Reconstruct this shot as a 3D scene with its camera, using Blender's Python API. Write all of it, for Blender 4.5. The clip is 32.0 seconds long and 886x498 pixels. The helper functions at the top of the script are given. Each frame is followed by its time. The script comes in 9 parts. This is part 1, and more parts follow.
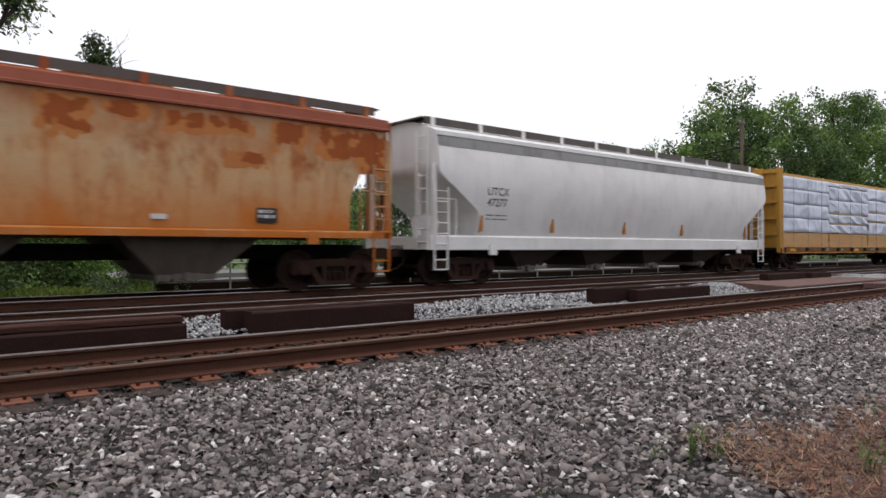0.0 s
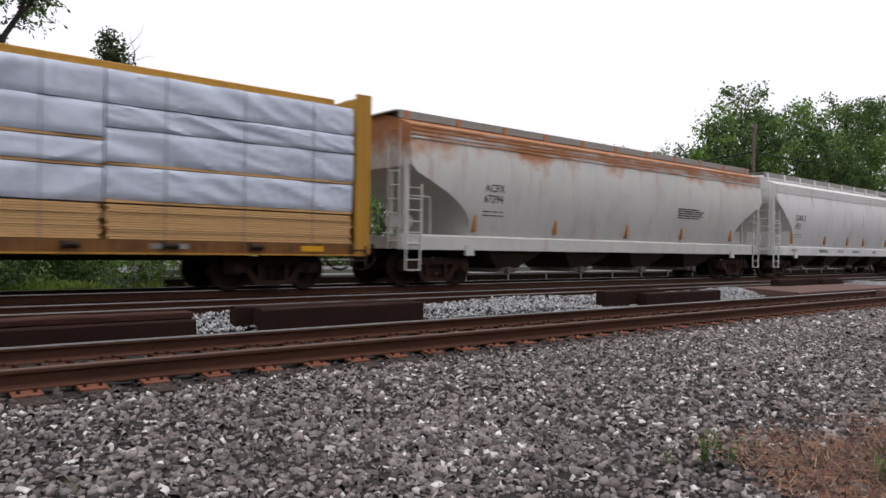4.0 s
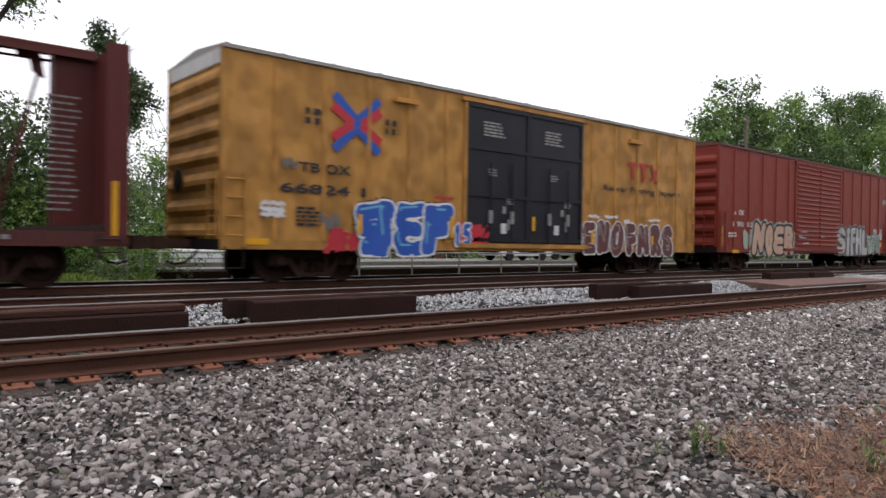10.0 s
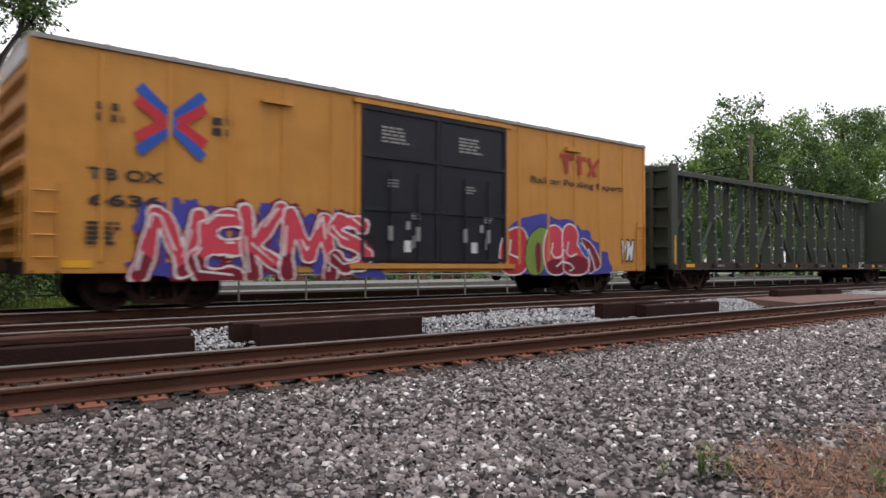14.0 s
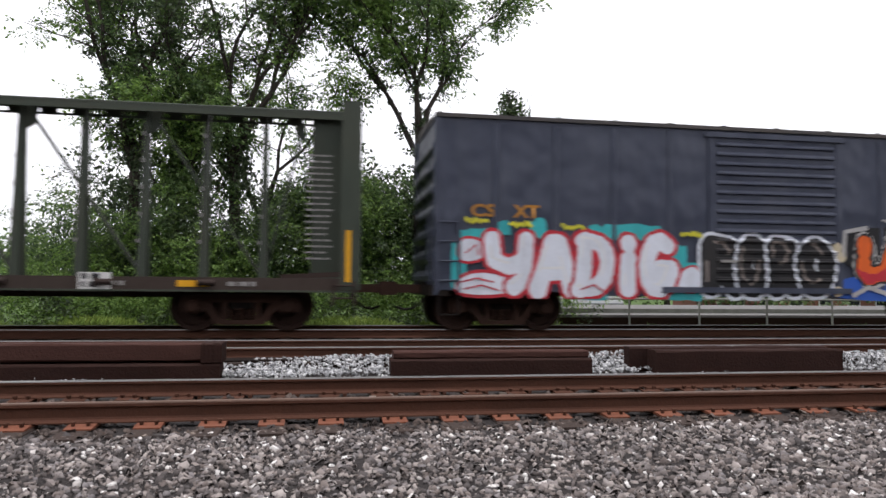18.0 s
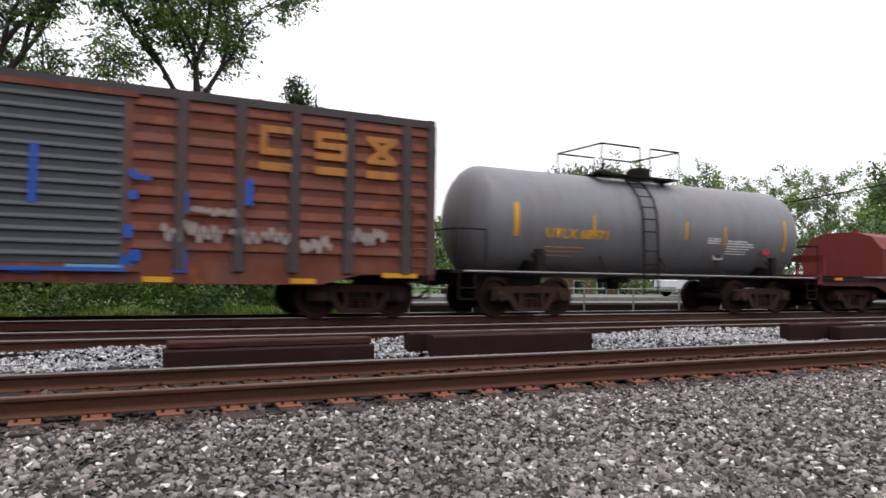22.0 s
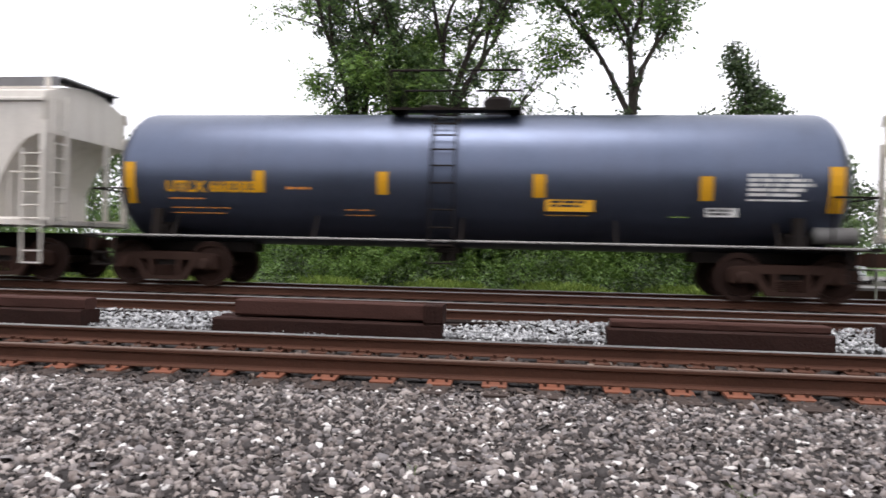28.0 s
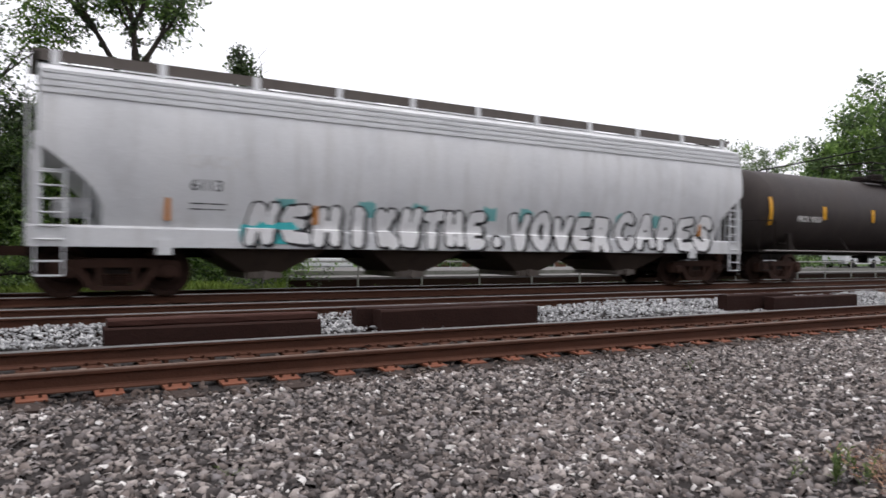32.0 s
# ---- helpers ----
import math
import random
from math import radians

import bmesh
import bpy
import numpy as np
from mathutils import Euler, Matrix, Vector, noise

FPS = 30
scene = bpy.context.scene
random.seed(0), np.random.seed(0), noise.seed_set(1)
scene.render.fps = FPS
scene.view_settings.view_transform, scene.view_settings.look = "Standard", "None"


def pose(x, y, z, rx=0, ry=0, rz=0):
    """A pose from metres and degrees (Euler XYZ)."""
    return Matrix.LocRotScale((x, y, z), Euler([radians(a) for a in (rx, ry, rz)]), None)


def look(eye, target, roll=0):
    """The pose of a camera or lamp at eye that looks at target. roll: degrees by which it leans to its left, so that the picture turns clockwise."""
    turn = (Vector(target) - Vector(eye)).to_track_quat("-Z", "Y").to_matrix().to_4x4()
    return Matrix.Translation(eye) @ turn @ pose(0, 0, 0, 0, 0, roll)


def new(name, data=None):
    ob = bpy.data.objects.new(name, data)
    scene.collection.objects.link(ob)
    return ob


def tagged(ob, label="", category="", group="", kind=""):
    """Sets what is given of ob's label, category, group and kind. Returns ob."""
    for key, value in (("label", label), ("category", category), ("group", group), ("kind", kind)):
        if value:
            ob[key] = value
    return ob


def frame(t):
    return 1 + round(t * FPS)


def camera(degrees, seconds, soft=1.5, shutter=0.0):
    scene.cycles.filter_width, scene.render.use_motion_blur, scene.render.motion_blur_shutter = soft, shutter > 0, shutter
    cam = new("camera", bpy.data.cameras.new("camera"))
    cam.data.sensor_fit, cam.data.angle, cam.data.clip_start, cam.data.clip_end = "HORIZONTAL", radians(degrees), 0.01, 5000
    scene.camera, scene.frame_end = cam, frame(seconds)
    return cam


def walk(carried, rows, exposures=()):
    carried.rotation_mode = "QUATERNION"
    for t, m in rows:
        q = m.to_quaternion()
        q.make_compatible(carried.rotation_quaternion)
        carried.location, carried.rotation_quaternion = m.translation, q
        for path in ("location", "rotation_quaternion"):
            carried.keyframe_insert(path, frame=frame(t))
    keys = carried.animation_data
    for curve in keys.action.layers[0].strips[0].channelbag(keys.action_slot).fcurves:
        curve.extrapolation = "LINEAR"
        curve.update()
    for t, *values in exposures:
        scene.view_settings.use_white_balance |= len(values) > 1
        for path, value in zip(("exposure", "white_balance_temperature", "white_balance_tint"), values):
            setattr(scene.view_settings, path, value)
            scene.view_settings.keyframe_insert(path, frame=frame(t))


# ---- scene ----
SPEED, T_ZERO = 10.7685, 16.0          # the train runs towards -x at this speed
RAIL_Z, TRACK_Y, HALF = 0.11, 15.42, 1.56   # the train's rail head, its centre line, half a car's width

cam = camera(63.69, 32.0, soft=1.55, shutter=0.3)
PATH = [
    (0.0, 0.090, -0.026, 1.003, 90.15, 0.14, -40.63),
    (0.5, 0.087, -0.027, 1.002, 90.15, -0.16, -40.47),
    (1.0, 0.076, -0.007, 0.998, 90.35, -1.15, -38.04),
    (1.5, 0.061, 0.008, 0.997, 90.14, -1.93, -36.71),
    (2.0, 0.062, 0.019, 1.002, 90.19, -1.82, -35.69),
    (2.5, 0.063, 0.021, 0.999, 89.93, -1.44, -36.01),
    (3.0, 0.069, 0.023, 0.996, 90.21, -1.38, -37.93),
    (3.5, 0.079, 0.017, 0.997, 90.35, -1.23, -39.83),
    (5.5, 0.094, -0.001, 0.991, 89.67, 0.29, -39.20),
    (6.0, 0.097, -0.003, 0.993, 89.70, 0.04, -39.03),
    (6.5, 0.094, -0.000, 0.991, 89.73, -0.30, -39.14),
    (7.0, 0.085, -0.009, 0.992, 89.76, -0.51, -39.34),
    (7.5, 0.089, -0.005, 0.992, 89.73, -0.50, -39.65),
    (8.0, 0.089, -0.001, 0.991, 89.68, -0.59, -39.81),
    (8.5, 0.085, -0.001, 0.995, 89.67, -1.05, -39.65),
    (9.0, 0.088, -0.000, 0.987, 89.69, -0.82, -39.83),
    (9.5, 0.079, -0.001, 0.990, 89.69, -0.96, -40.18),
    (10.0, 0.083, 0.003, 0.991, 89.63, -0.86, -40.50),
    (10.5, 0.083, 0.000, 0.992, 89.58, -0.90, -40.58),
    (11.0, 0.087, -0.007, 0.985, 89.72, -0.83, -40.69),
    (11.5, 0.089, -0.013, 0.989, 89.91, -0.56, -40.81),
    (12.0, 0.089, -0.020, 0.988, 90.17, -0.55, -40.83),
    (12.5, 0.094, -0.031, 0.993, 90.41, -0.24, -40.92),
    (13.0, 0.086, -0.032, 1.000, 90.67, -0.14, -40.51),
    (13.5, 0.085, -0.033, 1.001, 90.81, -0.13, -40.52),
    (15.5, 0.026, -0.025, 1.029, 93.64, -1.14, -26.56),
    (16.0, -0.012, -0.003, 1.036, 93.24, -1.18, -16.50),
    (16.5, -0.012, 0.016, 1.041, 92.69, -0.61, -10.52),
    (17.0, -0.010, 0.016, 1.041, 92.81, -0.47, -9.70),
    (17.5, -0.011, 0.028, 1.039, 92.85, -0.39, -9.49),
    (18.0, -0.009, 0.029, 1.037, 92.84, -0.54, -9.68),
    (18.5, -0.009, 0.025, 1.035, 92.76, -1.05, -10.40),
    (19.0, -0.011, 0.020, 1.035, 92.33, -0.82, -11.93),
    (19.5, -0.001, 0.007, 1.036, 92.46, -0.45, -15.08),
    (20.0, -0.011, -0.010, 1.035, 92.72, -0.74, -17.97),
    (20.5, -0.027, -0.025, 1.030, 92.69, -0.69, -20.44),
    (21.0, -0.039, -0.031, 1.028, 92.47, -0.62, -22.41),
    (21.5, -0.048, -0.035, 1.026, 92.09, -0.67, -24.89),
    (22.0, -0.072, -0.041, 1.017, 92.21, -0.94, -27.05),
    (22.5, -0.094, -0.056, 1.012, 91.65, -1.04, -28.55),
    (23.0, -0.085, -0.047, 1.022, 91.23, -1.08, -27.72),
    (23.5, -0.078, -0.029, 1.026, 90.38, -1.01, -24.66),
    (24.0, -0.091, 0.021, 1.026, 90.69, -1.24, -16.97),
    (24.5, -0.126, 0.045, 1.042, 90.71, -1.15, -5.12),
    (25.0, -0.148, 0.059, 1.048, 90.97, -1.22, 6.57),
    (25.5, -0.149, 0.066, 1.042, 91.11, -0.84, 12.86),
    (27.5, -0.162, 0.067, 1.054, 89.87, -1.11, 11.03),
    (28.0, -0.157, 0.068, 1.054, 89.75, -1.23, 6.64),
    (28.5, -0.157, 0.064, 1.042, 89.68, -1.62, 0.50),
    (29.0, -0.167, 0.060, 1.038, 89.75, -1.46, -3.19),
    (29.5, -0.160, 0.043, 1.041, 89.92, -1.21, -6.42),
    (30.0, -0.153, 0.013, 1.032, 90.18, -1.22, -11.91),
    (30.5, -0.135, -0.013, 1.030, 90.09, -1.01, -17.16),
    (31.0, -0.107, -0.028, 1.029, 90.19, -0.41, -21.66),
    (31.5, -0.068, -0.042, 1.039, 90.37, -0.07, -26.30),
    (32.0, -0.034, -0.078, 1.041, 90.09, -0.67, -31.01),
]
EXPOSURE = [(t, stops, 6400, 15) for t, stops in ((0, -0.05), (2, -0.15), (4, -0.1), (6, 0.0), (8, 0.1), (9, 0.15), (10, 0.2), (11, 0.3), (13, 0.4), (14.5, 0.1), (16, -0.2), (17, 0.1), (18, 0.4), (19, 0.66), (20, 0.66), (21, 0.5), (22, 0.37),
                                                   (23, 0.04), (24, 0.06), (25, 0.28), (26.5, 0.4), (28, 0.68), (29, 0.63), (30, 0.4), (31, 0.55), (32, 0.2))]
walk(cam, [(t, pose(x, y, z, rx, ry, rz)) for t, x, y, z, rx, ry, rz in PATH], EXPOSURE)

# ---- sky and sun: an even, bright overcast ----
world = bpy.data.worlds.new("sky")
scene.world = world
world.use_nodes = True
wn, wl = world.node_tree.nodes, world.node_tree.links
wn.clear()
sky = wn.new("ShaderNodeTexSky")
sky.sky_type, sky.sun_disc = "NISHITA", False
sky.sun_elevation, sky.sun_rotation = radians(79), radians(210)
sky.air_density, sky.dust_density, sky.ozone_density = 1.0, 6.0, 1.0
grey = wn.new("ShaderNodeHueSaturation")
grey.inputs["Saturation"].default_value = 0.22
cloud = wn.new("ShaderNodeMix")
cloud.data_type, cloud.blend_type = "RGBA", "MIX"
cloud.inputs["Factor"].default_value = 0.8
cloud.inputs["B"].default_value = (10.2, 10.35, 10.6, 1)
bg = wn.new("ShaderNodeBackground")
bg.inputs["Strength"].default_value = 0.122
wo = wn.new("ShaderNodeOutputWorld")
wl.new(sky.outputs["Color"], grey.inputs["Color"])
wl.new(grey.outputs["Color"], cloud.inputs["A"])
wl.new(cloud.outputs["Result"], bg.inputs["Color"])
wl.new(bg.outputs["Background"], wo.inputs["Surface"])
sun_data = bpy.data.lights.new("sun", "SUN")
sun_data.energy, sun_data.angle, sun_data.color = 1.1, radians(25), (1.0, 0.97, 0.92)
sun = new("sun", sun_data)
sun.matrix_world = look((0, 0, 40), (4, 7, 0))
scene.view_settings.exposure = 0.0

# ---- materials ----
MATS = {}


def ramp(nodes, links, src, lo, hi):
    r = nodes.new("ShaderNodeMapRange")
    r.inputs["From Min"].default_value, r.inputs["From Max"].default_value = lo, hi
    links.new(src, r.inputs["Value"])
    return r.outputs["Result"]


def blend(nodes, links, fac, a, b, mode="MIX"):
    m = nodes.new("ShaderNodeMix")
    m.data_type, m.blend_type = "RGBA", mode
    for socket, v in ((m.inputs["Factor"], fac), (m.inputs["A"], a), (m.inputs["B"], b)):
        if isinstance(v, (int, float)):
            socket.default_value = v
        elif isinstance(v, tuple):
            socket.default_value = (*v[:3], 1)
        else:
            links.new(v, socket)
    return m.outputs["Result"]


def times(nodes, links, a, b):
    m = nodes.new("ShaderNodeMath")
    m.operation = "MULTIPLY"
    for socket, v in ((m.inputs[0], a), (m.inputs[1], b)):
        if isinstance(v, (int, float)):
            socket.default_value = v
        else:
            links.new(v, socket)
    return m.outputs[0]


def surface(name, col, dirt=(0.06, 0.05, 0.042), amount=0.35, streak=0.45, rust=0.0, rust_col=(0.2, 0.065, 0.02), rough=0.55, metal=0.0,
            bump=0.15, grain=30.0, size=1.0, seeded=True, vary=0.12, stretch=0.12, top=None, foot=None, gloss=0.2, dent=0.0, patchy=False, mottle=0.0):
    """Painted or bare surface with broad stains, streaks that run down, rust patches and fine grain."""
    if name in MATS:
        return MATS[name]
    m = bpy.data.materials.new(name)
    m.use_nodes = True
    n, l = m.node_tree.nodes, m.node_tree.links
    p = n["Principled BSDF"]
    tc = n.new("ShaderNodeTexCoord")
    vec = tc.outputs["Object"]
    info = n.new("ShaderNodeObjectInfo")
    if seeded:
        add = n.new("ShaderNodeVectorMath")
        add.operation = "MULTIPLY_ADD"
        l.new(info.outputs["Random"], add.inputs[0])
        add.inputs[1].default_value = (37.0, 11.0, 0.0)
        l.new(vec, add.inputs[2])
        vec = add.outputs["Vector"]

    def noise_at(scale, detail=3.0, squash=None, rough_=0.6):
        v = vec
        if squash:
            mp = n.new("ShaderNodeMapping")
            mp.inputs["Scale"].default_value = squash
            l.new(vec, mp.inputs["Vector"])
            v = mp.outputs["Vector"]
        t = n.new("ShaderNodeTexNoise")
        t.inputs["Scale"].default_value, t.inputs["Detail"].default_value, t.inputs["Roughness"].default_value = scale, detail, rough_
        l.new(v, t.inputs["Vector"])
        return t.outputs["Fac"]

    broad = noise_at(0.7 * size, 4.0)
    fine = noise_at(grain, 2.0)
    run = noise_at(3.2 * size, 4.0, (1, 1, stretch))
    c = blend(n, l, ramp(n, l, broad, 0.35, 0.7), tuple(v * (1 - vary) for v in col), tuple(min(1, v * (1 + vary)) for v in col))
    c = blend(n, l, times(n, l, ramp(n, l, broad, 0.45, 0.75), amount), c, dirt)
    c = blend(n, l, times(n, l, ramp(n, l, run, 0.48, 0.72), streak), c, dirt)
    if mottle:                                        # broad soft blotches in a darker tone of the base colour
        c = blend(n, l, times(n, l, ramp(n, l, noise_at(1.7, 1.0, (1, 1, 0.85)), 0.44, 0.6), mottle), c, tuple(0.45 * v for v in col))
    if rust:
        spot = noise_at(1.1 * size, 6.0, (1, 1, 0.55), 0.7)
        c = blend(n, l, ramp(n, l, spot, 0.72 - 0.42 * rust, 0.84 - 0.3 * rust), c, rust_col)
        c = blend(n, l, times(n, l, ramp(n, l, run, 0.62 - 0.25 * rust, 0.8), 0.6), c, rust_col)
    for zone in (top, foot):                          # wear that creeps from the roof line or the sill, with a ragged edge
        if zone:
            z0, z1, tint = zone
            sep = n.new("ShaderNodeSeparateXYZ")
            l.new(tc.outputs["Object"], sep.inputs["Vector"])
            shift = n.new("ShaderNodeMath")
            shift.operation = "MULTIPLY_ADD"
            l.new(broad if patchy else run, shift.inputs[0])
            shift.inputs[1].default_value = 2.6
            l.new(sep.outputs["Z"], shift.inputs[2])
            c = blend(n, l, ramp(n, l, shift.outputs[0], z0 + 1.3, z1 + 1.3), c, tint)
    c = blend(n, l, times(n, l, ramp(n, l, fine, 0.3, 0.8), 0.16), c, (0.02, 0.018, 0.016))
    l.new(c, p.inputs["Base Color"])
    rr = n.new("ShaderNodeMapRange")
    rr.inputs["To Min"].default_value, rr.inputs["To Max"].default_value = max(0.05, rough - 0.12), min(1, rough + 0.15)
    l.new(broad, rr.inputs["Value"])
    l.new(rr.outputs["Result"], p.inputs["Roughness"])
    p.inputs["Metallic"].default_value = metal
    p.inputs["Specular IOR Level"].default_value = gloss
    b = n.new("ShaderNodeBump")
    b.inputs["Strength"].default_value, b.inputs["Distance"].default_value = bump, 0.02
    l.new(fine, b.inputs["Height"])
    l.new(b.outputs["Normal"], p.inputs["Normal"])
    if dent:                                          # buckled sheet metal
        b2 = n.new("ShaderNodeBump")
        b2.inputs["Strength"].default_value, b2.inputs["Distance"].default_value = dent, 0.12
        l.new(noise_at(1.9, 1.0, (1, 1, 0.75)), b2.inputs["Height"])
        l.new(b2.outputs["Normal"], b.inputs["Normal"])
    MATS[name] = m
    return m


def island_mat(name, cols, rough=0.85, bump=0.3, grain=60.0, translucent=0.0, spread=1.0):
    """Loose pieces (stones, leaves) whose colour changes from piece to piece."""
    if name in MATS:
        return MATS[name]
    m = bpy.data.materials.new(name)
    m.use_nodes = True
    n, l = m.node_tree.nodes, m.node_tree.links
    p = n["Principled BSDF"]
    geo = n.new("ShaderNodeNewGeometry")
    cr = n.new("ShaderNodeValToRGB")
    cr.color_ramp.interpolation = "LINEAR"
    while len(cr.color_ramp.elements) < len(cols):
        cr.color_ramp.elements.new(0.5)
    for e, (pos, c) in zip(cr.color_ramp.elements, cols):
        e.position, e.color = pos, (*c, 1)
    l.new(geo.outputs["Random Per Island"], cr.inputs["Fac"])
    tc = n.new("ShaderNodeTexCoord")
    t = n.new("ShaderNodeTexNoise")
    t.inputs["Scale"].default_value, t.inputs["Detail"].default_value = grain, 3.0
    l.new(tc.outputs["Object"], t.inputs["Vector"])
    c = blend(n, l, times(n, l, ramp(n, l, t.outputs["Fac"], 0.35, 0.75), 0.35 * spread), cr.outputs["Color"], (0.05, 0.045, 0.04), "MIX")
    t2 = n.new("ShaderNodeTexNoise")
    t2.inputs["Scale"].default_value, t2.inputs["Detail"].default_value = 0.55, 2.0
    l.new(tc.outputs["Object"], t2.inputs["Vector"])
    c = blend(n, l, times(n, l, ramp(n, l, t2.outputs["Fac"], 0.35, 0.7), 0.3 * spread), c, cols[0][1])
    l.new(c, p.inputs["Base Color"])
    p.inputs["Roughness"].default_value = rough
    if bump:
        b = n.new("ShaderNodeBump")
        b.inputs["Strength"].default_value, b.inputs["Distance"].default_value = bump, 0.01
        l.new(t.outputs["Fac"], b.inputs["Height"])
        l.new(b.outputs["Normal"], p.inputs["Normal"])
    if translucent:
        tr = n.new("ShaderNodeBsdfTranslucent")
        l.new(c, tr.inputs["Color"])
        mx = n.new("ShaderNodeMixShader")
        mx.inputs["Fac"].default_value = translucent
        out = n["Material Output"]
        l.new(p.outputs["BSDF"], mx.inputs[1])
        l.new(tr.outputs["BSDF"], mx.inputs[2])
        l.new(mx.outputs["Shader"], out.inputs["Surface"])
    MATS[name] = m
    return m


# ---- mesh building ----
class Geo:
    """Vertices and faces gathered for one mesh."""

    def __init__(self):
        self.v, self.f = [], []

    def add(self, verts, faces):
        k = len(self.v)
        self.v += [tuple(p) for p in verts]
        self.f += [tuple(i + k for i in q) for q in faces]
        return self

    def box(self, x0, x1, y0, y1, z0, z1):
        return self.add([(x, y, z) for z in (z0, z1) for y in (y0, y1) for x in (x0, x1)],
                        [(0, 2, 3, 1), (4, 5, 7, 6), (0, 1, 5, 4), (2, 6, 7, 3), (0, 4, 6, 2), (1, 3, 7, 5)])

    def chamfer(self, x0, x1, y0, y1, z0, z1, c):
        """A bar along x with its long edges taken off."""
        ring = [(y0 + c, z0), (y1 - c, z0), (y1, z0 + c), (y1, z1 - c), (y1 - c, z1), (y0 + c, z1), (y0, z1 - c), (y0, z0 + c)]
        return self.prism(ring, "x", x0, x1)

    def prism(self, ring, axis, a, b):
        """A polygon drawn out along an axis. ring: (y, z) for x, (x, z) for y, (x, y) for z."""
        k = len(ring)
        put = {"x": lambda c, p: (c, p[0], p[1]), "y": lambda c, p: (p[0], c, p[1]), "z": lambda c, p: (p[0], p[1], c)}[axis]
        return self.add([put(a, p) for p in ring] + [put(b, p) for p in ring],
                        [tuple(range(k - 1, -1, -1)), tuple(range(k, 2 * k))] + [(i, (i + 1) % k, (i + 1) % k + k, i + k) for i in range(k)])

    def loft(self, rings, caps=True, closed=True):
        k = len(rings[0])
        verts = [p for r in rings for p in r]
        faces = []
        for j in range(len(rings) - 1):
            for i in range(k if closed else k - 1):
                a, b = j * k + i, j * k + (i + 1) % k
                faces.append((a, b, b + k, a + k))
        if caps:
            faces += [tuple(range(k - 1, -1, -1)), tuple(range((len(rings) - 1) * k, len(rings) * k))]
        return self.add(verts, faces)

    def tube(self, p0, p1, r0, r1=None, k=8, caps=True):
        p0, p1 = Vector(p0), Vector(p1)
        d = (p1 - p0).normalized()
        u = d.orthogonal().normalized()
        w = d.cross(u)
        r1 = r0 if r1 is None else r1
        ring = lambda c, r: [c + r * (math.cos(2 * math.pi * i / k) * u + math.sin(2 * math.pi * i / k) * w) for i in range(k)]
        return self.loft([ring(p0, r0), ring(p1, r1)], caps)

    def beam(self, p0, p1, w, h, up=(0, 0, 1)):
        """A bar of width w and height h between two points."""
        p0, p1 = Vector(p0), Vector(p1)
        d = (p1 - p0).normalized()
        s = d.cross(Vector(up))
        s = s.normalized() if s.length > 1e-4 else Vector((0, 1, 0))
        u = s.cross(d).normalized()
        ring = lambda c: [c - s * w / 2 - u * h / 2, c + s * w / 2 - u * h / 2, c + s * w / 2 + u * h / 2, c - s * w / 2 + u * h / 2]
        return self.loft([ring(p0), ring(p1)])

    def wheel(self, c, prof, k=22):
        """Turned about an axis along y through c; prof: (y, radius)."""
        rings = [[(c[0] + r * math.cos(2 * math.pi * i / k), c[1] + y, c[2] + r * math.sin(2 * math.pi * i / k)) for i in range(k)] for y, r in prof]
        return self.loft(rings)

    def moved(self, m):
        self.v = [tuple(m @ Vector(p)) for p in self.v]
        return self


def mesh_of(name, geo, material, smooth=False, fix=True):
    me = bpy.data.meshes.new(name)
    me.from_pydata(geo.v, [], geo.f)
    if fix and len(geo.f) < 6000:
        bm = bmesh.new()
        bm.from_mesh(me)
        bmesh.ops.recalc_face_normals(bm, faces=bm.faces)
        bm.to_mesh(me)
        bm.free()
    if smooth:
        me.polygons.foreach_set("use_smooth", [True] * len(me.polygons))
        me.set_sharp_from_angle(angle=radians(38))
    me.materials.append(material)
    return me


def part(name, geo, material, parent=None, label="", smooth=False):
    ob = new(name, mesh_of(name, geo, material, smooth))
    if parent:
        ob.parent = parent
    if label:
        ob["label"] = label
    return ob


def shared(name, me, parent, m=None):
    ob = new(name, me)
    ob.parent = parent
    if m is not None:
        ob.matrix_local = m
    return ob


def bulk(name, verts, faces_per, material, parent=None):
    """A large mesh from arrays: verts (n, 3), faces (m, k)."""
    me = bpy.data.meshes.new(name)
    k = faces_per.shape[1]
    me.vertices.add(len(verts))
    me.vertices.foreach_set("co", np.asarray(verts, np.float32).ravel())
    me.loops.add(faces_per.size)
    me.loops.foreach_set("vertex_index", np.asarray(faces_per, np.int32).ravel())
    me.polygons.add(len(faces_per))
    me.polygons.foreach_set("loop_start", np.arange(0, faces_per.size, k, dtype=np.int32))
    me.update(calc_edges=True)
    me.materials.append(material)
    ob = new(name, me)
    if parent:
        ob.parent = parent
    return ob


rng = np.random.default_rng(7)

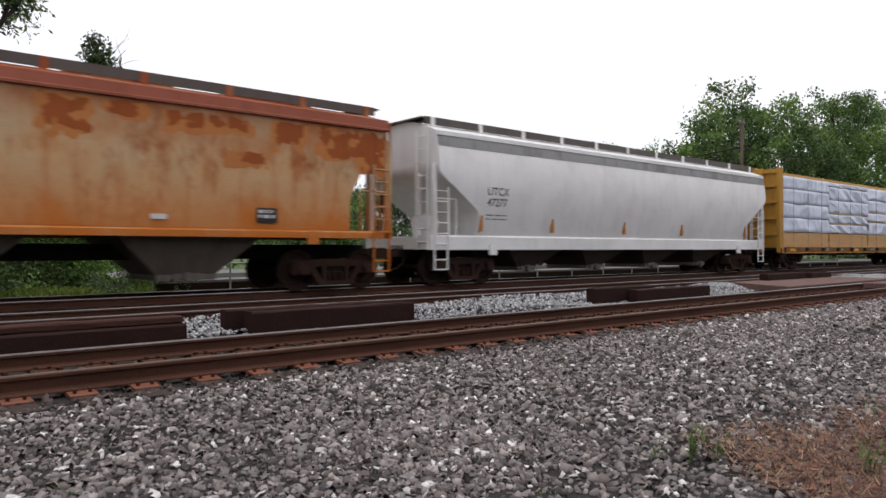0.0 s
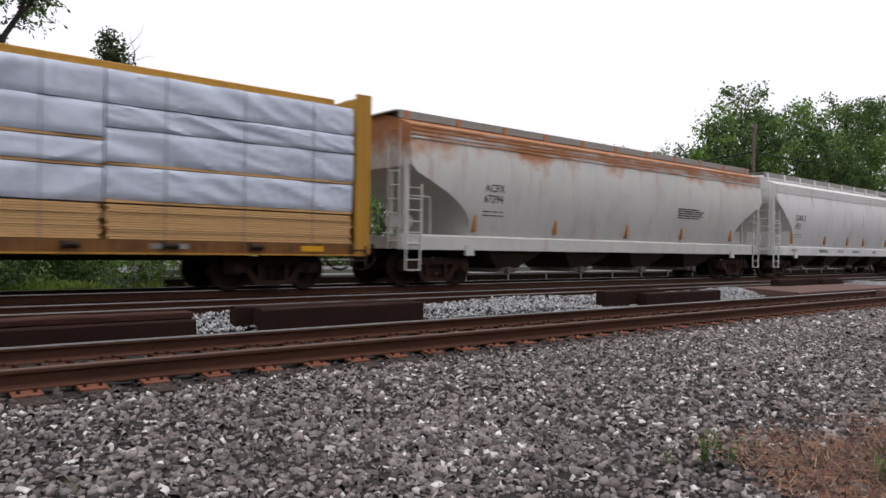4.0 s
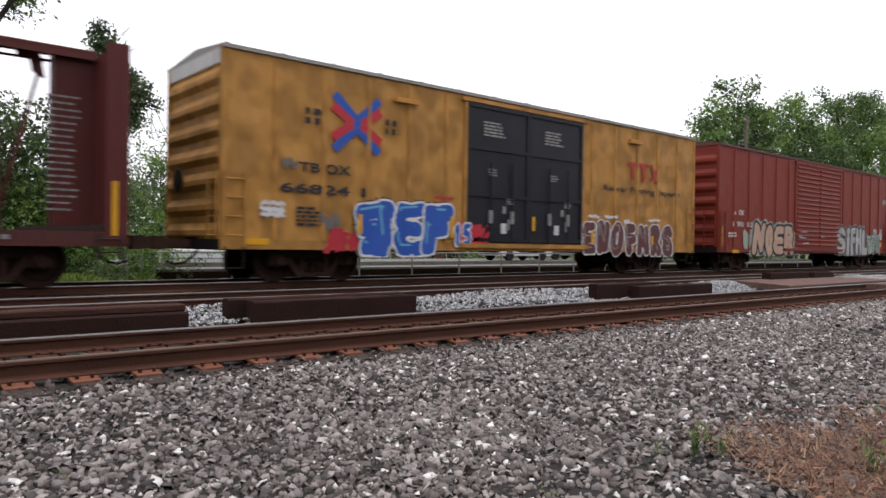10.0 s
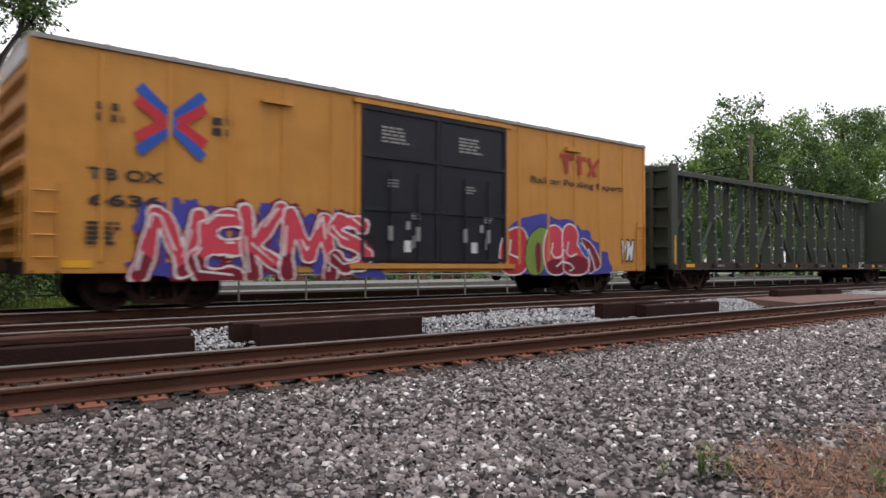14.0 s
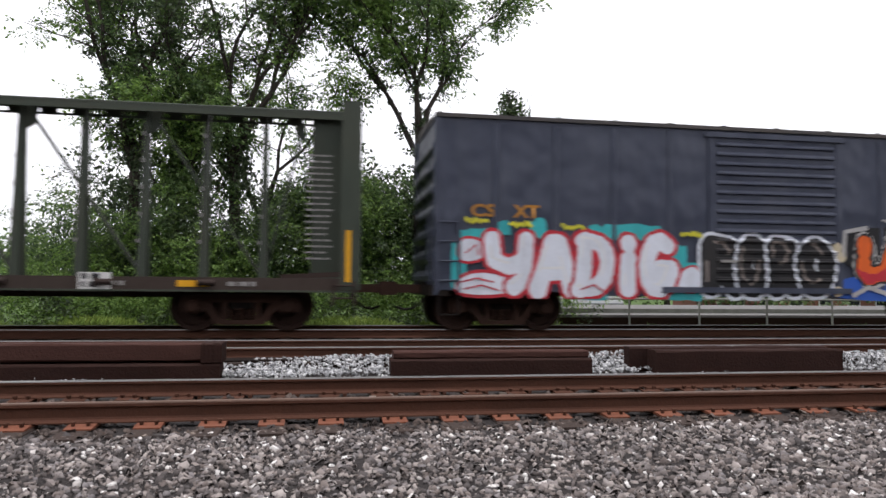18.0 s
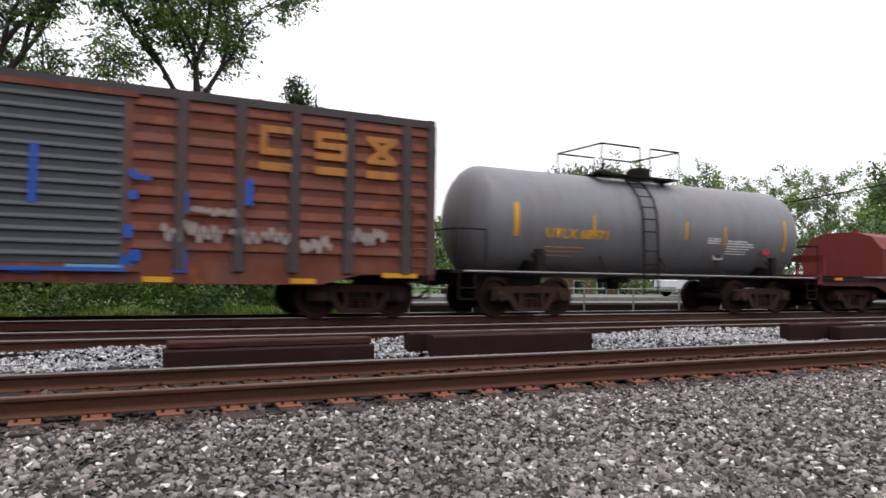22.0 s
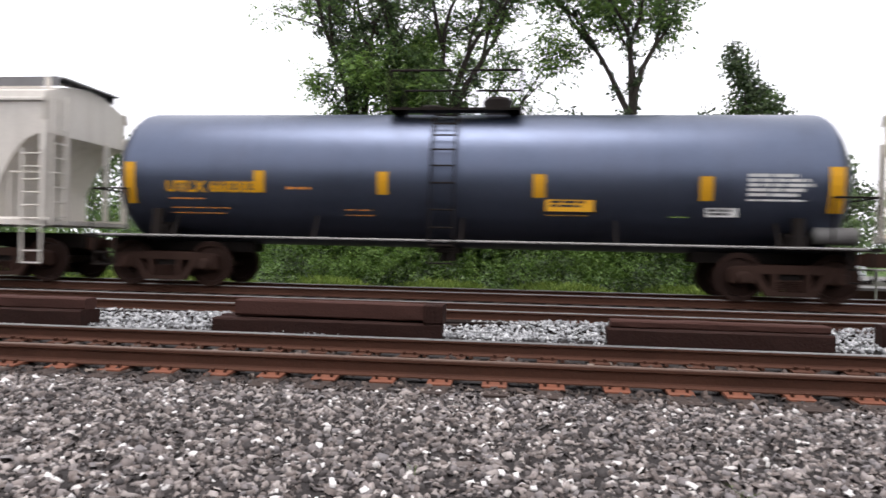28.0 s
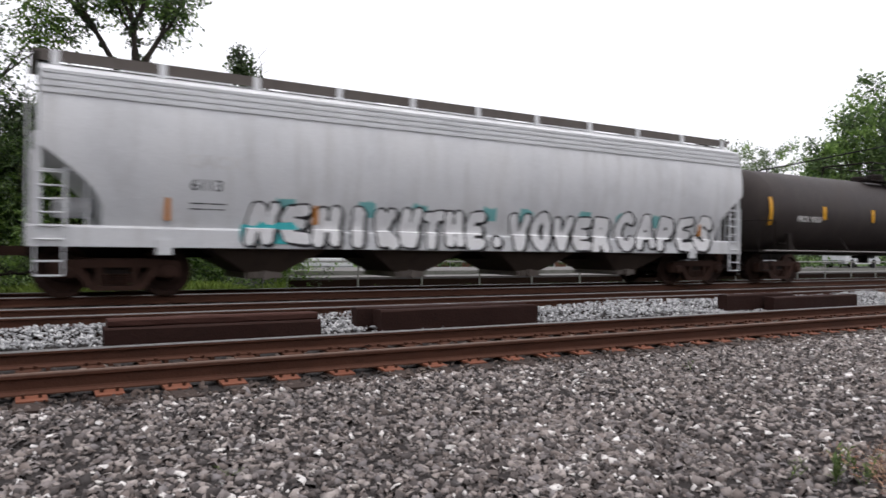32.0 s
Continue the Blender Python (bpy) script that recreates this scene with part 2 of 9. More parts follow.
# ---- palette ----
m_steel_dark = surface("dark_steel", gloss=0.12, col=(0.012, 0.009, 0.008), dirt=(0.024, 0.016, 0.012), amount=0.5, streak=0.2, rough=0.7)
m_truck = surface("truck_steel", gloss=0.12, col=(0.044, 0.023, 0.017), dirt=(0.07, 0.036, 0.026), amount=0.55, streak=0.2, rough=0.75)
m_wheel = surface("wheel_steel", gloss=0.15, col=(0.034, 0.018, 0.014), dirt=(0.05, 0.026, 0.018), amount=0.5, streak=0.1, rough=0.6, metal=0.3)
m_rail = surface("rail_rust", gloss=0.15, col=(0.085, 0.036, 0.022), dirt=(0.035, 0.016, 0.011), vary=0.25, amount=0.5, streak=0.1, rough=0.75, bump=0.3)
m_head = surface("rail_head", (0.3, 0.29, 0.285), dirt=(0.12, 0.09, 0.075), amount=0.35, streak=0.1, rough=0.32, metal=0.85)
m_head_rust = surface("rail_head_rust", (0.15, 0.095, 0.072), dirt=(0.08, 0.045, 0.035), amount=0.5, streak=0.1, rough=0.5, metal=0.25)
m_plate = surface("tie_plate_rust", (0.21, 0.075, 0.042), dirt=(0.08, 0.042, 0.03), vary=0.3, amount=0.7, streak=0.1, rough=0.85, size=3)
m_tie = surface("tie_wood", (0.05, 0.035, 0.029), dirt=(0.025, 0.018, 0.015), amount=0.5, streak=0.2, rough=0.9, bump=0.5, size=2)
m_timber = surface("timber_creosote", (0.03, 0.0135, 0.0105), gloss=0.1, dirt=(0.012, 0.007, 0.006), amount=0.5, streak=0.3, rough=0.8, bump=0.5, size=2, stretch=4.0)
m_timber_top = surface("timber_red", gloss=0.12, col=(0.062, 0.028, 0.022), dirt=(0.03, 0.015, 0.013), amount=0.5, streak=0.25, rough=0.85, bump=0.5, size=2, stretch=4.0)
m_yellow = surface("reflector_yellow", (0.72, 0.36, 0.015), amount=0.12, streak=0.12, rough=0.4)
m_white = surface("lettering_white", (0.62, 0.61, 0.59), amount=0.12, streak=0.15, rough=0.6)
m_black = surface("lettering_black", (0.03, 0.03, 0.032), amount=0.1, streak=0.1, rough=0.6)
m_orange = surface("reflector_orange", (0.5, 0.2, 0.04), amount=0.25, streak=0.2, rough=0.5)
m_amber = surface("reflector_amber", (0.7, 0.26, 0.02), amount=0.12, streak=0.12, rough=0.4)
m_galv = surface("galvanised", (0.3, 0.29, 0.28), amount=0.35, streak=0.3, rough=0.5, metal=0.2)


# ---- running gear shared by every car ----
def truck_meshes():
    g = Geo()
    r = 0.457
    tread = [(-0.07, 0.10), (-0.07, 0.17), (-0.03, 0.2), (-0.02, 0.36), (-0.075, 0.385), (-0.075, r - 0.01), (-0.06, r), (0.05, r + 0.004), (0.06, r + 0.028),
             (0.075, r + 0.02), (0.075, 0.385), (0.02, 0.36), (0.03, 0.2), (0.09, 0.17), (0.09, 0.09)]
    for s in (-1, 1):
        g.wheel((0, s * 0.755, 0), [(s * y, q) for y, q in tread])
    g.wheel((0, 0, 0), [(-1.1, 0.06), (-0.99, 0.075), (-0.8, 0.085), (0.8, 0.085), (0.99, 0.075), (1.1, 0.06)], 12)
    wheelset = mesh_of("wheelset", g, m_wheel, True)
    # cast side frame: a truss with a window for the springs
    g = Geo()
    out = [(-1.12, 0.60), (-1.05, 0.66), (-0.45, 0.70), (0.45, 0.70), (1.05, 0.66), (1.12, 0.60), (1.12, 0.42), (1.0, 0.36), (0.78, 0.36), (0.70, 0.47),
           (0.42, 0.16), (0.34, 0.13), (-0.34, 0.13), (-0.42, 0.16), (-0.70, 0.47), (-0.78, 0.36), (-1.0, 0.36), (-1.12, 0.42)]
    top = [(-0.95, 0.62), (0.95, 0.62), (0.95, 0.54), (-0.95, 0.54)]
    y0, y1 = -0.09, 0.09
    g.prism([(-1.12, 0.62), (-1.02, 0.67), (-0.4, 0.71), (0.4, 0.71), (1.02, 0.67), (1.12, 0.62), (1.12, 0.54), (-1.12, 0.54)], "y", y0, y1)
    for s in (-1, 1):
        g.prism([(s * 1.12, 0.56), (s * 0.68, 0.56), (s * 0.68, 0.36), (s * 1.12, 0.36)], "y", y0, y1)
        g.prism([(s * 0.76, 0.55), (s * 0.58, 0.55), (s * 0.30, 0.12), (s * 0.46, 0.12)], "y", y0, y1)
        g.prism([(s * 0.36, 0.56), (s * 0.26, 0.56), (s * 0.26, 0.2), (s * 0.36, 0.2)], "y", y0, y1)
    g.box(-0.42, 0.42, y0, y1, 0.11, 0.2)
    frame_mesh = mesh_of("side_frame", g, m_truck)
    coil = [(0.19, 0.03)] + [(0.205 + 0.0175 * i, 0.075 if i % 2 else 0.055) for i in range(13)] + [(0.43, 0.03)]
    spring = mesh_of("spring", Geo().loft([[(r * math.cos(a), r * math.sin(a), z) for a in [i * math.pi / 4 for i in range(8)]] for z, r in coil]), m_truck)
    g = Geo()
    g.box(-0.2, 0.2, -1.02, 1.02, 0.42, 0.62).box(-0.12, 0.12, -0.9, 0.9, 0.28, 0.42).box(-0.75, 0.75, -0.08, 0.08, 0.5, 0.58)
    bolster = mesh_of("truck", g, m_steel_dark)
    g = Geo()
    g.wheel((0, 0, 0), [(-0.1, 0.0), (-0.1, 0.09), (-0.06, 0.13), (0.06, 0.13), (0.08, 0.1)], 16).box(-0.14, 0.14, -0.05, 0.07, 0.02, 0.16)
    bearing = mesh_of("bearing", g, m_truck, True)
    g = Geo()
    for s in (-1, 1):
        g.box(s * 0.36, s * 0.42, -0.85, 0.85, 0.33, 0.4).box(s * 0.36, s * 0.42, -0.82, -0.68, 0.25, 0.55).box(s * 0.36, s * 0.42, 0.68, 0.82, 0.25, 0.55)
    brake = mesh_of("brake_beam", g, m_steel_dark)
    return dict(wheelset=wheelset, frame=frame_mesh, spring=spring, bolster=bolster, bearing=bearing, brake=brake)


TRUCK = truck_meshes()
WHEELS, CARS = [], []                # (wheelset, car) pairs and (car, s of its centre) pairs, keyed at the end


def add_truck(car, x, tint=None):
    t = shared("truck", TRUCK["bolster"], car, pose(x, 0, 0))
    for s in (-1, 1):
        shared("side_frame", TRUCK["frame"], t, pose(0, s * 1.0, 0, 0, 0, 0 if s < 0 else 180))
        for u in (-0.17, 0.0, 0.17):
            shared("spring", TRUCK["spring"], t, pose(u, s * 1.0, 0))
        w = shared("wheelset", TRUCK["wheelset"], t, pose(s * 0.889, 0, 0.457))
        WHEELS.append((w, car, s * 0.889))
        for q in (-1, 1):
            shared("bearing", TRUCK["bearing"], t, pose(s * 0.889, q * 1.08, 0.457, 0, 0, 0 if q < 0 else 180))
    shared("brake_beam", TRUCK["brake"], t)
    return t


def coupler_mesh():
    g = Geo()
    g.box(-0.2, 0.75, -0.09, 0.09, 0.74, 0.92).box(0.62, 0.86, -0.17, 0.17, 0.69, 0.97).box(0.82, 1.0, -0.17, -0.05, 0.71, 0.95)
    g.tube((0.9, 0.1, 0.7), (0.9, 0.1, 0.98), 0.07)
    return mesh_of("coupler", g, m_truck)


def hose_mesh():
    g = Geo()
    pts = [Vector((0.0, 0.3, 0.72)), Vector((0.12, 0.31, 0.55)), Vector((0.28, 0.3, 0.42)), Vector((0.48, 0.25, 0.38)), Vector((0.66, 0.2, 0.45))]
    for a, b in zip(pts, pts[1:]):
        g.tube(a, b, 0.028, k=6)
    return mesh_of("air_hose", g, m_steel_dark)


COUPLER, HOSE = coupler_mesh(), hose_mesh()


def new_car(name, s0, s1, label, category, trucks):
    """A car whose body runs from s0 to s1 along the train. Its base is midway on the rail."""
    car = new(name)
    car.empty_display_size = 0.5
    half = (s1 - s0) / 2
    tagged(car, label, category, "freight cars of the train")
    mid = (s0 + s1) / 2
    car.location = (mid, TRACK_Y, RAIL_Z)
    CARS.append((car, mid))
    a, b = trucks
    for x in (-half + a, half - b):
        add_truck(car, x)
    for sgn in (-1, 1):
        m = pose(sgn * (half - 0.05), 0, 0, 0, 0, 0 if sgn > 0 else 180)
        shared("coupler", COUPLER, car, m)
        shared("air_hose", HOSE, car, m)
    return car, half


def ladder(car, x, w, z0, z1, y, steps, mat, name="ladder", axis="x", r=0.016):
    g = Geo()
    at = (lambda u, z: (x + u, y, z)) if axis == "x" else (lambda u, z: (x, y + u, z))
    up = (0, 1, 0) if axis == "x" else (1, 0, 0)
    rails = part(name, g.beam(at(0, z0), at(0, z1), 0.05, 0.03, up), mat, car)
    part("stile", Geo().beam(at(w, z0), at(w, z1), 0.05, 0.03, up), mat, rails)
    for i in range(steps):
        z = z0 + (z1 - z0) * (i + 0.6) / steps
        part("rung", Geo().tube(at(0, z), at(w, z), r, k=6), mat, rails)
    return rails


def strip(car, x, w, z, h, mat, name="reflector", y=-HALF, label=""):
    """A thin plate on the near side."""
    return part(name, Geo().box(x, x + w, y - 0.006, y + 0.012, z, z + h), mat, car, label)


# ---- lettering and sprayed paint ----
def words(text, x, z, h, mat, car, surf=None, width=None, fat=0.0, shear=0.0, name="lettering", label="", lift=0.006, spacing=1.0, side=-1):
    """Letters on the car's side, h tall, from x; width stretches them to that length. surf(z) gives the half width at that height."""
    cu = bpy.data.curves.new(name, "FONT")
    cu.body, cu.size, cu.offset, cu.shear, cu.space_character, cu.resolution_u = text, 1.0, fat, shear, spacing, 3
    tmp = bpy.data.objects.new(name, cu)
    scene.collection.objects.link(tmp)
    me = bpy.data.meshes.new_from_object(tmp)
    bpy.data.objects.remove(tmp)
    bpy.data.curves.remove(cu)
    if not len(me.vertices):
        return None
    co = np.empty(len(me.vertices) * 3, np.float32)
    me.vertices.foreach_get("co", co)
    co = co.reshape(-1, 3)
    lo, hi = co.min(0), co.max(0)
    sz = h / max(0.01, hi[1] - lo[1])
    sx = width / max(0.01, hi[0] - lo[0]) if width else sz
    px, pz = x + (co[:, 0] - lo[0]) * sx, z + (co[:, 1] - lo[1]) * sz
    py = np.array([-(surf(q) if surf else HALF) - lift for q in pz], np.float32)
    me.vertices.foreach_set("co", np.stack([px, py, pz], 1).astype(np.float32).ravel())
    me.materials.clear()
    me.materials.append(mat)
    me.update()
    ob = new(name, me)
    ob.parent = car
    if label:
        ob["label"] = label
    return ob


def bars(car, x, z, w, rows, h, mat, surf=None, gap=0.5, name="small_print"):
    """Small print that nobody can read: bars of its size."""
    g = Geo()
    rnd = random.Random(int(abs(x * 100 + z * 1000)) + rows)
    for i in range(rows):
        q = z - i * h * (1 + gap)
        y = (surf(q) if surf else HALF) + 0.005
        u = x
        end = x + w * rnd.uniform(0.7, 1.0)
        while u < end:
            k = min(rnd.uniform(0.12, 0.4) * max(w, 0.4), end - u)
            g.add([(u, -y, q), (u + k, -y, q), (u + k, -y, q + h), (u, -y, q + h)], [(0, 1, 2, 3)])
            u += k + h * 0.7
    return tagged(part(name, g, mat, car), kind="stuff") if g.f else None


def blob(car, pts, mat, surf=None, lift=0.004, name="paint_patch", label="", soft=4):
    """A patch of sprayed paint with a rounded outline."""
    for _ in range(soft and 2):
        pts = [q for a, b in zip(pts, pts[1:] + pts[:1]) for q in ((0.75 * a[0] + 0.25 * b[0], 0.75 * a[1] + 0.25 * b[1]), (0.25 * a[0] + 0.75 * b[0], 0.25 * a[1] + 0.75 * b[1]))]
    g = Geo().add([(x, -(surf(z) if surf else HALF) - lift, z) for x, z in pts], [tuple(range(len(pts)))])
    return part(name, g, mat, car, label)


def spray(name, col, rough=0.6):
    return surface("spray_" + name, col, amount=0.15, streak=0.2, rough=rough, vary=0.15)


def tag_cloud(car, x0, x1, z0, z1, mat, seed, surf=None, lift=0.003, n=9, name="paint_patch"):
    """The uneven background of a sprayed piece."""
    rnd = random.Random(seed)
    top, bot = [], []
    for i in range(n + 1):
        u = x0 + (x1 - x0) * i / n
        top.append((u, z1 - rnd.uniform(0, 0.28) * (z1 - z0)))
        bot.append((u, z0 + rnd.uniform(0, 0.12) * (z1 - z0)))
    return blob(car, bot + top[::-1], mat, surf, lift, name)


def swell(car, pts, fill, line, lift, grow=0.05, surf=None, x0=0.0):
    """One fat sprayed form: an outline and its filling."""
    pts = [(x + x0, z) for x, z in pts]
    area = sum(a[0] * b[1] - b[0] * a[1] for a, b in zip(pts, pts[1:] + pts[:1]))
    s = 1 if area > 0 else -1
    wide = []
    for i, p in enumerate(pts):
        a, b = pts[i - 1], pts[(i + 1) % len(pts)]
        d = Vector((b[0] - a[0], b[1] - a[1]))
        d = d.normalized() if d.length > 1e-6 else Vector((1, 0))
        wide.append((p[0] + s * d.y * grow, p[1] - s * d.x * grow))
    if line:
        blob(car, wide, line, surf, lift, "graffiti_outline")
    blob(car, pts, fill, surf, lift + 0.002, "graffiti_letter")


def dots(car, places, r, mat, lift, x0=0.0):
    """Round spots of sprayed paint."""
    for x, z in places:
        blob(car, [(x + x0 + r * math.cos(i * 1.0472), z + r * math.sin(i * 1.0472)) for i in range(6)], mat, None, lift, "paint_spot")


def stroke(car, pts, w, mat, lift, x0=0.0, name="graffiti_stroke"):
    """A sprayed line of width w through the points."""
    g = Geo()
    left, right = [], []
    for i, p in enumerate(pts):
        a, b = pts[max(0, i - 1)], pts[min(len(pts) - 1, i + 1)]
        d = Vector((b[0] - a[0], b[1] - a[1])).normalized() * w / 2
        left.append((p[0] + x0 - d.y, -HALF - lift, p[1] + d.x))
        right.append((p[0] + x0 + d.y, -HALF - lift, p[1] - d.x))
    n = len(pts)
    g.add(left + right, [(i, i + 1, n + i + 1, n + i) for i in range(n - 1)])
    return part(name, g, mat, car)


def scribble(car, x, z, w, h, mat, lift, seed, thick=0.05):
    """A quick handwritten tag nobody can read."""
    rnd = random.Random(seed)
    n = 14
    pts = [(x + w * (i + rnd.uniform(-0.4, 0.4)) / n, z + h * (0.5 + (0.5 if i % 2 else -0.5) * rnd.uniform(0.3, 1.0))) for i in range(n)]
    for _ in range(2):
        pts = [q for a, b in zip(pts, pts[1:]) for q in ((0.75 * a[0] + 0.25 * b[0], 0.75 * a[1] + 0.25 * b[1]), (0.25 * a[0] + 0.75 * b[0], 0.25 * a[1] + 0.75 * b[1]))]
    stroke(car, pts, thick, mat, lift, 0.0, "graffiti_tag")


# letters as strokes in a unit box, drawn the fat way that spray paint is
def arc(cx, cz, rx, rz, a0, a1, n=9):
    return [(cx + rx * math.cos(radians(a0 + (a1 - a0) * i / n)), cz + rz * math.sin(radians(a0 + (a1 - a0) * i / n))) for i in range(n + 1)]


STROKES = {
    "A": [[(0.0, 0.0), (0.42, 1.0), (0.62, 0.98), (0.98, 0.0)], [(0.25, 0.36), (0.8, 0.36)]],
    "B": [[(0.1, 0.0), (0.1, 1.0), (0.75, 0.9), (0.7, 0.58), (0.3, 0.52)], [(0.4, 0.52), (0.9, 0.4), (0.85, 0.08), (0.1, 0.0)]],
    "C": [arc(0.55, 0.5, 0.5, 0.5, 50, 320)],
    "D": [[(0.1, 0.0), (0.12, 1.0)], [(0.0, 0.98)] + arc(0.3, 0.5, 0.65, 0.48, 85, -88) + [(0.0, 0.02)]],
    "E": [[(0.95, 0.98), (0.25, 0.95), (0.1, 0.72), (0.22, 0.5), (0.8, 0.5)], [(0.22, 0.5), (0.05, 0.26), (0.2, 0.04), (1.0, 0.04)]],
    "F": [[(0.2, 0.0), (0.15, 0.95), (1.0, 0.98)], [(0.2, 0.5), (0.85, 0.52)]],
    "G": [arc(0.52, 0.5, 0.48, 0.5, 55, 345) + [(0.98, 0.42), (0.6, 0.42)]],
    "H": [[(0.1, 0.0), (0.14, 1.0)], [(0.9, 0.0), (0.86, 1.0)], [(0.1, 0.48), (0.9, 0.54)]],
    "I": [[(0.5, 0.0), (0.5, 0.66)], [(0.5, 0.98), (0.52, 0.99)]],
    "J": [[(0.0, 0.9), (0.9, 1.0), (0.72, 0.9), (0.75, 0.3), (0.5, 0.02), (0.05, 0.1)], [(0.0, 0.52), (0.5, 0.55)]],
    "K": [[(0.1, 0.0), (0.1, 1.0)], [(0.95, 1.0), (0.2, 0.46), (1.0, 0.0)]],
    "L": [[(0.2, 1.0), (0.15, 0.05), (0.95, 0.06)]],
    "M": [[(0.0, 0.0), (0.12, 1.0), (0.5, 0.35), (0.86, 1.0), (1.0, 0.0)]],
    "N": [[(0.0, 0.0), (0.18, 1.0), (0.32, 0.95), (0.72, 0.08), (0.95, 1.0)]],
    "O": [arc(0.5, 0.5, 0.46, 0.5, 0, 360, 14)],
    "P": [[(0.12, 0.0), (0.12, 0.98), (0.75, 0.95), (0.95, 0.72), (0.7, 0.46), (0.15, 0.44)]],
    "R": [[(0.12, 0.0), (0.12, 0.98), (0.75, 0.95), (0.92, 0.74), (0.7, 0.5), (0.18, 0.48)], [(0.42, 0.48), (0.98, 0.0)]],
    "S": [[(0.95, 0.84), (0.72, 0.98), (0.3, 0.98), (0.08, 0.78), (0.25, 0.57), (0.75, 0.46), (0.94, 0.25), (0.75, 0.03), (0.25, 0.02), (0.03, 0.18)]],
    "T": [[(0.0, 0.95), (1.0, 0.98)], [(0.5, 0.95), (0.5, 0.0)]],
    "U": [[(0.08, 1.0), (0.1, 0.3), (0.3, 0.03), (0.7, 0.03), (0.9, 0.3), (0.92, 1.0)]],
    "V": [[(0.0, 1.0), (0.45, 0.0), (0.58, 0.0), (1.0, 1.0)]],
    "W": [[(0.0, 1.0), (0.22, 0.0), (0.5, 0.7), (0.75, 0.0), (1.0, 1.0)]],
    "X": [[(0.0, 0.0), (1.0, 1.0)], [(0.0, 1.0), (1.0, 0.0)]],
    "Y": [[(0.0, 1.0), (0.1, 0.55), (0.5, 0.45), (0.85, 0.58)], [(0.9, 1.0), (0.85, 0.2), (0.6, 0.0)]],
    "+": [[(0.5, 0.2), (0.5, 0.8)], [(0.1, 0.5), (0.9, 0.5)]],
    ".": [[(0.5, 0.05), (0.52, 0.05)]],
    "1": [[(0.2, 0.75), (0.5, 1.0), (0.5, 0.0)]],
    "5": [[(0.9, 1.0), (0.15, 0.98), (0.12, 0.55), (0.7, 0.6), (0.9, 0.3), (0.6, 0.0), (0.05, 0.08)]],
    "7": [[(0.0, 0.95), (0.95, 1.0), (0.4, 0.0)], [(0.25, 0.5), (0.85, 0.5)]],
}


def paint_field(name, field, xs, zs, mat, car, lift, surf=None, label=""):
    """Paint wherever field < 0 on the car's side; surf(x, z) gives the half width there."""
    half = surf or (lambda x, z: HALF)
    g = Geo()
    inside = field < 0
    full = inside[:-1, :-1] & inside[1:, :-1] & inside[:-1, 1:] & inside[1:, 1:]
    some = (inside[:-1, :-1] | inside[1:, :-1] | inside[:-1, 1:] | inside[1:, 1:]) & ~full
    put = lambda x, z: (x, -half(x, z) - lift, z)
    for j in range(len(zs) - 1):
        row = full[:, j]
        i = 0
        while i < len(row):
            if row[i]:
                k = i
                while k < len(row) and row[k] and k - i < (1 if surf else 400):
                    k += 1
                g.add([put(xs[i], zs[j]), put(xs[k], zs[j]), put(xs[k], zs[j + 1]), put(xs[i], zs[j + 1])], [(0, 1, 2, 3)])
                i = k
            else:
                i += 1
    for i, j in zip(*np.nonzero(some)):
        ring = [(i, j), (i + 1, j), (i + 1, j + 1), (i, j + 1)]
        poly = []
        for a, b in zip(ring, ring[1:] + ring[:1]):
            fa, fb = field[a], field[b]
            if fa < 0:
                poly.append((xs[a[0]], zs[a[1]]))
            if (fa < 0) != (fb < 0):
                u = fa / (fa - fb)
                poly.append((xs[a[0]] + (xs[b[0]] - xs[a[0]]) * u, zs[a[1]] + (zs[b[1]] - zs[a[1]]) * u))
        if len(poly) > 2:
            g.add([put(*p) for p in poly], [tuple(range(len(poly)))])
    return tagged(part(name, g, mat, car, label), kind="stuff" if name in ("graffiti_shine", "paint_cloud", "rust_patch") else "") if g.f else None


def far_from(lines, X, Z):
    """Distance of every place from the nearest of the lines."""
    d = np.full(X.shape, 9.0)
    for pts in lines:
        for (ax, az), (bx, bz) in zip(pts, pts[1:]):
            ux, uz = bx - ax, bz - az
            t = np.clip(((X - ax) * ux + (Z - az) * uz) / max(1e-9, ux * ux + uz * uz), 0, 1)
            d = np.minimum(d, np.hypot(X - ax - t * ux, Z - az - t * uz))
    return d


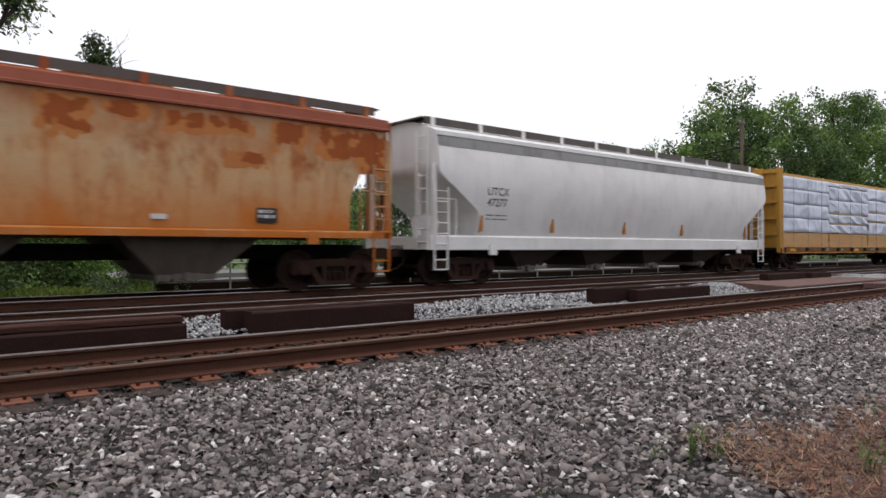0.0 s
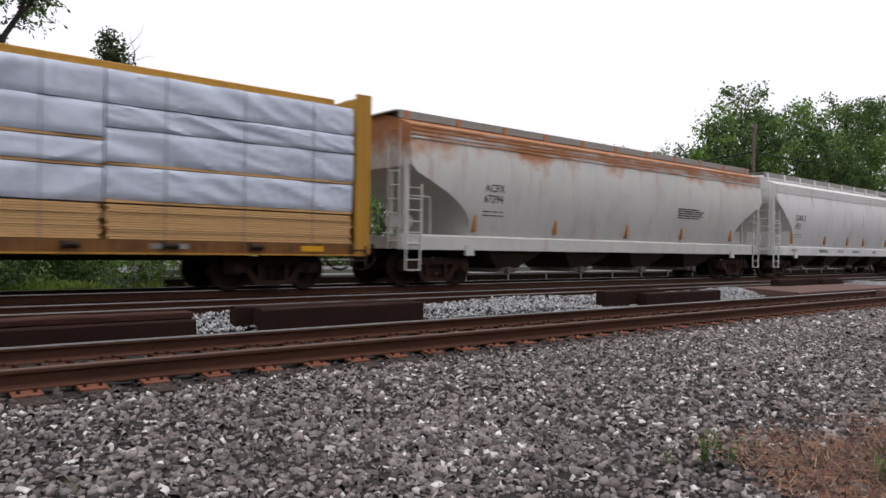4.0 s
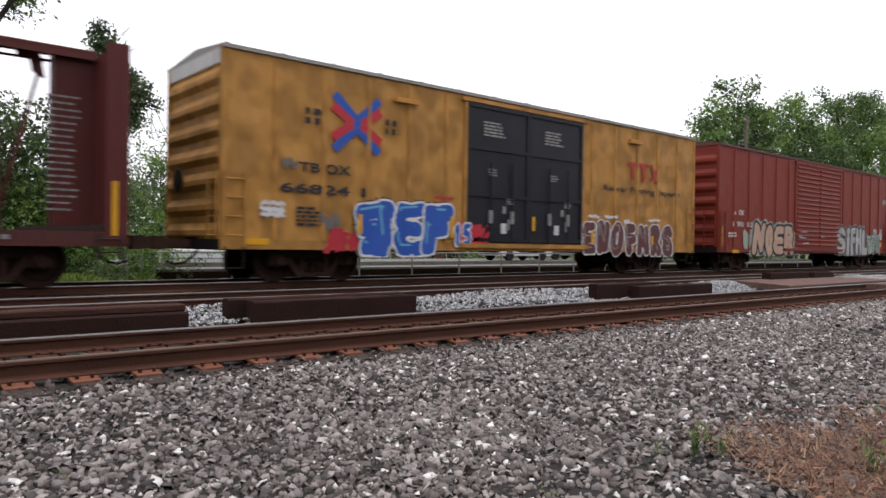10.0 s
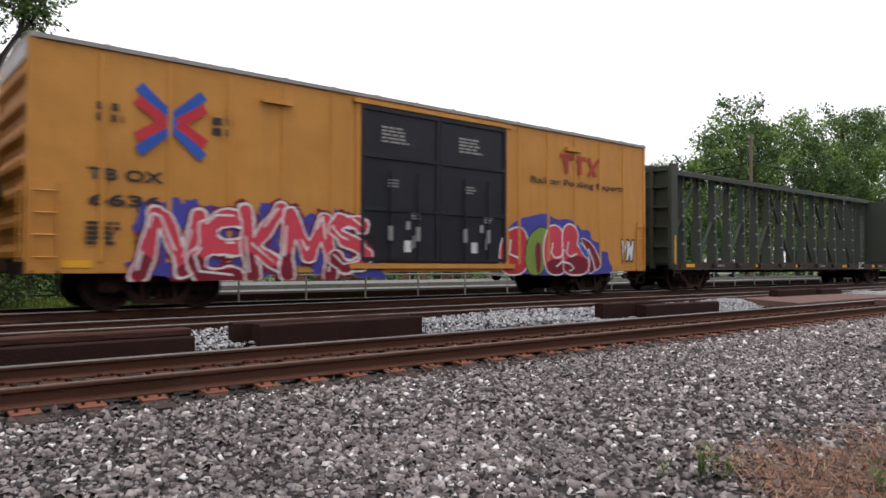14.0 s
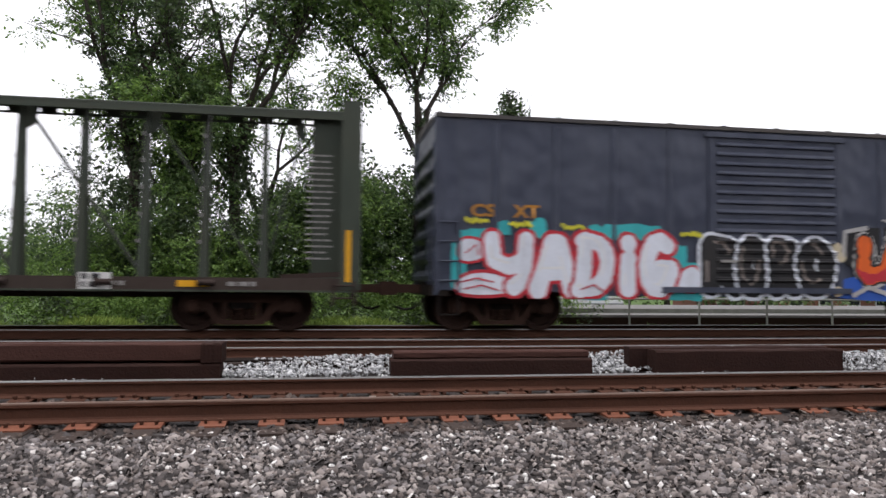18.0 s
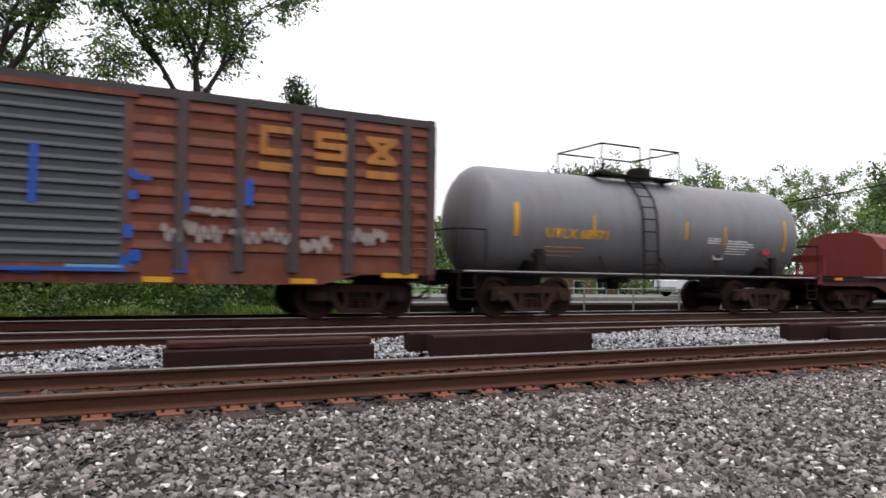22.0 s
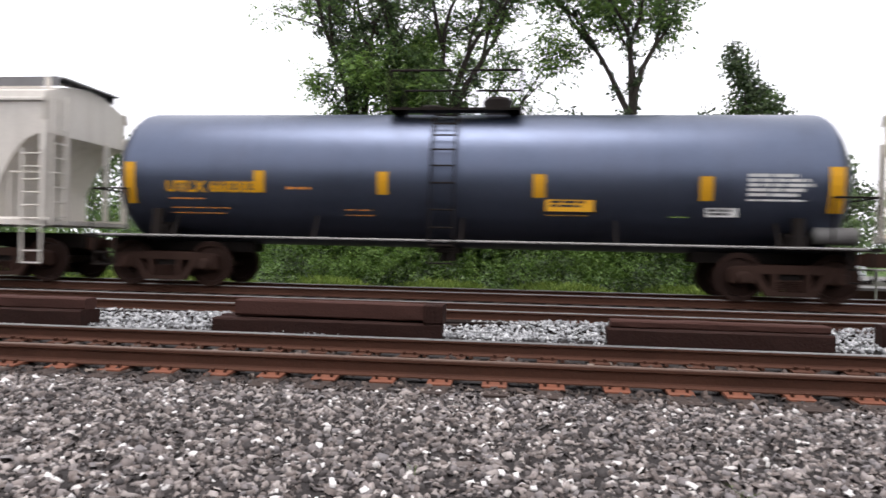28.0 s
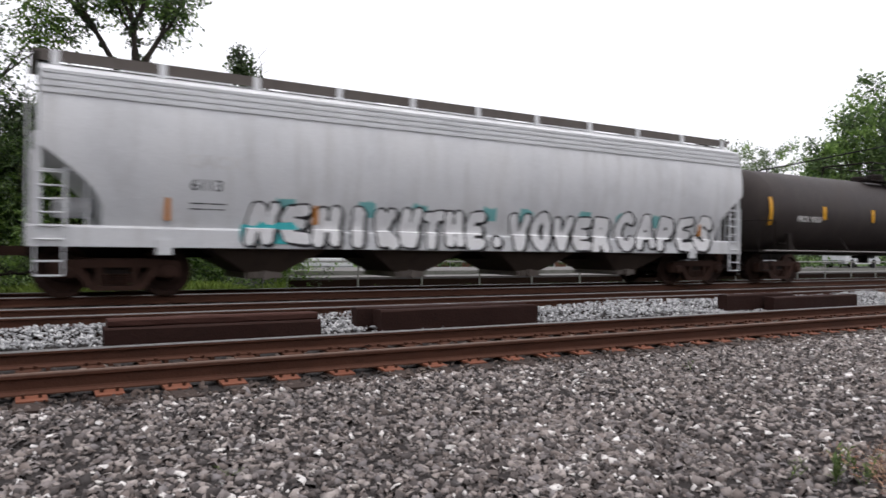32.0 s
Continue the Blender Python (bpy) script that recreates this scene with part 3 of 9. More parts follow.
def throw_up(car, text, x0, x1, z, h, fill, line, r=0.13, edge=0.05, halo=None, halo_w=0.07, shade=None, shine=None, low=None, seed=1, wild=1.0, spans=None, base=0.005, surf=None, square=0.0, cell=0.024, drop=0.0):
    """A sprayed piece: fat overlapping letters with an outline, a halo, shaded feet and shines. spans: each letter's own (from, to) along the car."""
    rnd = random.Random(seed)
    n = len(text)
    low = z - 0.05 if low is None else low
    step = (x1 - x0) / max(1, n)
    for i, c in enumerate(text):
        a, b = spans[i] if spans else (x0 + step * (i - 0.02), x0 + step * (i + 1.02))
        if c == " ":
            continue
        rr = r * rnd.uniform(0.92, 1.1)
        tilt, lean, dz, tall = rnd.uniform(-0.06, 0.06) * wild, rnd.uniform(-0.1, 0.12) * wild, rnd.uniform(-0.04, 0.04) * h * wild, h * (1 + rnd.uniform(-0.06, 0.08) * wild)
        w, k = max(0.02, b - a - 2 * rr - edge), tall - 2 * rr
        cx, cz = (a + b) / 2, z + h / 2 + dz
        lines = []
        for pts in STROKES[c]:
            out = []
            for u, v in pts:
                p, q = (u - 0.5) * w + rnd.uniform(-0.02, 0.02) * wild, (v - 0.5) * k + rnd.uniform(-0.02, 0.02) * wild
                p += lean * q
                out.append((cx + p - tilt * q, cz + q + tilt * p))
            lines.append(out)
        pad = rr + edge + halo_w + 0.05
        xs = np.arange(min(p[0] for l in lines for p in l) - pad, max(p[0] for l in lines for p in l) + pad, cell)
        zs = np.arange(max(low, min(p[1] for l in lines for p in l) - pad), max(p[1] for l in lines for p in l) + pad, cell)
        X, Z = np.meshgrid(xs, zs, indexing="ij")
        d = far_from(lines, X, Z)
        if square:                                   # blunt, chiselled corners
            d = d * (1 - square) + square * np.min([np.max([np.abs(X - px), np.abs(Z - pz)], axis=0) for l in lines for px, pz in l], axis=0).clip(0, 9)
            d = np.minimum(d, far_from(lines, X, Z) * 1.15)
        fat = rr * (1 + 0.16 * np.sin(7.0 * X + 1.7 * i) * np.cos(6.0 * Z + i) * wild + 0.1 * (cz - Z) / h)
        ragged = 0.012 * np.sin(31 * X + 3 * np.sin(23 * Z)) + 0.012 * np.sin(37 * Z + 2 * np.sin(19 * X + i))
        lift = base + 0.0022 * i
        if halo:
            paint_field("graffiti_halo", d - fat - edge - halo_w * (0.7 + 0.6 * np.sin(9 * X + i) * np.sin(8 * Z)) + 1.5 * ragged, xs, zs, halo, car, base - 0.0025 + 0.00015 * i, surf)
        if drop:
            fallen = far_from([[(px + drop, pz - 0.6 * drop) for px, pz in l] for l in lines], X, Z)
            paint_field("graffiti_shadow", fallen - fat - 0.6 * edge + 0.4 * ragged, xs, zs, line, car, lift - 0.0006, surf)
        paint_field("graffiti_outline", d - fat - edge + 0.4 * ragged, xs, zs, line, car, lift, surf)
        paint_field("graffiti_letter", d - fat + 0.4 * ragged, xs, zs, fill, car, lift + 0.0007, surf, "sprayed graffiti letter")
        if shade:
            band = cz - 0.22 * h + 0.1 * h * np.sin(5 * X + i)
            paint_field("graffiti_shade", np.maximum(d - fat + 0.015, Z - band) + ragged, xs, zs, shade, car, lift + 0.0012, surf)
        if shine:
            away = far_from([[(px - 0.4 * rr, pz + 0.42 * rr) for px, pz in l] for l in lines], X, Z)
            paint_field("graffiti_shine", np.maximum(np.maximum(away - 0.14 * rr, d - fat + 0.02), np.sin(4.3 * X + 5.1 * Z + i) - 0.25), xs, zs, shine, car, lift + 0.0017, surf)


def drift(car, x0, x1, z0, z1, mat, seed, lift=0.003, surf=None, grain=2.2, cover=0.0, cell=0.03, name="paint_cloud"):
    """A soft, broken cloud of sprayed paint."""
    xs, zs = np.arange(x0, x1, cell), np.arange(z0, z1, cell)
    f = np.array([[noise.fractal((x * grain + seed * 7.3, zz * grain, seed * 1.9), 0.7, 2.1, 4) for zz in zs] for x in xs])
    u, v = (xs - (x0 + x1) / 2) / (x1 - x0) * 2, (zs - (z0 + z1) / 2) / (z1 - z0) * 2
    rim = np.maximum(np.abs(u)[:, None] ** 4, np.abs(v)[None] ** 3)
    return paint_field(name, 1.1 * rim - 0.55 - cover - f, xs, zs, mat, car, lift, surf)


# ---- boxcar ----
def boxcar(s0, s1, label, paint, zb, zt, trucks, roof, door_at, door_w, door_paint, style="smooth", posts=None, plug=False, end_paint=None,
           sill=None, sill_paint=None, end_cap=None, ladders=None, ribs_end=7, top_rail=None, post_paint=None, seam=None, proud=0.045):
    car, h = new_car("boxcar", s0, s1, label, "boxcar", trucks)
    y = HALF - 0.03
    body = Geo().box(-h + 0.12, h - 0.12, -y, y, zb + 0.1, zt)
    part("body", body, paint, car)
    # roof with its seams, slightly pitched
    g = Geo().prism([(-y - 0.03, zt), (y + 0.03, zt), (y + 0.03, zt + 0.05), (0, zt + 0.2), (-y - 0.03, zt + 0.05)], "x", -h + 0.02, h - 0.02)
    rf = part("roof", g, roof, car)
    n = int(2 * h / 1.2)
    for i in range(n + 1):
        x = -h + 0.1 + (2 * h - 0.2) * i / n
        part("roof_seam", Geo().prism([(-y - 0.04, zt + 0.045), (0, zt + 0.195), (y + 0.04, zt + 0.045), (y + 0.04, zt + 0.085), (0, zt + 0.235), (-y - 0.04, zt + 0.085)], "x", x - 0.03, x + 0.03), roof, rf)
    part("roof_edge", Geo().box(-h, h, -y - 0.05, -y + 0.02, zt - (0.1 if top_rail else 0.02), zt + 0.06), top_rail or roof, car)
    part("roof_edge", Geo().box(-h, h, y - 0.02, y + 0.05, zt - (0.1 if top_rail else 0.02), zt + 0.06), top_rail or roof, car)
    # ends with pressed ribs
    for sgn in (-1, 1):
        e = part("end_wall", Geo().box(sgn * (h - 0.12), sgn * (h - 0.06), -y, y, zb, zt + 0.03), end_paint or paint, car)
        for k in range(ribs_end):
            z = zb + 0.35 + (zt - zb - 0.9) * k / (ribs_end - 1)
            w = (zt - zb - 0.9) / (ribs_end - 1) * 0.36
            xs = sgn * (h - 0.06)
            ring = [(xs, z - w), (xs + sgn * 0.09, z - w * 0.35), (xs + sgn * 0.09, z + w * 0.2), (xs, z + w)]
            part("end_rib", Geo().prism(ring, "y", -y + 0.1, y - 0.1), end_paint or paint, e)
        if end_cap:
            part("end_cap", Geo().box(sgn * (h - 0.05), sgn * (h - 0.02), -y, y, zt - 0.3, zt + 0.03), end_cap, e)
        for q in (-1, 1):
            part("corner_post", Geo().box(sgn * (h - 0.12), sgn * (h + 0.0), q * (y - 0.1), q * (y + 0.025), zb, zt + 0.02), paint, car)
        part("end_sill", Geo().box(sgn * (h - 0.3), sgn * (h + 0.06), -y, y, zb - 0.02, zb + 0.2), m_steel_dark, car)
    # underframe
    part("centre_sill", Geo().box(-h, h, -0.33, 0.33, zb - 0.02, zb + 0.28), m_steel_dark, car)
    for i in range(7):
        x = -h + 3.4 + (2 * h - 6.8) * i / 6
        part("crossbearer", Geo().prism([(-y + 0.05, zb + 0.12), (-0.3, zb - 0.06), (0.3, zb - 0.06), (y - 0.05, zb + 0.12), (y - 0.05, zb + 0.2), (-y + 0.05, zb + 0.2)], "x", x - 0.06, x + 0.06), m_steel_dark, car)
    sp = sill_paint or paint
    if sill:
        a, b, drop = sill
        ring = [(-h + 0.05, zb + 0.3), (-h + 0.05, zb + 0.1), (a - 0.9, zb + 0.1), (a, zb - drop), (b, zb - drop), (b + 0.9, zb + 0.1), (h - 0.05, zb + 0.1), (h - 0.05, zb + 0.3)]
    else:
        ring = [(-h + 0.05, zb + 0.2), (-h + 0.05, zb), (h - 0.05, zb), (h - 0.05, zb + 0.2)]
    for q in (-1, 1):
        part("side_sill", Geo().prism(ring, "y", q * (y - 0.06), q * (y + 0.022)), sp, car)
    # side posts
    d0, d1 = door_at - door_w / 2, door_at + door_w / 2
    if style == "posts":                    # heavy outside posts with small horizontal corrugation between
        n = posts
        xs = [u - h for u in n]
        for x in xs:
            if d0 - 0.25 < x < d1 + 0.25:
                continue
            for q in (-1, 1):
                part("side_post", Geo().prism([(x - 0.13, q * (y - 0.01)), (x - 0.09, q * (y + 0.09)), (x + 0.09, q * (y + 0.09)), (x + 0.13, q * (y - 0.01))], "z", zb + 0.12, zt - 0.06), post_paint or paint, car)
        for q in (-1, 1):
            for k in range(9):
                z = zb + 0.5 + (zt - zb - 0.8) * k / 8
                for a, b in ((-h + 0.15, d0 - 0.1), (d1 + 0.1, h - 0.15)):
                    part("side_rib", Geo().prism([(q * (y - 0.01), z - 0.03), (q * (y + 0.045), z), (q * (y + 0.045), z + 0.03), (q * (y - 0.01), z + 0.2)], "x", a, b), paint, car)
    else:                                   # flat sheets, with a low seam at each joint
        n = posts
        for i in range(1, n):
            x = -h + 2 * h * i / n
            if d0 - 0.1 < x < d1 + 0.1:
                continue
            for q in (-1, 1):
                part("side_post", Geo().prism([(x - 0.07, q * (y - 0.01)), (x - 0.04, q * (y + proud)), (x + 0.04, q * (y + proud)), (x + 0.07, q * (y - 0.01))], "z", zb + 0.2, zt - 0.1), paint, car)
                # strip along one flank of the seam, coloured as the shadow there
                if seam:
                    part("seam", Geo().box(x + 0.045, x + 0.075, q * (y - 0.01), q * (y + 0.006), zb + 0.2, zt - 0.1), seam, car)
    # doors
    def door(a, b, q):
        d = part("door", Geo().box(a, b, q * (y - 0.02), q * (y + 0.035), zb + 0.22, zt - 0.16), door_paint, car)
        if plug:
            for z in (zb + 0.3, zb + 1.5, zb + 2.75, zt - 0.25):
                part("door_rail", Geo().box(a + 0.02, b - 0.02, q * (y + 0.03), q * (y + 0.075), z - 0.05, z + 0.05), door_paint, d)
            for x in (a + 0.05, b - 0.05):
                part("door_stile", Geo().box(x - 0.05, x + 0.05, q * (y + 0.03), q * (y + 0.07), zb + 0.25, zt - 0.2), door_paint, d)
            for x in (a + (b - a) * 0.35, a + (b - a) * 0.7):
                part("locking_bar", Geo().tube((x, q * (y + 0.09), zb + 0.3), (x, q * (y + 0.09), zb + 2.4), 0.022, k=6), door_paint, d)
                part("door_lever", Geo().box(x - 0.05, x + 0.05, q * (y + 0.06), q * (y + 0.12), zb + 0.75, zb + 1.1), m_galv, d)
        else:
            k = int((zt - zb - 0.6) / 0.19)
            for i in range(k):
                z = zb + 0.36 + (zt - zb - 0.7) * i / (k - 1)
                part("door_rib", Geo().prism([(q * (y + 0.03), z - 0.04), (q * (y + 0.085), z - 0.015), (q * (y + 0.085), z + 0.01), (q * (y + 0.03), z + 0.07)], "x", a + 0.07, b - 0.07), door_paint, d)
            part("door_handle", Geo().box(a + 0.12, a + 0.5, q * (y + 0.07), q * (y + 0.1), zb + 0.72, zb + 0.78), m_galv, d)

    for q in (-1, 1):
        if plug or door_w > 3:
            door(d0, door_at - 0.01, q)
            door(door_at + 0.01, d1, q)
        else:
            door(d0, d1, q)
        part("door_track", Geo().box(d0 - (0.3 if plug else 1.2), d1 + 0.3, q * (y + 0.01), q * (y + 0.1), zb + 0.08, zb + 0.2), paint, car)
        part("door_header", Geo().box(d0 - 0.2, d1 + 0.2, q * (y + 0.01), q * (y + 0.09), zt - 0.18, zt - 0.08), paint, car)
        for x in (d0 - 0.06, d1 + 0.06):
            part("door_post", Geo().box(x - 0.06, x + 0.06, q * y, q * (y + 0.05), zb + 0.15, zt - 0.1), paint, car)
    lp = ladders or paint
    ladder(car, -h + 0.08, 0.42, zb + 0.05, zb + 1.6, -y - 0.05, 4, lp)
    ladder(car, h - 0.5, 0.42, zb + 0.05, zb + 1.6, -y - 0.05, 4, lp)
    ladder(car, -h - 0.04, 0.45, zb + 0.05, zb + 1.6, -y + 0.1, 4, lp, axis="y")
    for x in (-h + 0.1, h - 0.5):
        g = Geo()
        g.beam((x, -y - 0.02, zb + 0.05), (x, -y - 0.02, zb - 0.38), 0.04, 0.03).beam((x + 0.4, -y - 0.02, zb + 0.05), (x + 0.4, -y - 0.02, zb - 0.38), 0.04, 0.03).box(x, x + 0.4, -y - 0.05, -y + 0.02, zb - 0.4, zb - 0.37)
        part("step", g, m_steel_dark, car)
    part("brake_wheel", Geo().wheel((0, 0, 0), [(-0.03, 0.24), (0.0, 0.28), (0.03, 0.24)], 16).moved(pose(-h - 0.12, 0.5, zb + 1.5, 0, 0, 90)), m_steel_dark, car)
    return car, h


# ---- covered hopper ----
def hopper(s0, s1, label, paint, trucks, bays, profile="round", top=4.18, sill=(0.92, 1.3), slope=(2.9, 1.5), roof_walk=None, dirty=None, sill_paint=None,
           ridge=0.38, lines=True, post_paint=None, curved=False, band=0.3, roof_paint=None, walk_top=4.42):
    car, h = new_car("covered_hopper", s0, s1, label, "covered hopper car", trucks)
    zs0, zs1 = sill
    if profile == "round":
        def surf(z):
            u = (z - zs1) / (top - zs1)
            return 1.36 + 0.26 * math.sin(math.pi * min(1, max(0, u * 0.82 + 0.04)))
    else:
        def surf(z):
            return HALF - 0.02
    zc, cut = slope
    zl = [zs1 + (top - zs1) * i / 16 for i in range(17)]

    def inset(z):                                     # how far the end slopes inward at a height
        if z >= zc:
            return 0.16
        u = (zc - z) / (zc - zs1)
        if curved:
            return 0.16 + cut * math.sin(min(1.0, u * 1.2) * math.pi / 2)
        return 0.16 + cut * (min(1.0, u * 1.6)) if profile == "round" else 0.16 + cut * math.sqrt(min(1, 1.6 * u))
    g = Geo()
    rings = []
    m = 20
    sec = [(-surf(z), z) for z in zl] + [(-surf(top) * (1 - u) + 0.0, top + ridge * math.sin(u * math.pi / 2)) for u in (0.12, 0.35, 0.65, 1.0)]
    sec += [(-a, b) for a, b in sec[-2::-1]]
    for j in range(m + 1):
        u = j / m
        rings.append([(-h + inset(z) + (2 * h - 2 * inset(z)) * u, a, z) for a, z in sec])
    g.loft(rings, caps=False, closed=False)
    k = len(sec)
    for base in (0, m * k):
        half = k // 2
        for i in range(half):
            g.f.append((base + i, base + i + 1, base + k - 2 - i, base + k - 1 - i) if i + 1 != k - 2 - i else (base + i, base + i + 1, base + k - 1 - i))
    g.f.append((0, k - 1, (m + 1) * k - 1, m * k))
    part("body", g, paint, car, smooth=True)
    sp = sill_paint or paint
    yo = max(surf(zs1) + 0.06, 1.45) if profile == "round" else HALF
    for q in (-1, 1):
        part("side_sill", Geo().prism([(q * (yo - 0.1), zs0), (q * yo, zs0), (q * yo, zs1 - 0.04), (q * (yo - 0.03), zs1), (q * (yo - 0.25), zs1 + 0.01), (q * (yo - 0.25), zs1 - 0.06), (q * (yo - 0.1), zs1 - 0.06)], "x", -h, h), sp, car)
    # roof edge bands
    if lines:
        for q in (-1, 1):
            for dz in [0.03 + band * i / 3 for i in range(4)]:
                part("roof_band", Geo().box(-h + 0.16, h - 0.16, q * (surf(top - dz) - 0.02), q * (surf(top - dz) + 0.03), top - dz - 0.03, top - dz + 0.025), paint, car)
    else:
        for q in (-1, 1):
            part("roof_band", Geo().prism([(q * (HALF - 0.06), top - band), (q * (HALF + 0.045), top - band), (q * (HALF + 0.045), top - band + 0.05), (q * (HALF + 0.01), top - band + 0.07), (q * (HALF - 0.02), top + 0.03), (q * (HALF - 0.12), top + 0.06)], "x", -h + 0.1, h - 0.1), roof_paint or paint, car)
    # roof walk on brackets, and hatches
    rw = roof_walk or m_galv
    zw = walk_top - 0.02
    for q in (-1, 1):
        part("roof_walk", Geo().box(-h + 0.15, h - 0.15, q * 0.62, q * 1.02, zw - 0.035, zw), rw, car)
        part("walk_edge", Geo().box(-h + 0.15, h - 0.15, q * 1.0, q * 1.04, zw - 0.18, zw + 0.02), rw, car)
        n = 10
        for i in range(n + 1):
            x = -h + 0.4 + (2 * h - 0.8) * i / n
            part("walk_bracket", Geo().box(x - 0.07, x + 0.07, q * 1.0, q * 1.06, top + 0.06, zw + 0.01), post_paint or paint, car)
            part("walk_bracket", Geo().box(x - 0.03, x + 0.03, q * 0.5, q * 1.04, zw - 0.08, zw - 0.035), post_paint or paint, car)
    for sgn in (-1, 1):
        part("end_walk", Geo().box(sgn * (h - 0.5), sgn * (h - 0.02), -1.04, 1.04, zw - 0.035, zw), rw, car)
    for i in range(5):
        x = -h * 0.72 + 1.44 * h * i / 4
        part("roof_hatch", Geo().box(x - 1.05, x + 1.05, -0.34, 0.34, top + ridge - 0.03, top + ridge + 0.09), paint, car)
    # hopper bays and their outlets
    dm = dirty or surface("bay_dust", (0.085, 0.062, 0.05), dirt=(0.04, 0.03, 0.025), amount=0.6, streak=0.4, rough=0.8)
    b0, b1 = -h + 2.55, h - 2.55
    pitch = (b1 - b0) / bays
    foot = 0.62 if bays == 3 else 0.38
    for i in range(bays):
        c = b0 + pitch * (i + 0.5)
        w = pitch * (0.7 if bays == 4 else 0.66)
        g = Geo()
        rr = [[(c - w / 2, -1.3, zs1), (c + w / 2, -1.3, zs1), (c + w / 2, 1.3, zs1), (c - w / 2, 1.3, zs1)],
              [(c - w / 2 + 0.05, -1.25, zs0 - 0.05), (c + w / 2 - 0.05, -1.25, zs0 - 0.05), (c + w / 2 - 0.05, 1.25, zs0 - 0.05), (c - w / 2 + 0.05, 1.25, zs0 - 0.05)],
              [(c + sx * foot, sy * 0.85, 0.42) for sx, sy in ((-1, -1), (1, -1), (1, 1), (-1, 1))]]
        bay = part("hopper_bay", g.loft(rr), dm, car)
        part("outlet_gate", Geo().box(c - foot, c + foot, -0.87, 0.87, 0.3, 0.42).tube((c, -1.0, 0.37), (c, -0.85, 0.37), 0.1, k=10).box(c - 0.3, c + 0.3, -0.93, -0.86, 0.32, 0.44), surface("dusty_gate", (0.2, 0.17, 0.15), dirt=(0.08, 0.06, 0.05), amount=0.6), bay)
    # ends: sills, posts, ladders, shear plate
    part("centre_sill", Geo().box(-h, h, -0.3, 0.3, 0.72, 1.05), m_steel_dark, car)
    for sgn in (-1, 1):
        x = sgn * (h - 0.06)
        part("end_sill", Geo().box(sgn * (h - 0.22), sgn * h, -yo, yo, zs0 + 0.02, zs1 - 0.05), sp, car)
        part("shear_plate", Geo().box(sgn * (h - 2.5), sgn * h, -1.35, 1.35, zs1 - 0.12, zs1 - 0.07), sp, car)
        for q in (-1, 1):
            part("corner_post", Geo().box(sgn * (h - 0.2), sgn * (h - 0.06), q * (yo - 0.1), q * (yo - 0.0), zs1 - 0.1, zc + 0.25), sp, car)
            part("slope_brace", Geo().beam((sgn * (h - 0.15), q * 0.75, zs1), (sgn * (h - 0.15), q * 0.75, zc + 0.05), 0.09, 0.09), sp, car)
        xa = -h + 0.1 if sgn < 0 else h - 0.56
        ladder(car, xa, 0.46, zs0 - 0.02, zc - 0.35, -yo - 0.03, 6, sp)
        ladder(car, sgn * (h + 0.02), 0.46, zs0, top, -yo + 0.12, 9, sp, axis="y")
        part("hand_rail", Geo().tube((sgn * (h - 0.9), -yo + 0.05, zs1), (sgn * (h - 0.9), -yo + 0.05, zs1 + 0.95), 0.02, k=6).tube((sgn * (h - 0.9), -yo + 0.05, zs1 + 0.95), (sgn * (h - 0.1), -yo + 0.05, zs1 + 0.95), 0.02, k=6), sp, car)
        g = Geo()
        for u in (0, 0.44):
            g.beam((xa + u, -yo - 0.02, zs0), (xa + u, -yo - 0.02, 0.42), 0.045, 0.03)
        g.box(xa, xa + 0.44, -yo - 0.05, -yo + 0.03, 0.4, 0.43).box(xa, xa + 0.44, -yo - 0.05, -yo + 0.03, 0.65, 0.68)
        part("step", g, sp, car)
        part("jacking_pad", Geo().box(sgn * (h - 2.2) - 0.14, sgn * (h - 2.2) + 0.14, -yo - 0.04, -yo + 0.02, zs0 - 0.14, zs0 + 0.14), sp, car)
    part("brake_reservoir", Geo().wheel((0, 0, 0), [(-0.35, 0.1), (-0.32, 0.2), (0.32, 0.2), (0.35, 0.1)], 14).moved(pose(-h + 0.75, -0.3, zs1 + 0.35, 0, 0, 90)), sp, car)
    part("brake_wheel", Geo().wheel((0, 0, 0), [(-0.03, 0.24), (0.0, 0.28), (0.03, 0.24)], 16).moved(pose(-h - 0.08, 0.5, zs1 + 0.9, 0, 0, 90)), m_steel_dark, car)
    return car, h, surf


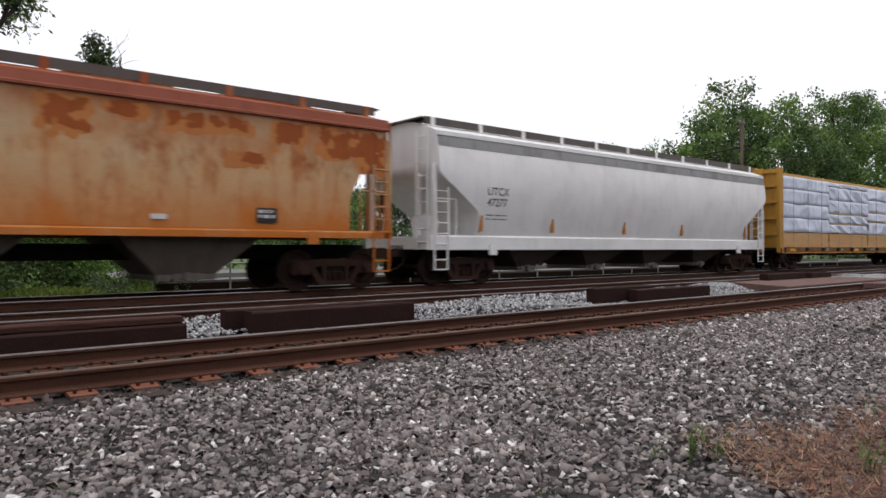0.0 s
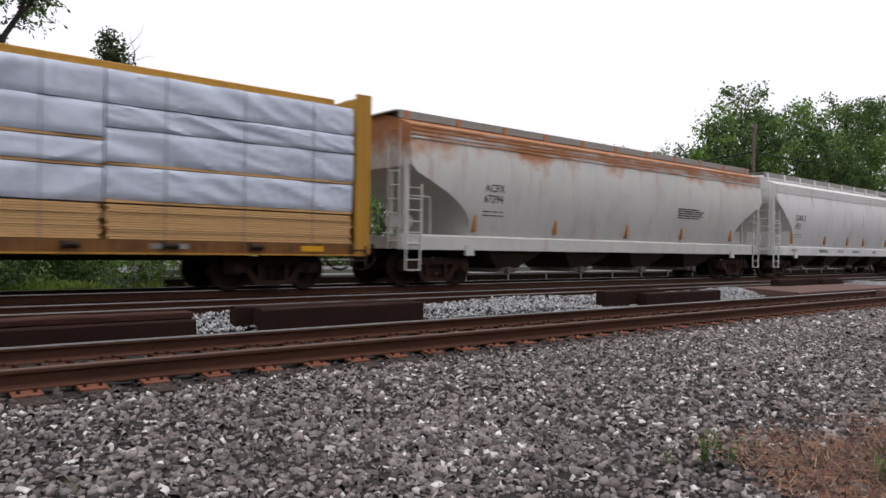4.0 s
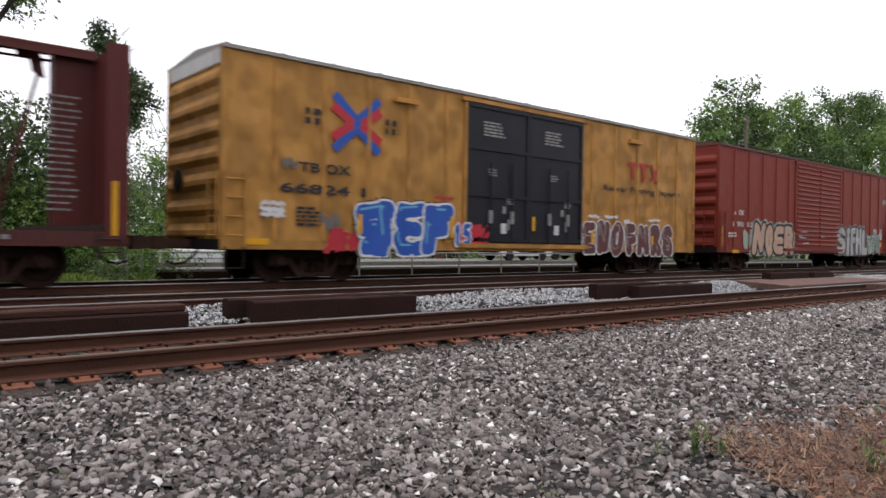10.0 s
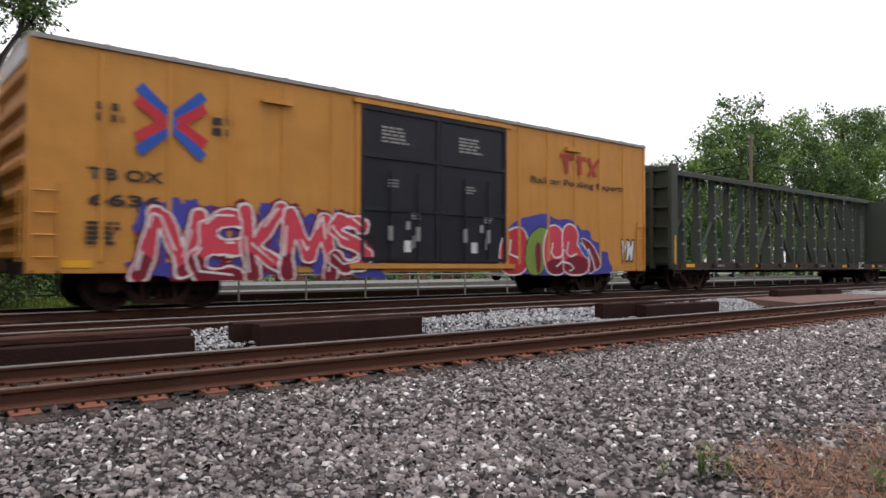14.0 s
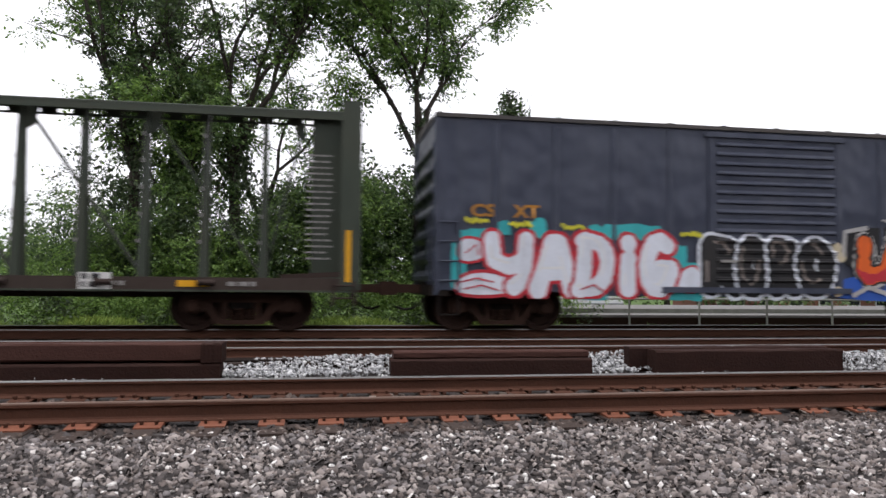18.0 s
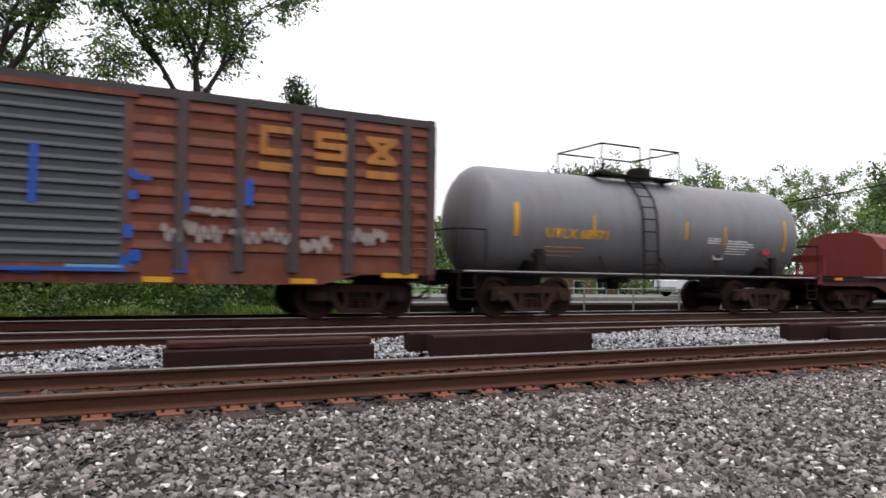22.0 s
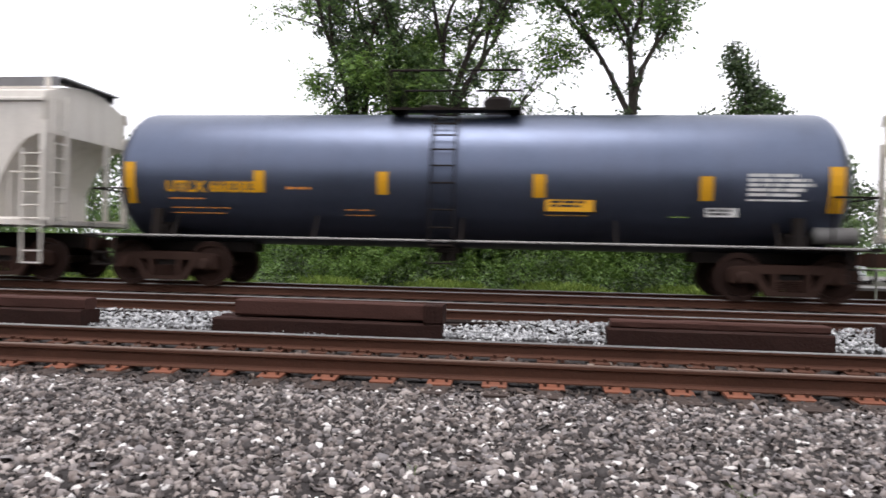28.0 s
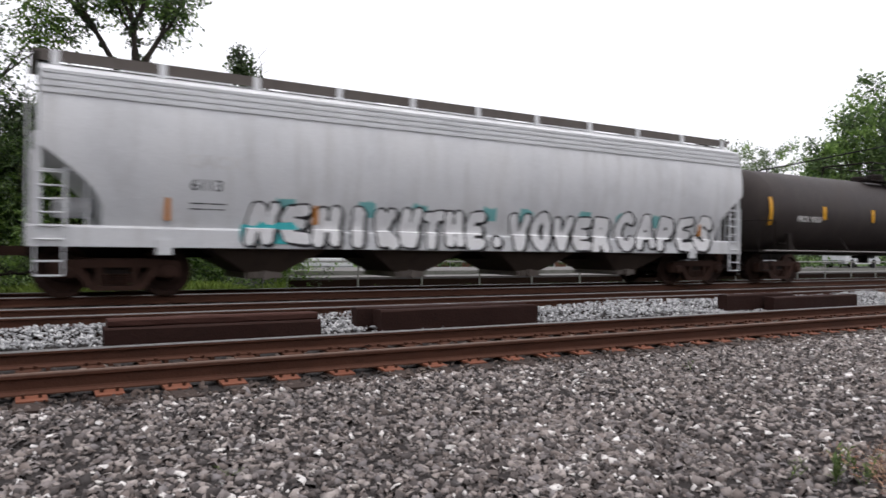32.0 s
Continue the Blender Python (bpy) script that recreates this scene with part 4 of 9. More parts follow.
# ---- tank car ----
def tank_car(s0, s1, label, paint, trucks, t0, t1, r=1.43, zc=2.3, frame_mat=None, ladder_at=0.0, dome=0.75, sill_rail=None, hoop=0.62):
    """s0, s1: ends of the stub sills; t0, t1: ends of the tank."""
    car, h = new_car("tank_car", s0, s1, label, "tank car", trucks)
    mid = (s0 + s1) / 2
    a, b = t0 - mid, t1 - mid
    fm = frame_mat or m_steel_dark
    k = 48
    prof = []
    d = 0.62
    for i in range(9):
        q = i / 8 * math.pi / 2
        prof.append((a + d - d * math.cos(q), r * math.sin(q)))
    prof += [(a + (b - a) * j / 6, r) for j in range(1, 6) if a + d < a + (b - a) * j / 6 < b - d]
    prof += [(b - d + d * math.cos(q), r * math.sin(q)) for q in [i / 8 * math.pi / 2 for i in range(8, -1, -1)]]
    rings = [[(x, max(rad, 0.002) * math.cos(2 * math.pi * i / k), zc + max(rad, 0.002) * math.sin(2 * math.pi * i / k)) for i in range(k)] for x, rad in prof]
    part("tank", Geo().loft(rings), paint, car, smooth=True)
    def surf(z):
        return math.sqrt(max(0.01, (r + 0.004) ** 2 - (z - zc) ** 2))
    for x in (a + (b - a) * 0.22, a + (b - a) * 0.42, a + (b - a) * 0.6, a + (b - a) * 0.8):
        part("weld_seam", Geo().loft([[(x + dx, (r + 0.006) * math.cos(2 * math.pi * i / k), zc + (r + 0.006) * math.sin(2 * math.pi * i / k)) for i in range(k)] for dx in (-0.02, 0.02)], caps=False), paint, car, smooth=True)
    for sgn, e in ((-1, -h), (1, h)):
        part("stub_sill", Geo().box(e, e - sgn * 3.2, -0.33, 0.33, 0.72, 1.08), fm, car)
        part("end_platform", Geo().box(e, e - sgn * 1.2, -1.45, 1.45, 1.0, 1.06), fm, car)
        xb = e - sgn * (trucks[0] if sgn < 0 else trucks[1])
        part("saddle", Geo().prism([(-1.35, 1.0), (1.35, 1.0), (1.35, 1.25), (0.9, 1.35), (-0.9, 1.35), (-1.35, 1.25)], "x", xb - 0.18, xb + 0.18), fm, car)
        part("saddle_post", Geo().prism([(-1.46, 1.02), (-1.36, 1.02), (-1.30, 1.6), (-1.42, 1.6)], "x", xb - 0.1, xb + 0.1), fm, car)
        g = Geo()
        g.tube((e - sgn * 0.1, -1.42, 1.05), (e - sgn * 0.1, -1.42, 2.0), 0.02, k=6).tube((e - sgn * 0.1, -1.42, 2.0), (e - sgn * 0.1, 1.42, 2.0), 0.02, k=6).tube((e - sgn * 0.1, 1.42, 2.0), (e - sgn * 0.1, 1.42, 1.05), 0.02, k=6)
        g.tube((e - sgn * 0.1, -1.42, 2.0), (e - sgn * 0.9, -1.42, 2.0), 0.02, k=6).tube((e - sgn * 0.9, -1.42, 2.0), (e - sgn * 0.9, -1.42, 1.05), 0.02, k=6)
        part("hand_rail", g, fm, car)
        g = Geo()
        xs = e - sgn * 0.2
        for u in (0, -sgn * 0.42):
            g.beam((xs + u, -1.44, 1.0), (xs + u, -1.44, 0.42), 0.045, 0.03)
        g.box(xs, xs - sgn * 0.42, -1.47, -1.4, 0.4, 0.43).box(xs, xs - sgn * 0.42, -1.47, -1.4, 0.65, 0.68)
        part("step", g, fm, car)
    part("side_rail", Geo().tube((-h + 0.3, -1.46, 1.04), (h - 0.3, -1.46, 1.04), 0.025, k=6), sill_rail or m_galv, car, smooth=True)
    part("side_rail", Geo().tube((-h + 0.3, 1.46, 1.04), (h - 0.3, 1.46, 1.04), 0.025, k=6), sill_rail or m_galv, car, smooth=True)
    for i in range(5):
        x = a + 1.6 + (b - a - 3.2) * i / 4
        part("rail_bracket", Geo().beam((x, -1.46, 1.04), (x, -surf(1.5), 1.5), 0.05, 0.02), fm, car)
    x = ladder_at
    stile = None
    for u in (-0.24, 0.24):
        pts = [(x + u, -1.5, 0.55), (x + u, -1.5, 1.6)] + [(x + u, -(r + 0.1) * math.cos(q), zc + (r + 0.1) * math.sin(q)) for q in (-0.1, 0.2, 0.5, 0.8, 1.05)]
        g = Geo()
        for p, q in zip(pts, pts[1:]):
            g.beam(p, q, 0.05, 0.03, (1, 0, 0))
        stile = part("ladder" if stile is None else "stile", g, fm, stile or car)
    stile = stile.parent
    steps = [(1.5, z) for z in (0.6, 0.95, 1.3, 1.65)] + [((r + 0.1) * math.cos(q), zc + (r + 0.1) * math.sin(q)) for q in (-0.1, 0.12, 0.34, 0.56, 0.78, 1.0)]
    for yy, z in steps:
        part("rung", Geo().tube((x - 0.24, -yy, z), (x + 0.24, -yy, z), 0.018, k=6), fm, stile)
    zt = zc + r
    part("top_platform", Geo().box(x - 1.2, x + 1.5, -0.95, -0.55, zt - 0.05, zt).box(x - 1.2, x + 1.5, 0.55, 0.95, zt - 0.05, zt).box(x - 1.2, x - 0.9, -0.95, 0.95, zt - 0.05, zt).box(x + 1.2, x + 1.5, -0.95, 0.95, zt - 0.05, zt), fm, car)
    for q in (-0.95, 0.95):                              # two bent hoops on each side of the platform
        for a0, b0 in ((-1.2, 0.1), (0.45, 1.5)):
            g = Geo().tube((x + a0, q, zt - 0.05), (x + a0, q, zt + hoop), 0.025, k=6).tube((x + b0, q, zt - 0.05), (x + b0, q, zt + hoop), 0.025, k=6)
            part("safety_railing", g.tube((x + a0, q, zt + hoop), (x + b0, q, zt + hoop), 0.025, k=6), fm, car)
    for u in (-1.2, 1.5):
        part("safety_railing", Geo().tube((x + u, -0.95, zt + hoop), (x + u, 0.95, zt + hoop), 0.025, k=6), fm, car)
    part("dome", Geo().wheel((0, 0, 0), [(-0.02, 0.3), (0.0, 0.33), (0.34, 0.33), (0.4, 0.28), (0.42, 0.02)], 20).moved(pose(x + dome, 0, zt - 0.04, 90)), fm, car, smooth=True)
    part("manway", Geo().wheel((0, 0, 0), [(-0.02, 0.26), (0.2, 0.26), (0.24, 0.22), (0.25, 0.02)], 18).moved(pose(x - (0.4 if dome > 0 else -0.5), 0, zt - 0.04, 90)), fm, car, smooth=True)
    part("bottom_outlet", Geo().tube((x, 0, zc - r - 0.28), (x, 0, zc - r + 0.1), 0.2).box(x - 0.3, x + 0.3, -0.3, 0.3, zc - r - 0.1, zc - r + 0.02), fm, car)
    part("brake_wheel", Geo().wheel((0, 0, 0), [(-0.03, 0.24), (0.0, 0.28), (0.03, 0.24)], 16).moved(pose(-h - 0.06, 0.5, 1.75, 0, 0, 90)), fm, car)
    return car, h, surf


# ---- centre-beam flat car ----
def grimy_sill(paint):
    """The deck edge, browner and dirtier than the posts."""
    red = "red" in paint.name
    if "yellow" in paint.name:
        return surface("grimy_sill_yellow", (0.22, 0.1, 0.03), dirt=(0.05, 0.024, 0.016), amount=0.85, streak=0.6, rough=0.75, size=3)
    return surface("grimy_sill_red" if red else "grimy_sill_green", (0.085, 0.028, 0.024) if red else (0.05, 0.036, 0.029), dirt=(0.028, 0.019, 0.016), amount=0.7, streak=0.5, rough=0.75, size=3)


def centerbeam(s0, s1, label, paint, trucks, dark, posts=16, panel=0.72):
    car, h = new_car("centerbeam_flat_car", s0, s1, label, "flat car", trucks)
    zd, zt = 1.0, 4.56
    part("deck", Geo().prism([(-1.5, zd), (1.5, zd), (1.5, zd - 0.06), (0.4, zd - 0.12), (-0.4, zd - 0.12), (-1.5, zd - 0.06)], "x", -h + 0.1, h - 0.1), dark, car)
    for q in (-1, 1):
        part("side_sill", Geo().prism([(q * 1.56, zd + 0.02), (q * 1.48, zd + 0.02), (q * 1.48, zd - 0.22), (q * 1.56, zd - 0.22)], "x", -h, h), grimy_sill(paint), car)
        part("sill_flange", Geo().box(-h, h, q * 1.44, q * 1.6, zd - 0.25, zd - 0.215), paint, car)
    part("centre_sill", Geo().prism([(-0.35, zd - 0.1), (0.35, zd - 0.1), (0.35, 0.62), (-0.35, 0.62)], "x", -h + 2.6, h - 2.6), dark, car)
    part("draft_sill", Geo().box(-h, h, -0.3, 0.3, 0.75, zd - 0.1), dark, car)
    for i in range(12):
        x = -h + 1.0 + (2 * h - 2.0) * i / 11
        part("crossbearer", Geo().prism([(-1.5, zd - 0.06), (1.5, zd - 0.06), (1.5, zd - 0.14), (0.35, zd - 0.32), (-0.35, zd - 0.32), (-1.5, zd - 0.14)], "x", x - 0.05, x + 0.05), dark, car)
        if 0 < i < 11:
            for q in (-1, 1):
                part("winch", Geo().tube((x - 0.14, q * 1.6, zd - 0.08), (x + 0.14, q * 1.6, zd - 0.08), 0.055).box(x - 0.16, x - 0.13, q * 1.55, q * 1.68, zd - 0.16, zd), dark, car)
    # bulkheads
    for sgn in (-1, 1):
        bk = part("bulkhead", Geo().box(sgn * (h - 0.18), sgn * (h - 0.1), -1.5, 1.5, zd, 4.43), paint, car)
        for y in (-1.52, -0.75, 0.0, 0.75, 1.52):
            part("bulkhead_post", Geo().box(sgn * (h - 0.12), sgn * (h + 0.06), y - 0.07, y + 0.07, zd - 0.2, 4.47), paint, bk)
        for z in (1.6, 2.3, 3.0, 3.7, 4.3):
            part("bulkhead_rail", Geo().box(sgn * (h - 0.1), sgn * (h + 0.02), -1.5, 1.5, z - 0.06, z + 0.06), paint, bk)
        part("bulkhead_edge", Geo().box(sgn * (h - 0.32), sgn * (h + 0.02), -1.58, -1.5, zd - 0.2, 4.47), paint, bk)
        part("end_panel", Geo().prism([(sgn * (h - 0.18), zd), (sgn * (h - 0.18 - panel), zd), (sgn * (h - 0.18 - panel), zt - 0.1), (sgn * (h - 0.18), zt - 0.1)], "y", -0.2, 0.2), paint, car)
        part("end_brace", Geo().beam((sgn * (h - 0.3), -1.4, zd + 0.1), (sgn * (h - 1.5), -0.3, zd + 0.05), 0.05, 0.1), dark, car)
    # top chord: two channels with cross plates, open between them
    x1 = h - 0.2
    step = (2 * h) / (posts + 2.15)
    at = [(i - (posts - 1) / 2) * step for i in range(posts)]
    n = posts * 2 + 2
    bay = 2 * x1 / n
    for q in (-1, 1):
        part("top_chord", Geo().prism([(q * 0.14, zt - 0.07), (q * 0.16, zt), (q * 0.3, zt), (q * 0.38, zt - 0.03), (q * 0.38, zt - 0.07)], "x", -x1, x1), paint, car)
        part("chord_lip", Geo().box(-x1, x1, q * 0.34, q * 0.38, zt - 0.2, zt - 0.155), paint, car)
    for i in range(n):
        u = -x1 + bay * i
        part("chord_web", Geo().box(u, u + bay - 0.3, 0.345, 0.375, zt - 0.16, zt - 0.065), paint, car)
        part("chord_plate", Geo().box(u, u + bay - 0.3, -0.15, 0.15, zt - 0.065, zt - 0.035), paint, car)
    part("chord_web", Geo().box(-x1, x1, -0.375, -0.345, zt - 0.16, zt - 0.065), paint, car)
    # tapered posts with lashing hooks
    for x in at:
        ring = lambda z, w, y: [(x - w, -y, z), (x + w, -y, z), (x + w, y, z), (x - w, y, z)]
        part("post", Geo().loft([ring(zd, 0.088, 0.21), ring(zd + 1.7, 0.064, 0.16), ring(zt - 0.06, 0.043, 0.11)]), paint, car)
        for j in range(5):
            z = 1.75 + 0.55 * j
            part("tie_hook", Geo().box(x - 0.1 + 0.012 * j, x - 0.06 + 0.012 * j, -0.22 + 0.015 * j, -0.12, z - 0.04, z + 0.04), m_galv, car)
    # diagonals cross in the middle and lean outward from there, each over two bays
    half = posts // 2
    runs = [(at[i], at[i + 2]) for i in range(half - 1, posts - 2, 2)] + [(at[i], at[i - 2]) for i in range(half, 1, -2)] + [(sgn * (h - 0.3 - panel), at[-1] if sgn > 0 else at[0]) for sgn in (-1, 1)]
    for hi, lo in runs:
        part("diagonal", Geo().beam((lo + (hi - lo) * 0.03, 0, zd + 0.12), (hi + (lo - hi) * 0.06, 0, zt - 0.24), 0.05, 0.13, (0, 1, 0)), paint, car)
        part("gusset", Geo().prism([(hi - 0.1, zt - 0.1), (hi + 0.3 * (1 if lo > hi else -1), zt - 0.1), (hi + 0.22 * (1 if lo > hi else -1), zt - 0.5), (hi, zt - 0.62)], "y", -0.03, 0.03), paint, car)
    ladder(car, -h + 0.05, 0.4, 0.5, zd - 0.02, -1.6, 2, dark, "step")
    ladder(car, h - 0.45, 0.4, 0.5, zd - 0.02, -1.6, 2, dark, "step")
    return car, h


# ---- covered coil car ----
def coil_car(s0, s1, label, paint, trucks, c0, c1):
    car, h = new_car("coil_car", s0, s1, label, "coil car", trucks)
    mid = (s0 + s1) / 2
    a, b = c0 - mid, c1 - mid
    for q in (-1, 1):
        ring = [(-h + 0.2, 1.08), (h - 0.2, 1.08), (h - 0.2, 0.82), (b + 0.3, 0.82), (b - 0.8, 0.32), (a + 0.8 + 0.4, 0.32), (a - 0.3, 0.82), (-h + 0.2, 0.82)]
        part("side_sill", Geo().prism(ring, "y", q * 1.3, q * 1.38), surface("grimy_sill_dark_red", (0.095, 0.02, 0.018), dirt=(0.045, 0.02, 0.018), amount=0.6, streak=0.5, rough=0.65), car)
        part("sill_flange", Geo().box(a - 0.6, b + 0.6, q * 1.2, q * 1.5, 1.08, 1.13), m_galv, car)
        part("lower_flange", Geo().box(a + 1.2, b - 0.8, q * 1.3, q * 1.44, 0.3, 0.34), m_steel_dark, car)
        for i in range(6):
            x = a + 1.4 + (b - a - 2.6) * i / 5
            part("sill_rib", Geo().box(x - 0.03, x + 0.03, q * 1.36, q * 1.43, 0.34, 1.08), paint, car)
    part("deck", Geo().box(-h, h, -1.4, 1.4, 0.95, 1.07), m_steel_dark, car)
    part("centre_sill", Geo().box(-h, h, -0.33, 0.33, 0.7, 0.96), m_steel_dark, car)
    sec = [(-1.42, 1.13), (-1.42, 2.0), (-1.05, 2.44), (-0.5, 2.6), (0.5, 2.6), (1.05, 2.44), (1.42, 2.0), (1.42, 1.13)]
    cover = part("cover", Geo().loft([[(x, y, z) for y, z in sec] for x in (a, b)]), paint, car, "dark red steel coil cover")
    for x in (a + 0.05, b - 0.05):
        part("cover_rim", Geo().loft([[(x + dx, y * 1.012, 1.13 + (z - 1.13) * 1.012) for y, z in sec] for dx in (-0.05, 0.05)]), paint, cover)
    g = Geo()
    n = 4
    xs = [-2.62 + 2.035 * i for i in range(n)]
    for x in xs:
        for q in (-1, 1):
            g2 = Geo().beam((x, q * 1.45, 1.13), (x, q * 1.45, 2.05), 0.09, 0.06).beam((x, q * 1.45, 2.05), (x, q * 1.05, 2.66), 0.09, 0.06).box(x - 0.09, x + 0.09, q * 1.0, q * 1.12, 2.6, 2.9)
            part("cover_post", g2, paint, cover)
    for q in (-1, 1):
        part("stacking_rail", Geo().box(xs[0], xs[-1], q * 1.0, q * 1.1, 2.66, 2.76), paint, cover)
        for x, e in ((xs[0], a + 0.15), (xs[-1], b - 0.05)):
            part("cover_brace", Geo().beam((x, q * 1.08, 2.74), (x + (e - x) * 0.45, q * 1.44, 2.05), 0.07, 0.07).beam((x + (e - x) * 0.45, q * 1.44, 2.05), (e, q * 1.46, 1.2), 0.07, 0.07), paint, cover)
    part("cover_seam", Geo().box(a, b, -1.45, -1.42, 1.98, 2.03), paint, cover)
    xm = 0.95
    g = Geo()
    for u in (-0.28, 0.28):
        for q in (-0.25, 0.25):
            g.beam((xm - 0.2 + u * 1.9, q * 2.4, 2.62), (xm - 0.2 + u, q, 3.25), 0.06, 0.06)
    g.box(xm - 0.55, xm + 0.15, -0.32, 0.32, 3.22, 3.3)
    part("lifting_bracket", g, m_steel_dark, cover)
    # end platforms with brake gear
    for sgn in (-1, 1):
        part("end_sill", Geo().box(sgn * (h - 0.16), sgn * (h + 0.02), -1.45, 1.45, 0.85, 1.15), paint, car)
        g = Geo()
        for y in (-1.4, -0.5, 0.5, 1.4):
            g.beam((sgn * (h - 0.3), y, 1.1), (sgn * (h - 0.3), y, 1.75), 0.08, 0.08)
        g.box(sgn * (h - 0.34), sgn * (h - 0.26), -1.4, 1.4, 1.55, 1.75)
        part("end_rack", g, paint, car)
    part("brake_platform", Geo().box(b + 0.2, b + 1.5, -1.45, 1.45, 1.2, 1.26), m_galv, car)
    part("brake_reservoir", Geo().wheel((0, 0, 0), [(-0.45, 0.08), (-0.4, 0.2), (0.4, 0.2), (0.45, 0.08)], 14).moved(pose(b + 0.85, -0.9, 1.5, 0, 0, 90)), paint, car)
    g = Geo()
    for x, z in ((b + 0.1, 1.9), (h - 0.75, 1.75)):
        g.tube((x, -1.4, 1.1), (x, -1.4, z), 0.02, k=6).tube((x, 0.9, 1.1), (x, 0.9, z), 0.02, k=6)
    g.tube((b + 0.1, -1.4, 1.9), (h - 0.75, -1.4, 1.75), 0.02, k=6).tube((b + 0.1, 0.9, 1.9), (h - 0.75, 0.9, 1.75), 0.02, k=6)
    part("hand_rail", g, m_steel_dark, car)
    part("brake_stand", Geo().box(h - 0.55, h - 0.2, -1.2, -0.9, 1.1, 2.1), paint, car)
    return car, h


# ---- ground ----
# bed under the stones; the shade in their gaps is put into its colour
m_soil = surface("ballast_bed", (0.03, 0.026, 0.025), dirt=(0.018, 0.015, 0.013), amount=0.5, streak=0.0, rough=0.95, bump=0.8, grain=45, seeded=False)
m_grass_ground = surface("grass_soil", (0.07, 0.13, 0.025), dirt=(0.05, 0.05, 0.02), amount=0.6, streak=0.0, rough=0.95, bump=0.6, seeded=False)
m_concrete = surface("concrete", (0.17, 0.165, 0.16), dirt=(0.1, 0.095, 0.09), amount=0.4, streak=0.2, rough=0.85)
m_stone = island_mat("crushed_stone", [(0.0, (0.032, 0.027, 0.026)), (0.22, (0.085, 0.072, 0.068)), (0.45, (0.18, 0.147, 0.132)), (0.6, (0.185, 0.17, 0.17)), (0.8, (0.28, 0.24, 0.22)), (0.94, (0.38, 0.34, 0.315)), (0.96, (0.66, 0.63, 0.6)), (1.0, (0.82, 0.8, 0.78))], bump=0.4, grain=40, spread=0.6)
m_stone_brown = island_mat("grimy_stone", [(0.0, (0.018, 0.012, 0.01)), (0.5, (0.05, 0.034, 0.028)), (0.9, (0.1, 0.07, 0.056)), (1.0, (0.3, 0.25, 0.21))], bump=0.4, grain=40)
m_stone_light = island_mat("pale_stone", [(0.0, (0.16, 0.165, 0.17)), (0.35, (0.32, 0.325, 0.33)), (0.75, (0.48, 0.485, 0.49)), (1.0, (0.68, 0.68, 0.68))], bump=0.3, grain=40, spread=0.6)


def ground_z(x, y):
    """Height of the ground: a shoulder of ballast that falls to the camera, level among the tracks."""
    if y < 6.0:
        return -0.22 - 0.055 * max(0.0, 5.6 - y)
    if y < 18.5:
        return -0.22 + 0.03 * min(1, max(0, (y - 8) / 4)) + (0.06 if y > 13.6 else 0)
    return -0.22 - 0.04 * min(4.0, y - 18.5)


def build_ground():
    xs = [-900, -300, -120] + [-60 + 2.0 * i for i in range(81)] + [140, 300, 900]
    ys = [-300, -60, -15, -4, 0, 2, 3, 4, 5, 5.6, 6.2, 8, 10, 12, 13.5, 13.8, 16, 18.3, 18.7, 20, 22.5, 26, 32, 50, 100, 300, 900]
    v = [(x, y, ground_z(x, y)) for y in ys for x in xs]
    k = len(xs)
    g = Geo().add(v, [(j * k + i, j * k + i + 1, (j + 1) * k + i + 1, (j + 1) * k + i) for j in range(len(ys) - 1) for i in range(k - 1)])
    ob = new("ground", mesh_of("ground", g, m_soil, fix=False))
    for m in (m_grass_ground,):
        ob.data.materials.append(m)
    for p in ob.data.polygons:
        if p.center.y > 18.6:
            p.material_index = 1
    return tagged(ob, "grey ballast and grassy verge beside the railway", "ground", kind="structure")


build_ground()


def stones(name, n, box, mat, lo, hi, label, zfun, sink=0.35, parent=None):
    """Crushed rock: chipped lumps, each with its own turn and size."""
    base = np.array([(x, y, z) for z in (-1, 1) for y in (-1, 1) for x in (-1, 1)], float)
    quads = np.array([(4, 5, 7, 6), (0, 1, 5, 4), (2, 6, 7, 3), (0, 4, 6, 2), (1, 3, 7, 5)])
    x0, x1, y0, y1 = box
    pos = np.stack([rng.uniform(x0, x1, n), rng.uniform(y0, y1, n)], 1)
    size = rng.uniform(lo, hi, n) * rng.choice([0.75, 1.0, 1.0, 1.35], n)
    v = np.repeat(base[None], n, 0) * rng.uniform(0.45, 1.0, (n, 8, 3))
    v *= rng.uniform(0.5, 1.25, (n, 1, 3)) * np.array([1.1, 1.0, 0.52]) * size[:, None, None] / 2
    ang = rng.normal(0, 1, (n, 4)) * np.array([1.0, 0.4, 0.4, 1.0])
    q = ang / np.linalg.norm(ang, axis=1, keepdims=True)
    w, a, b, c = q.T
    rot = np.stack([1 - 2 * (b * b + c * c), 2 * (a * b - w * c), 2 * (a * c + w * b), 2 * (a * b + w * c), 1 - 2 * (a * a + c * c), 2 * (b * c - w * a),
                    2 * (a * c - w * b), 2 * (b * c + w * a), 1 - 2 * (a * a + b * b)], 1).reshape(n, 3, 3)
    v = np.einsum("nij,nkj->nki", rot, v)
    z = np.array([zfun(p[0], p[1]) for p in pos])
    v += np.concatenate([pos, (z + size * (0.5 - sink) * rng.uniform(0.2, 1.0, n))[:, None]], 1)[:, None]
    faces = (quads[None] + 8 * np.arange(n)[:, None, None]).reshape(-1, 4)
    ob = bulk(name, v.reshape(-1, 3), faces, mat, parent)
    return tagged(ob, label, "gravel", kind="stuff")


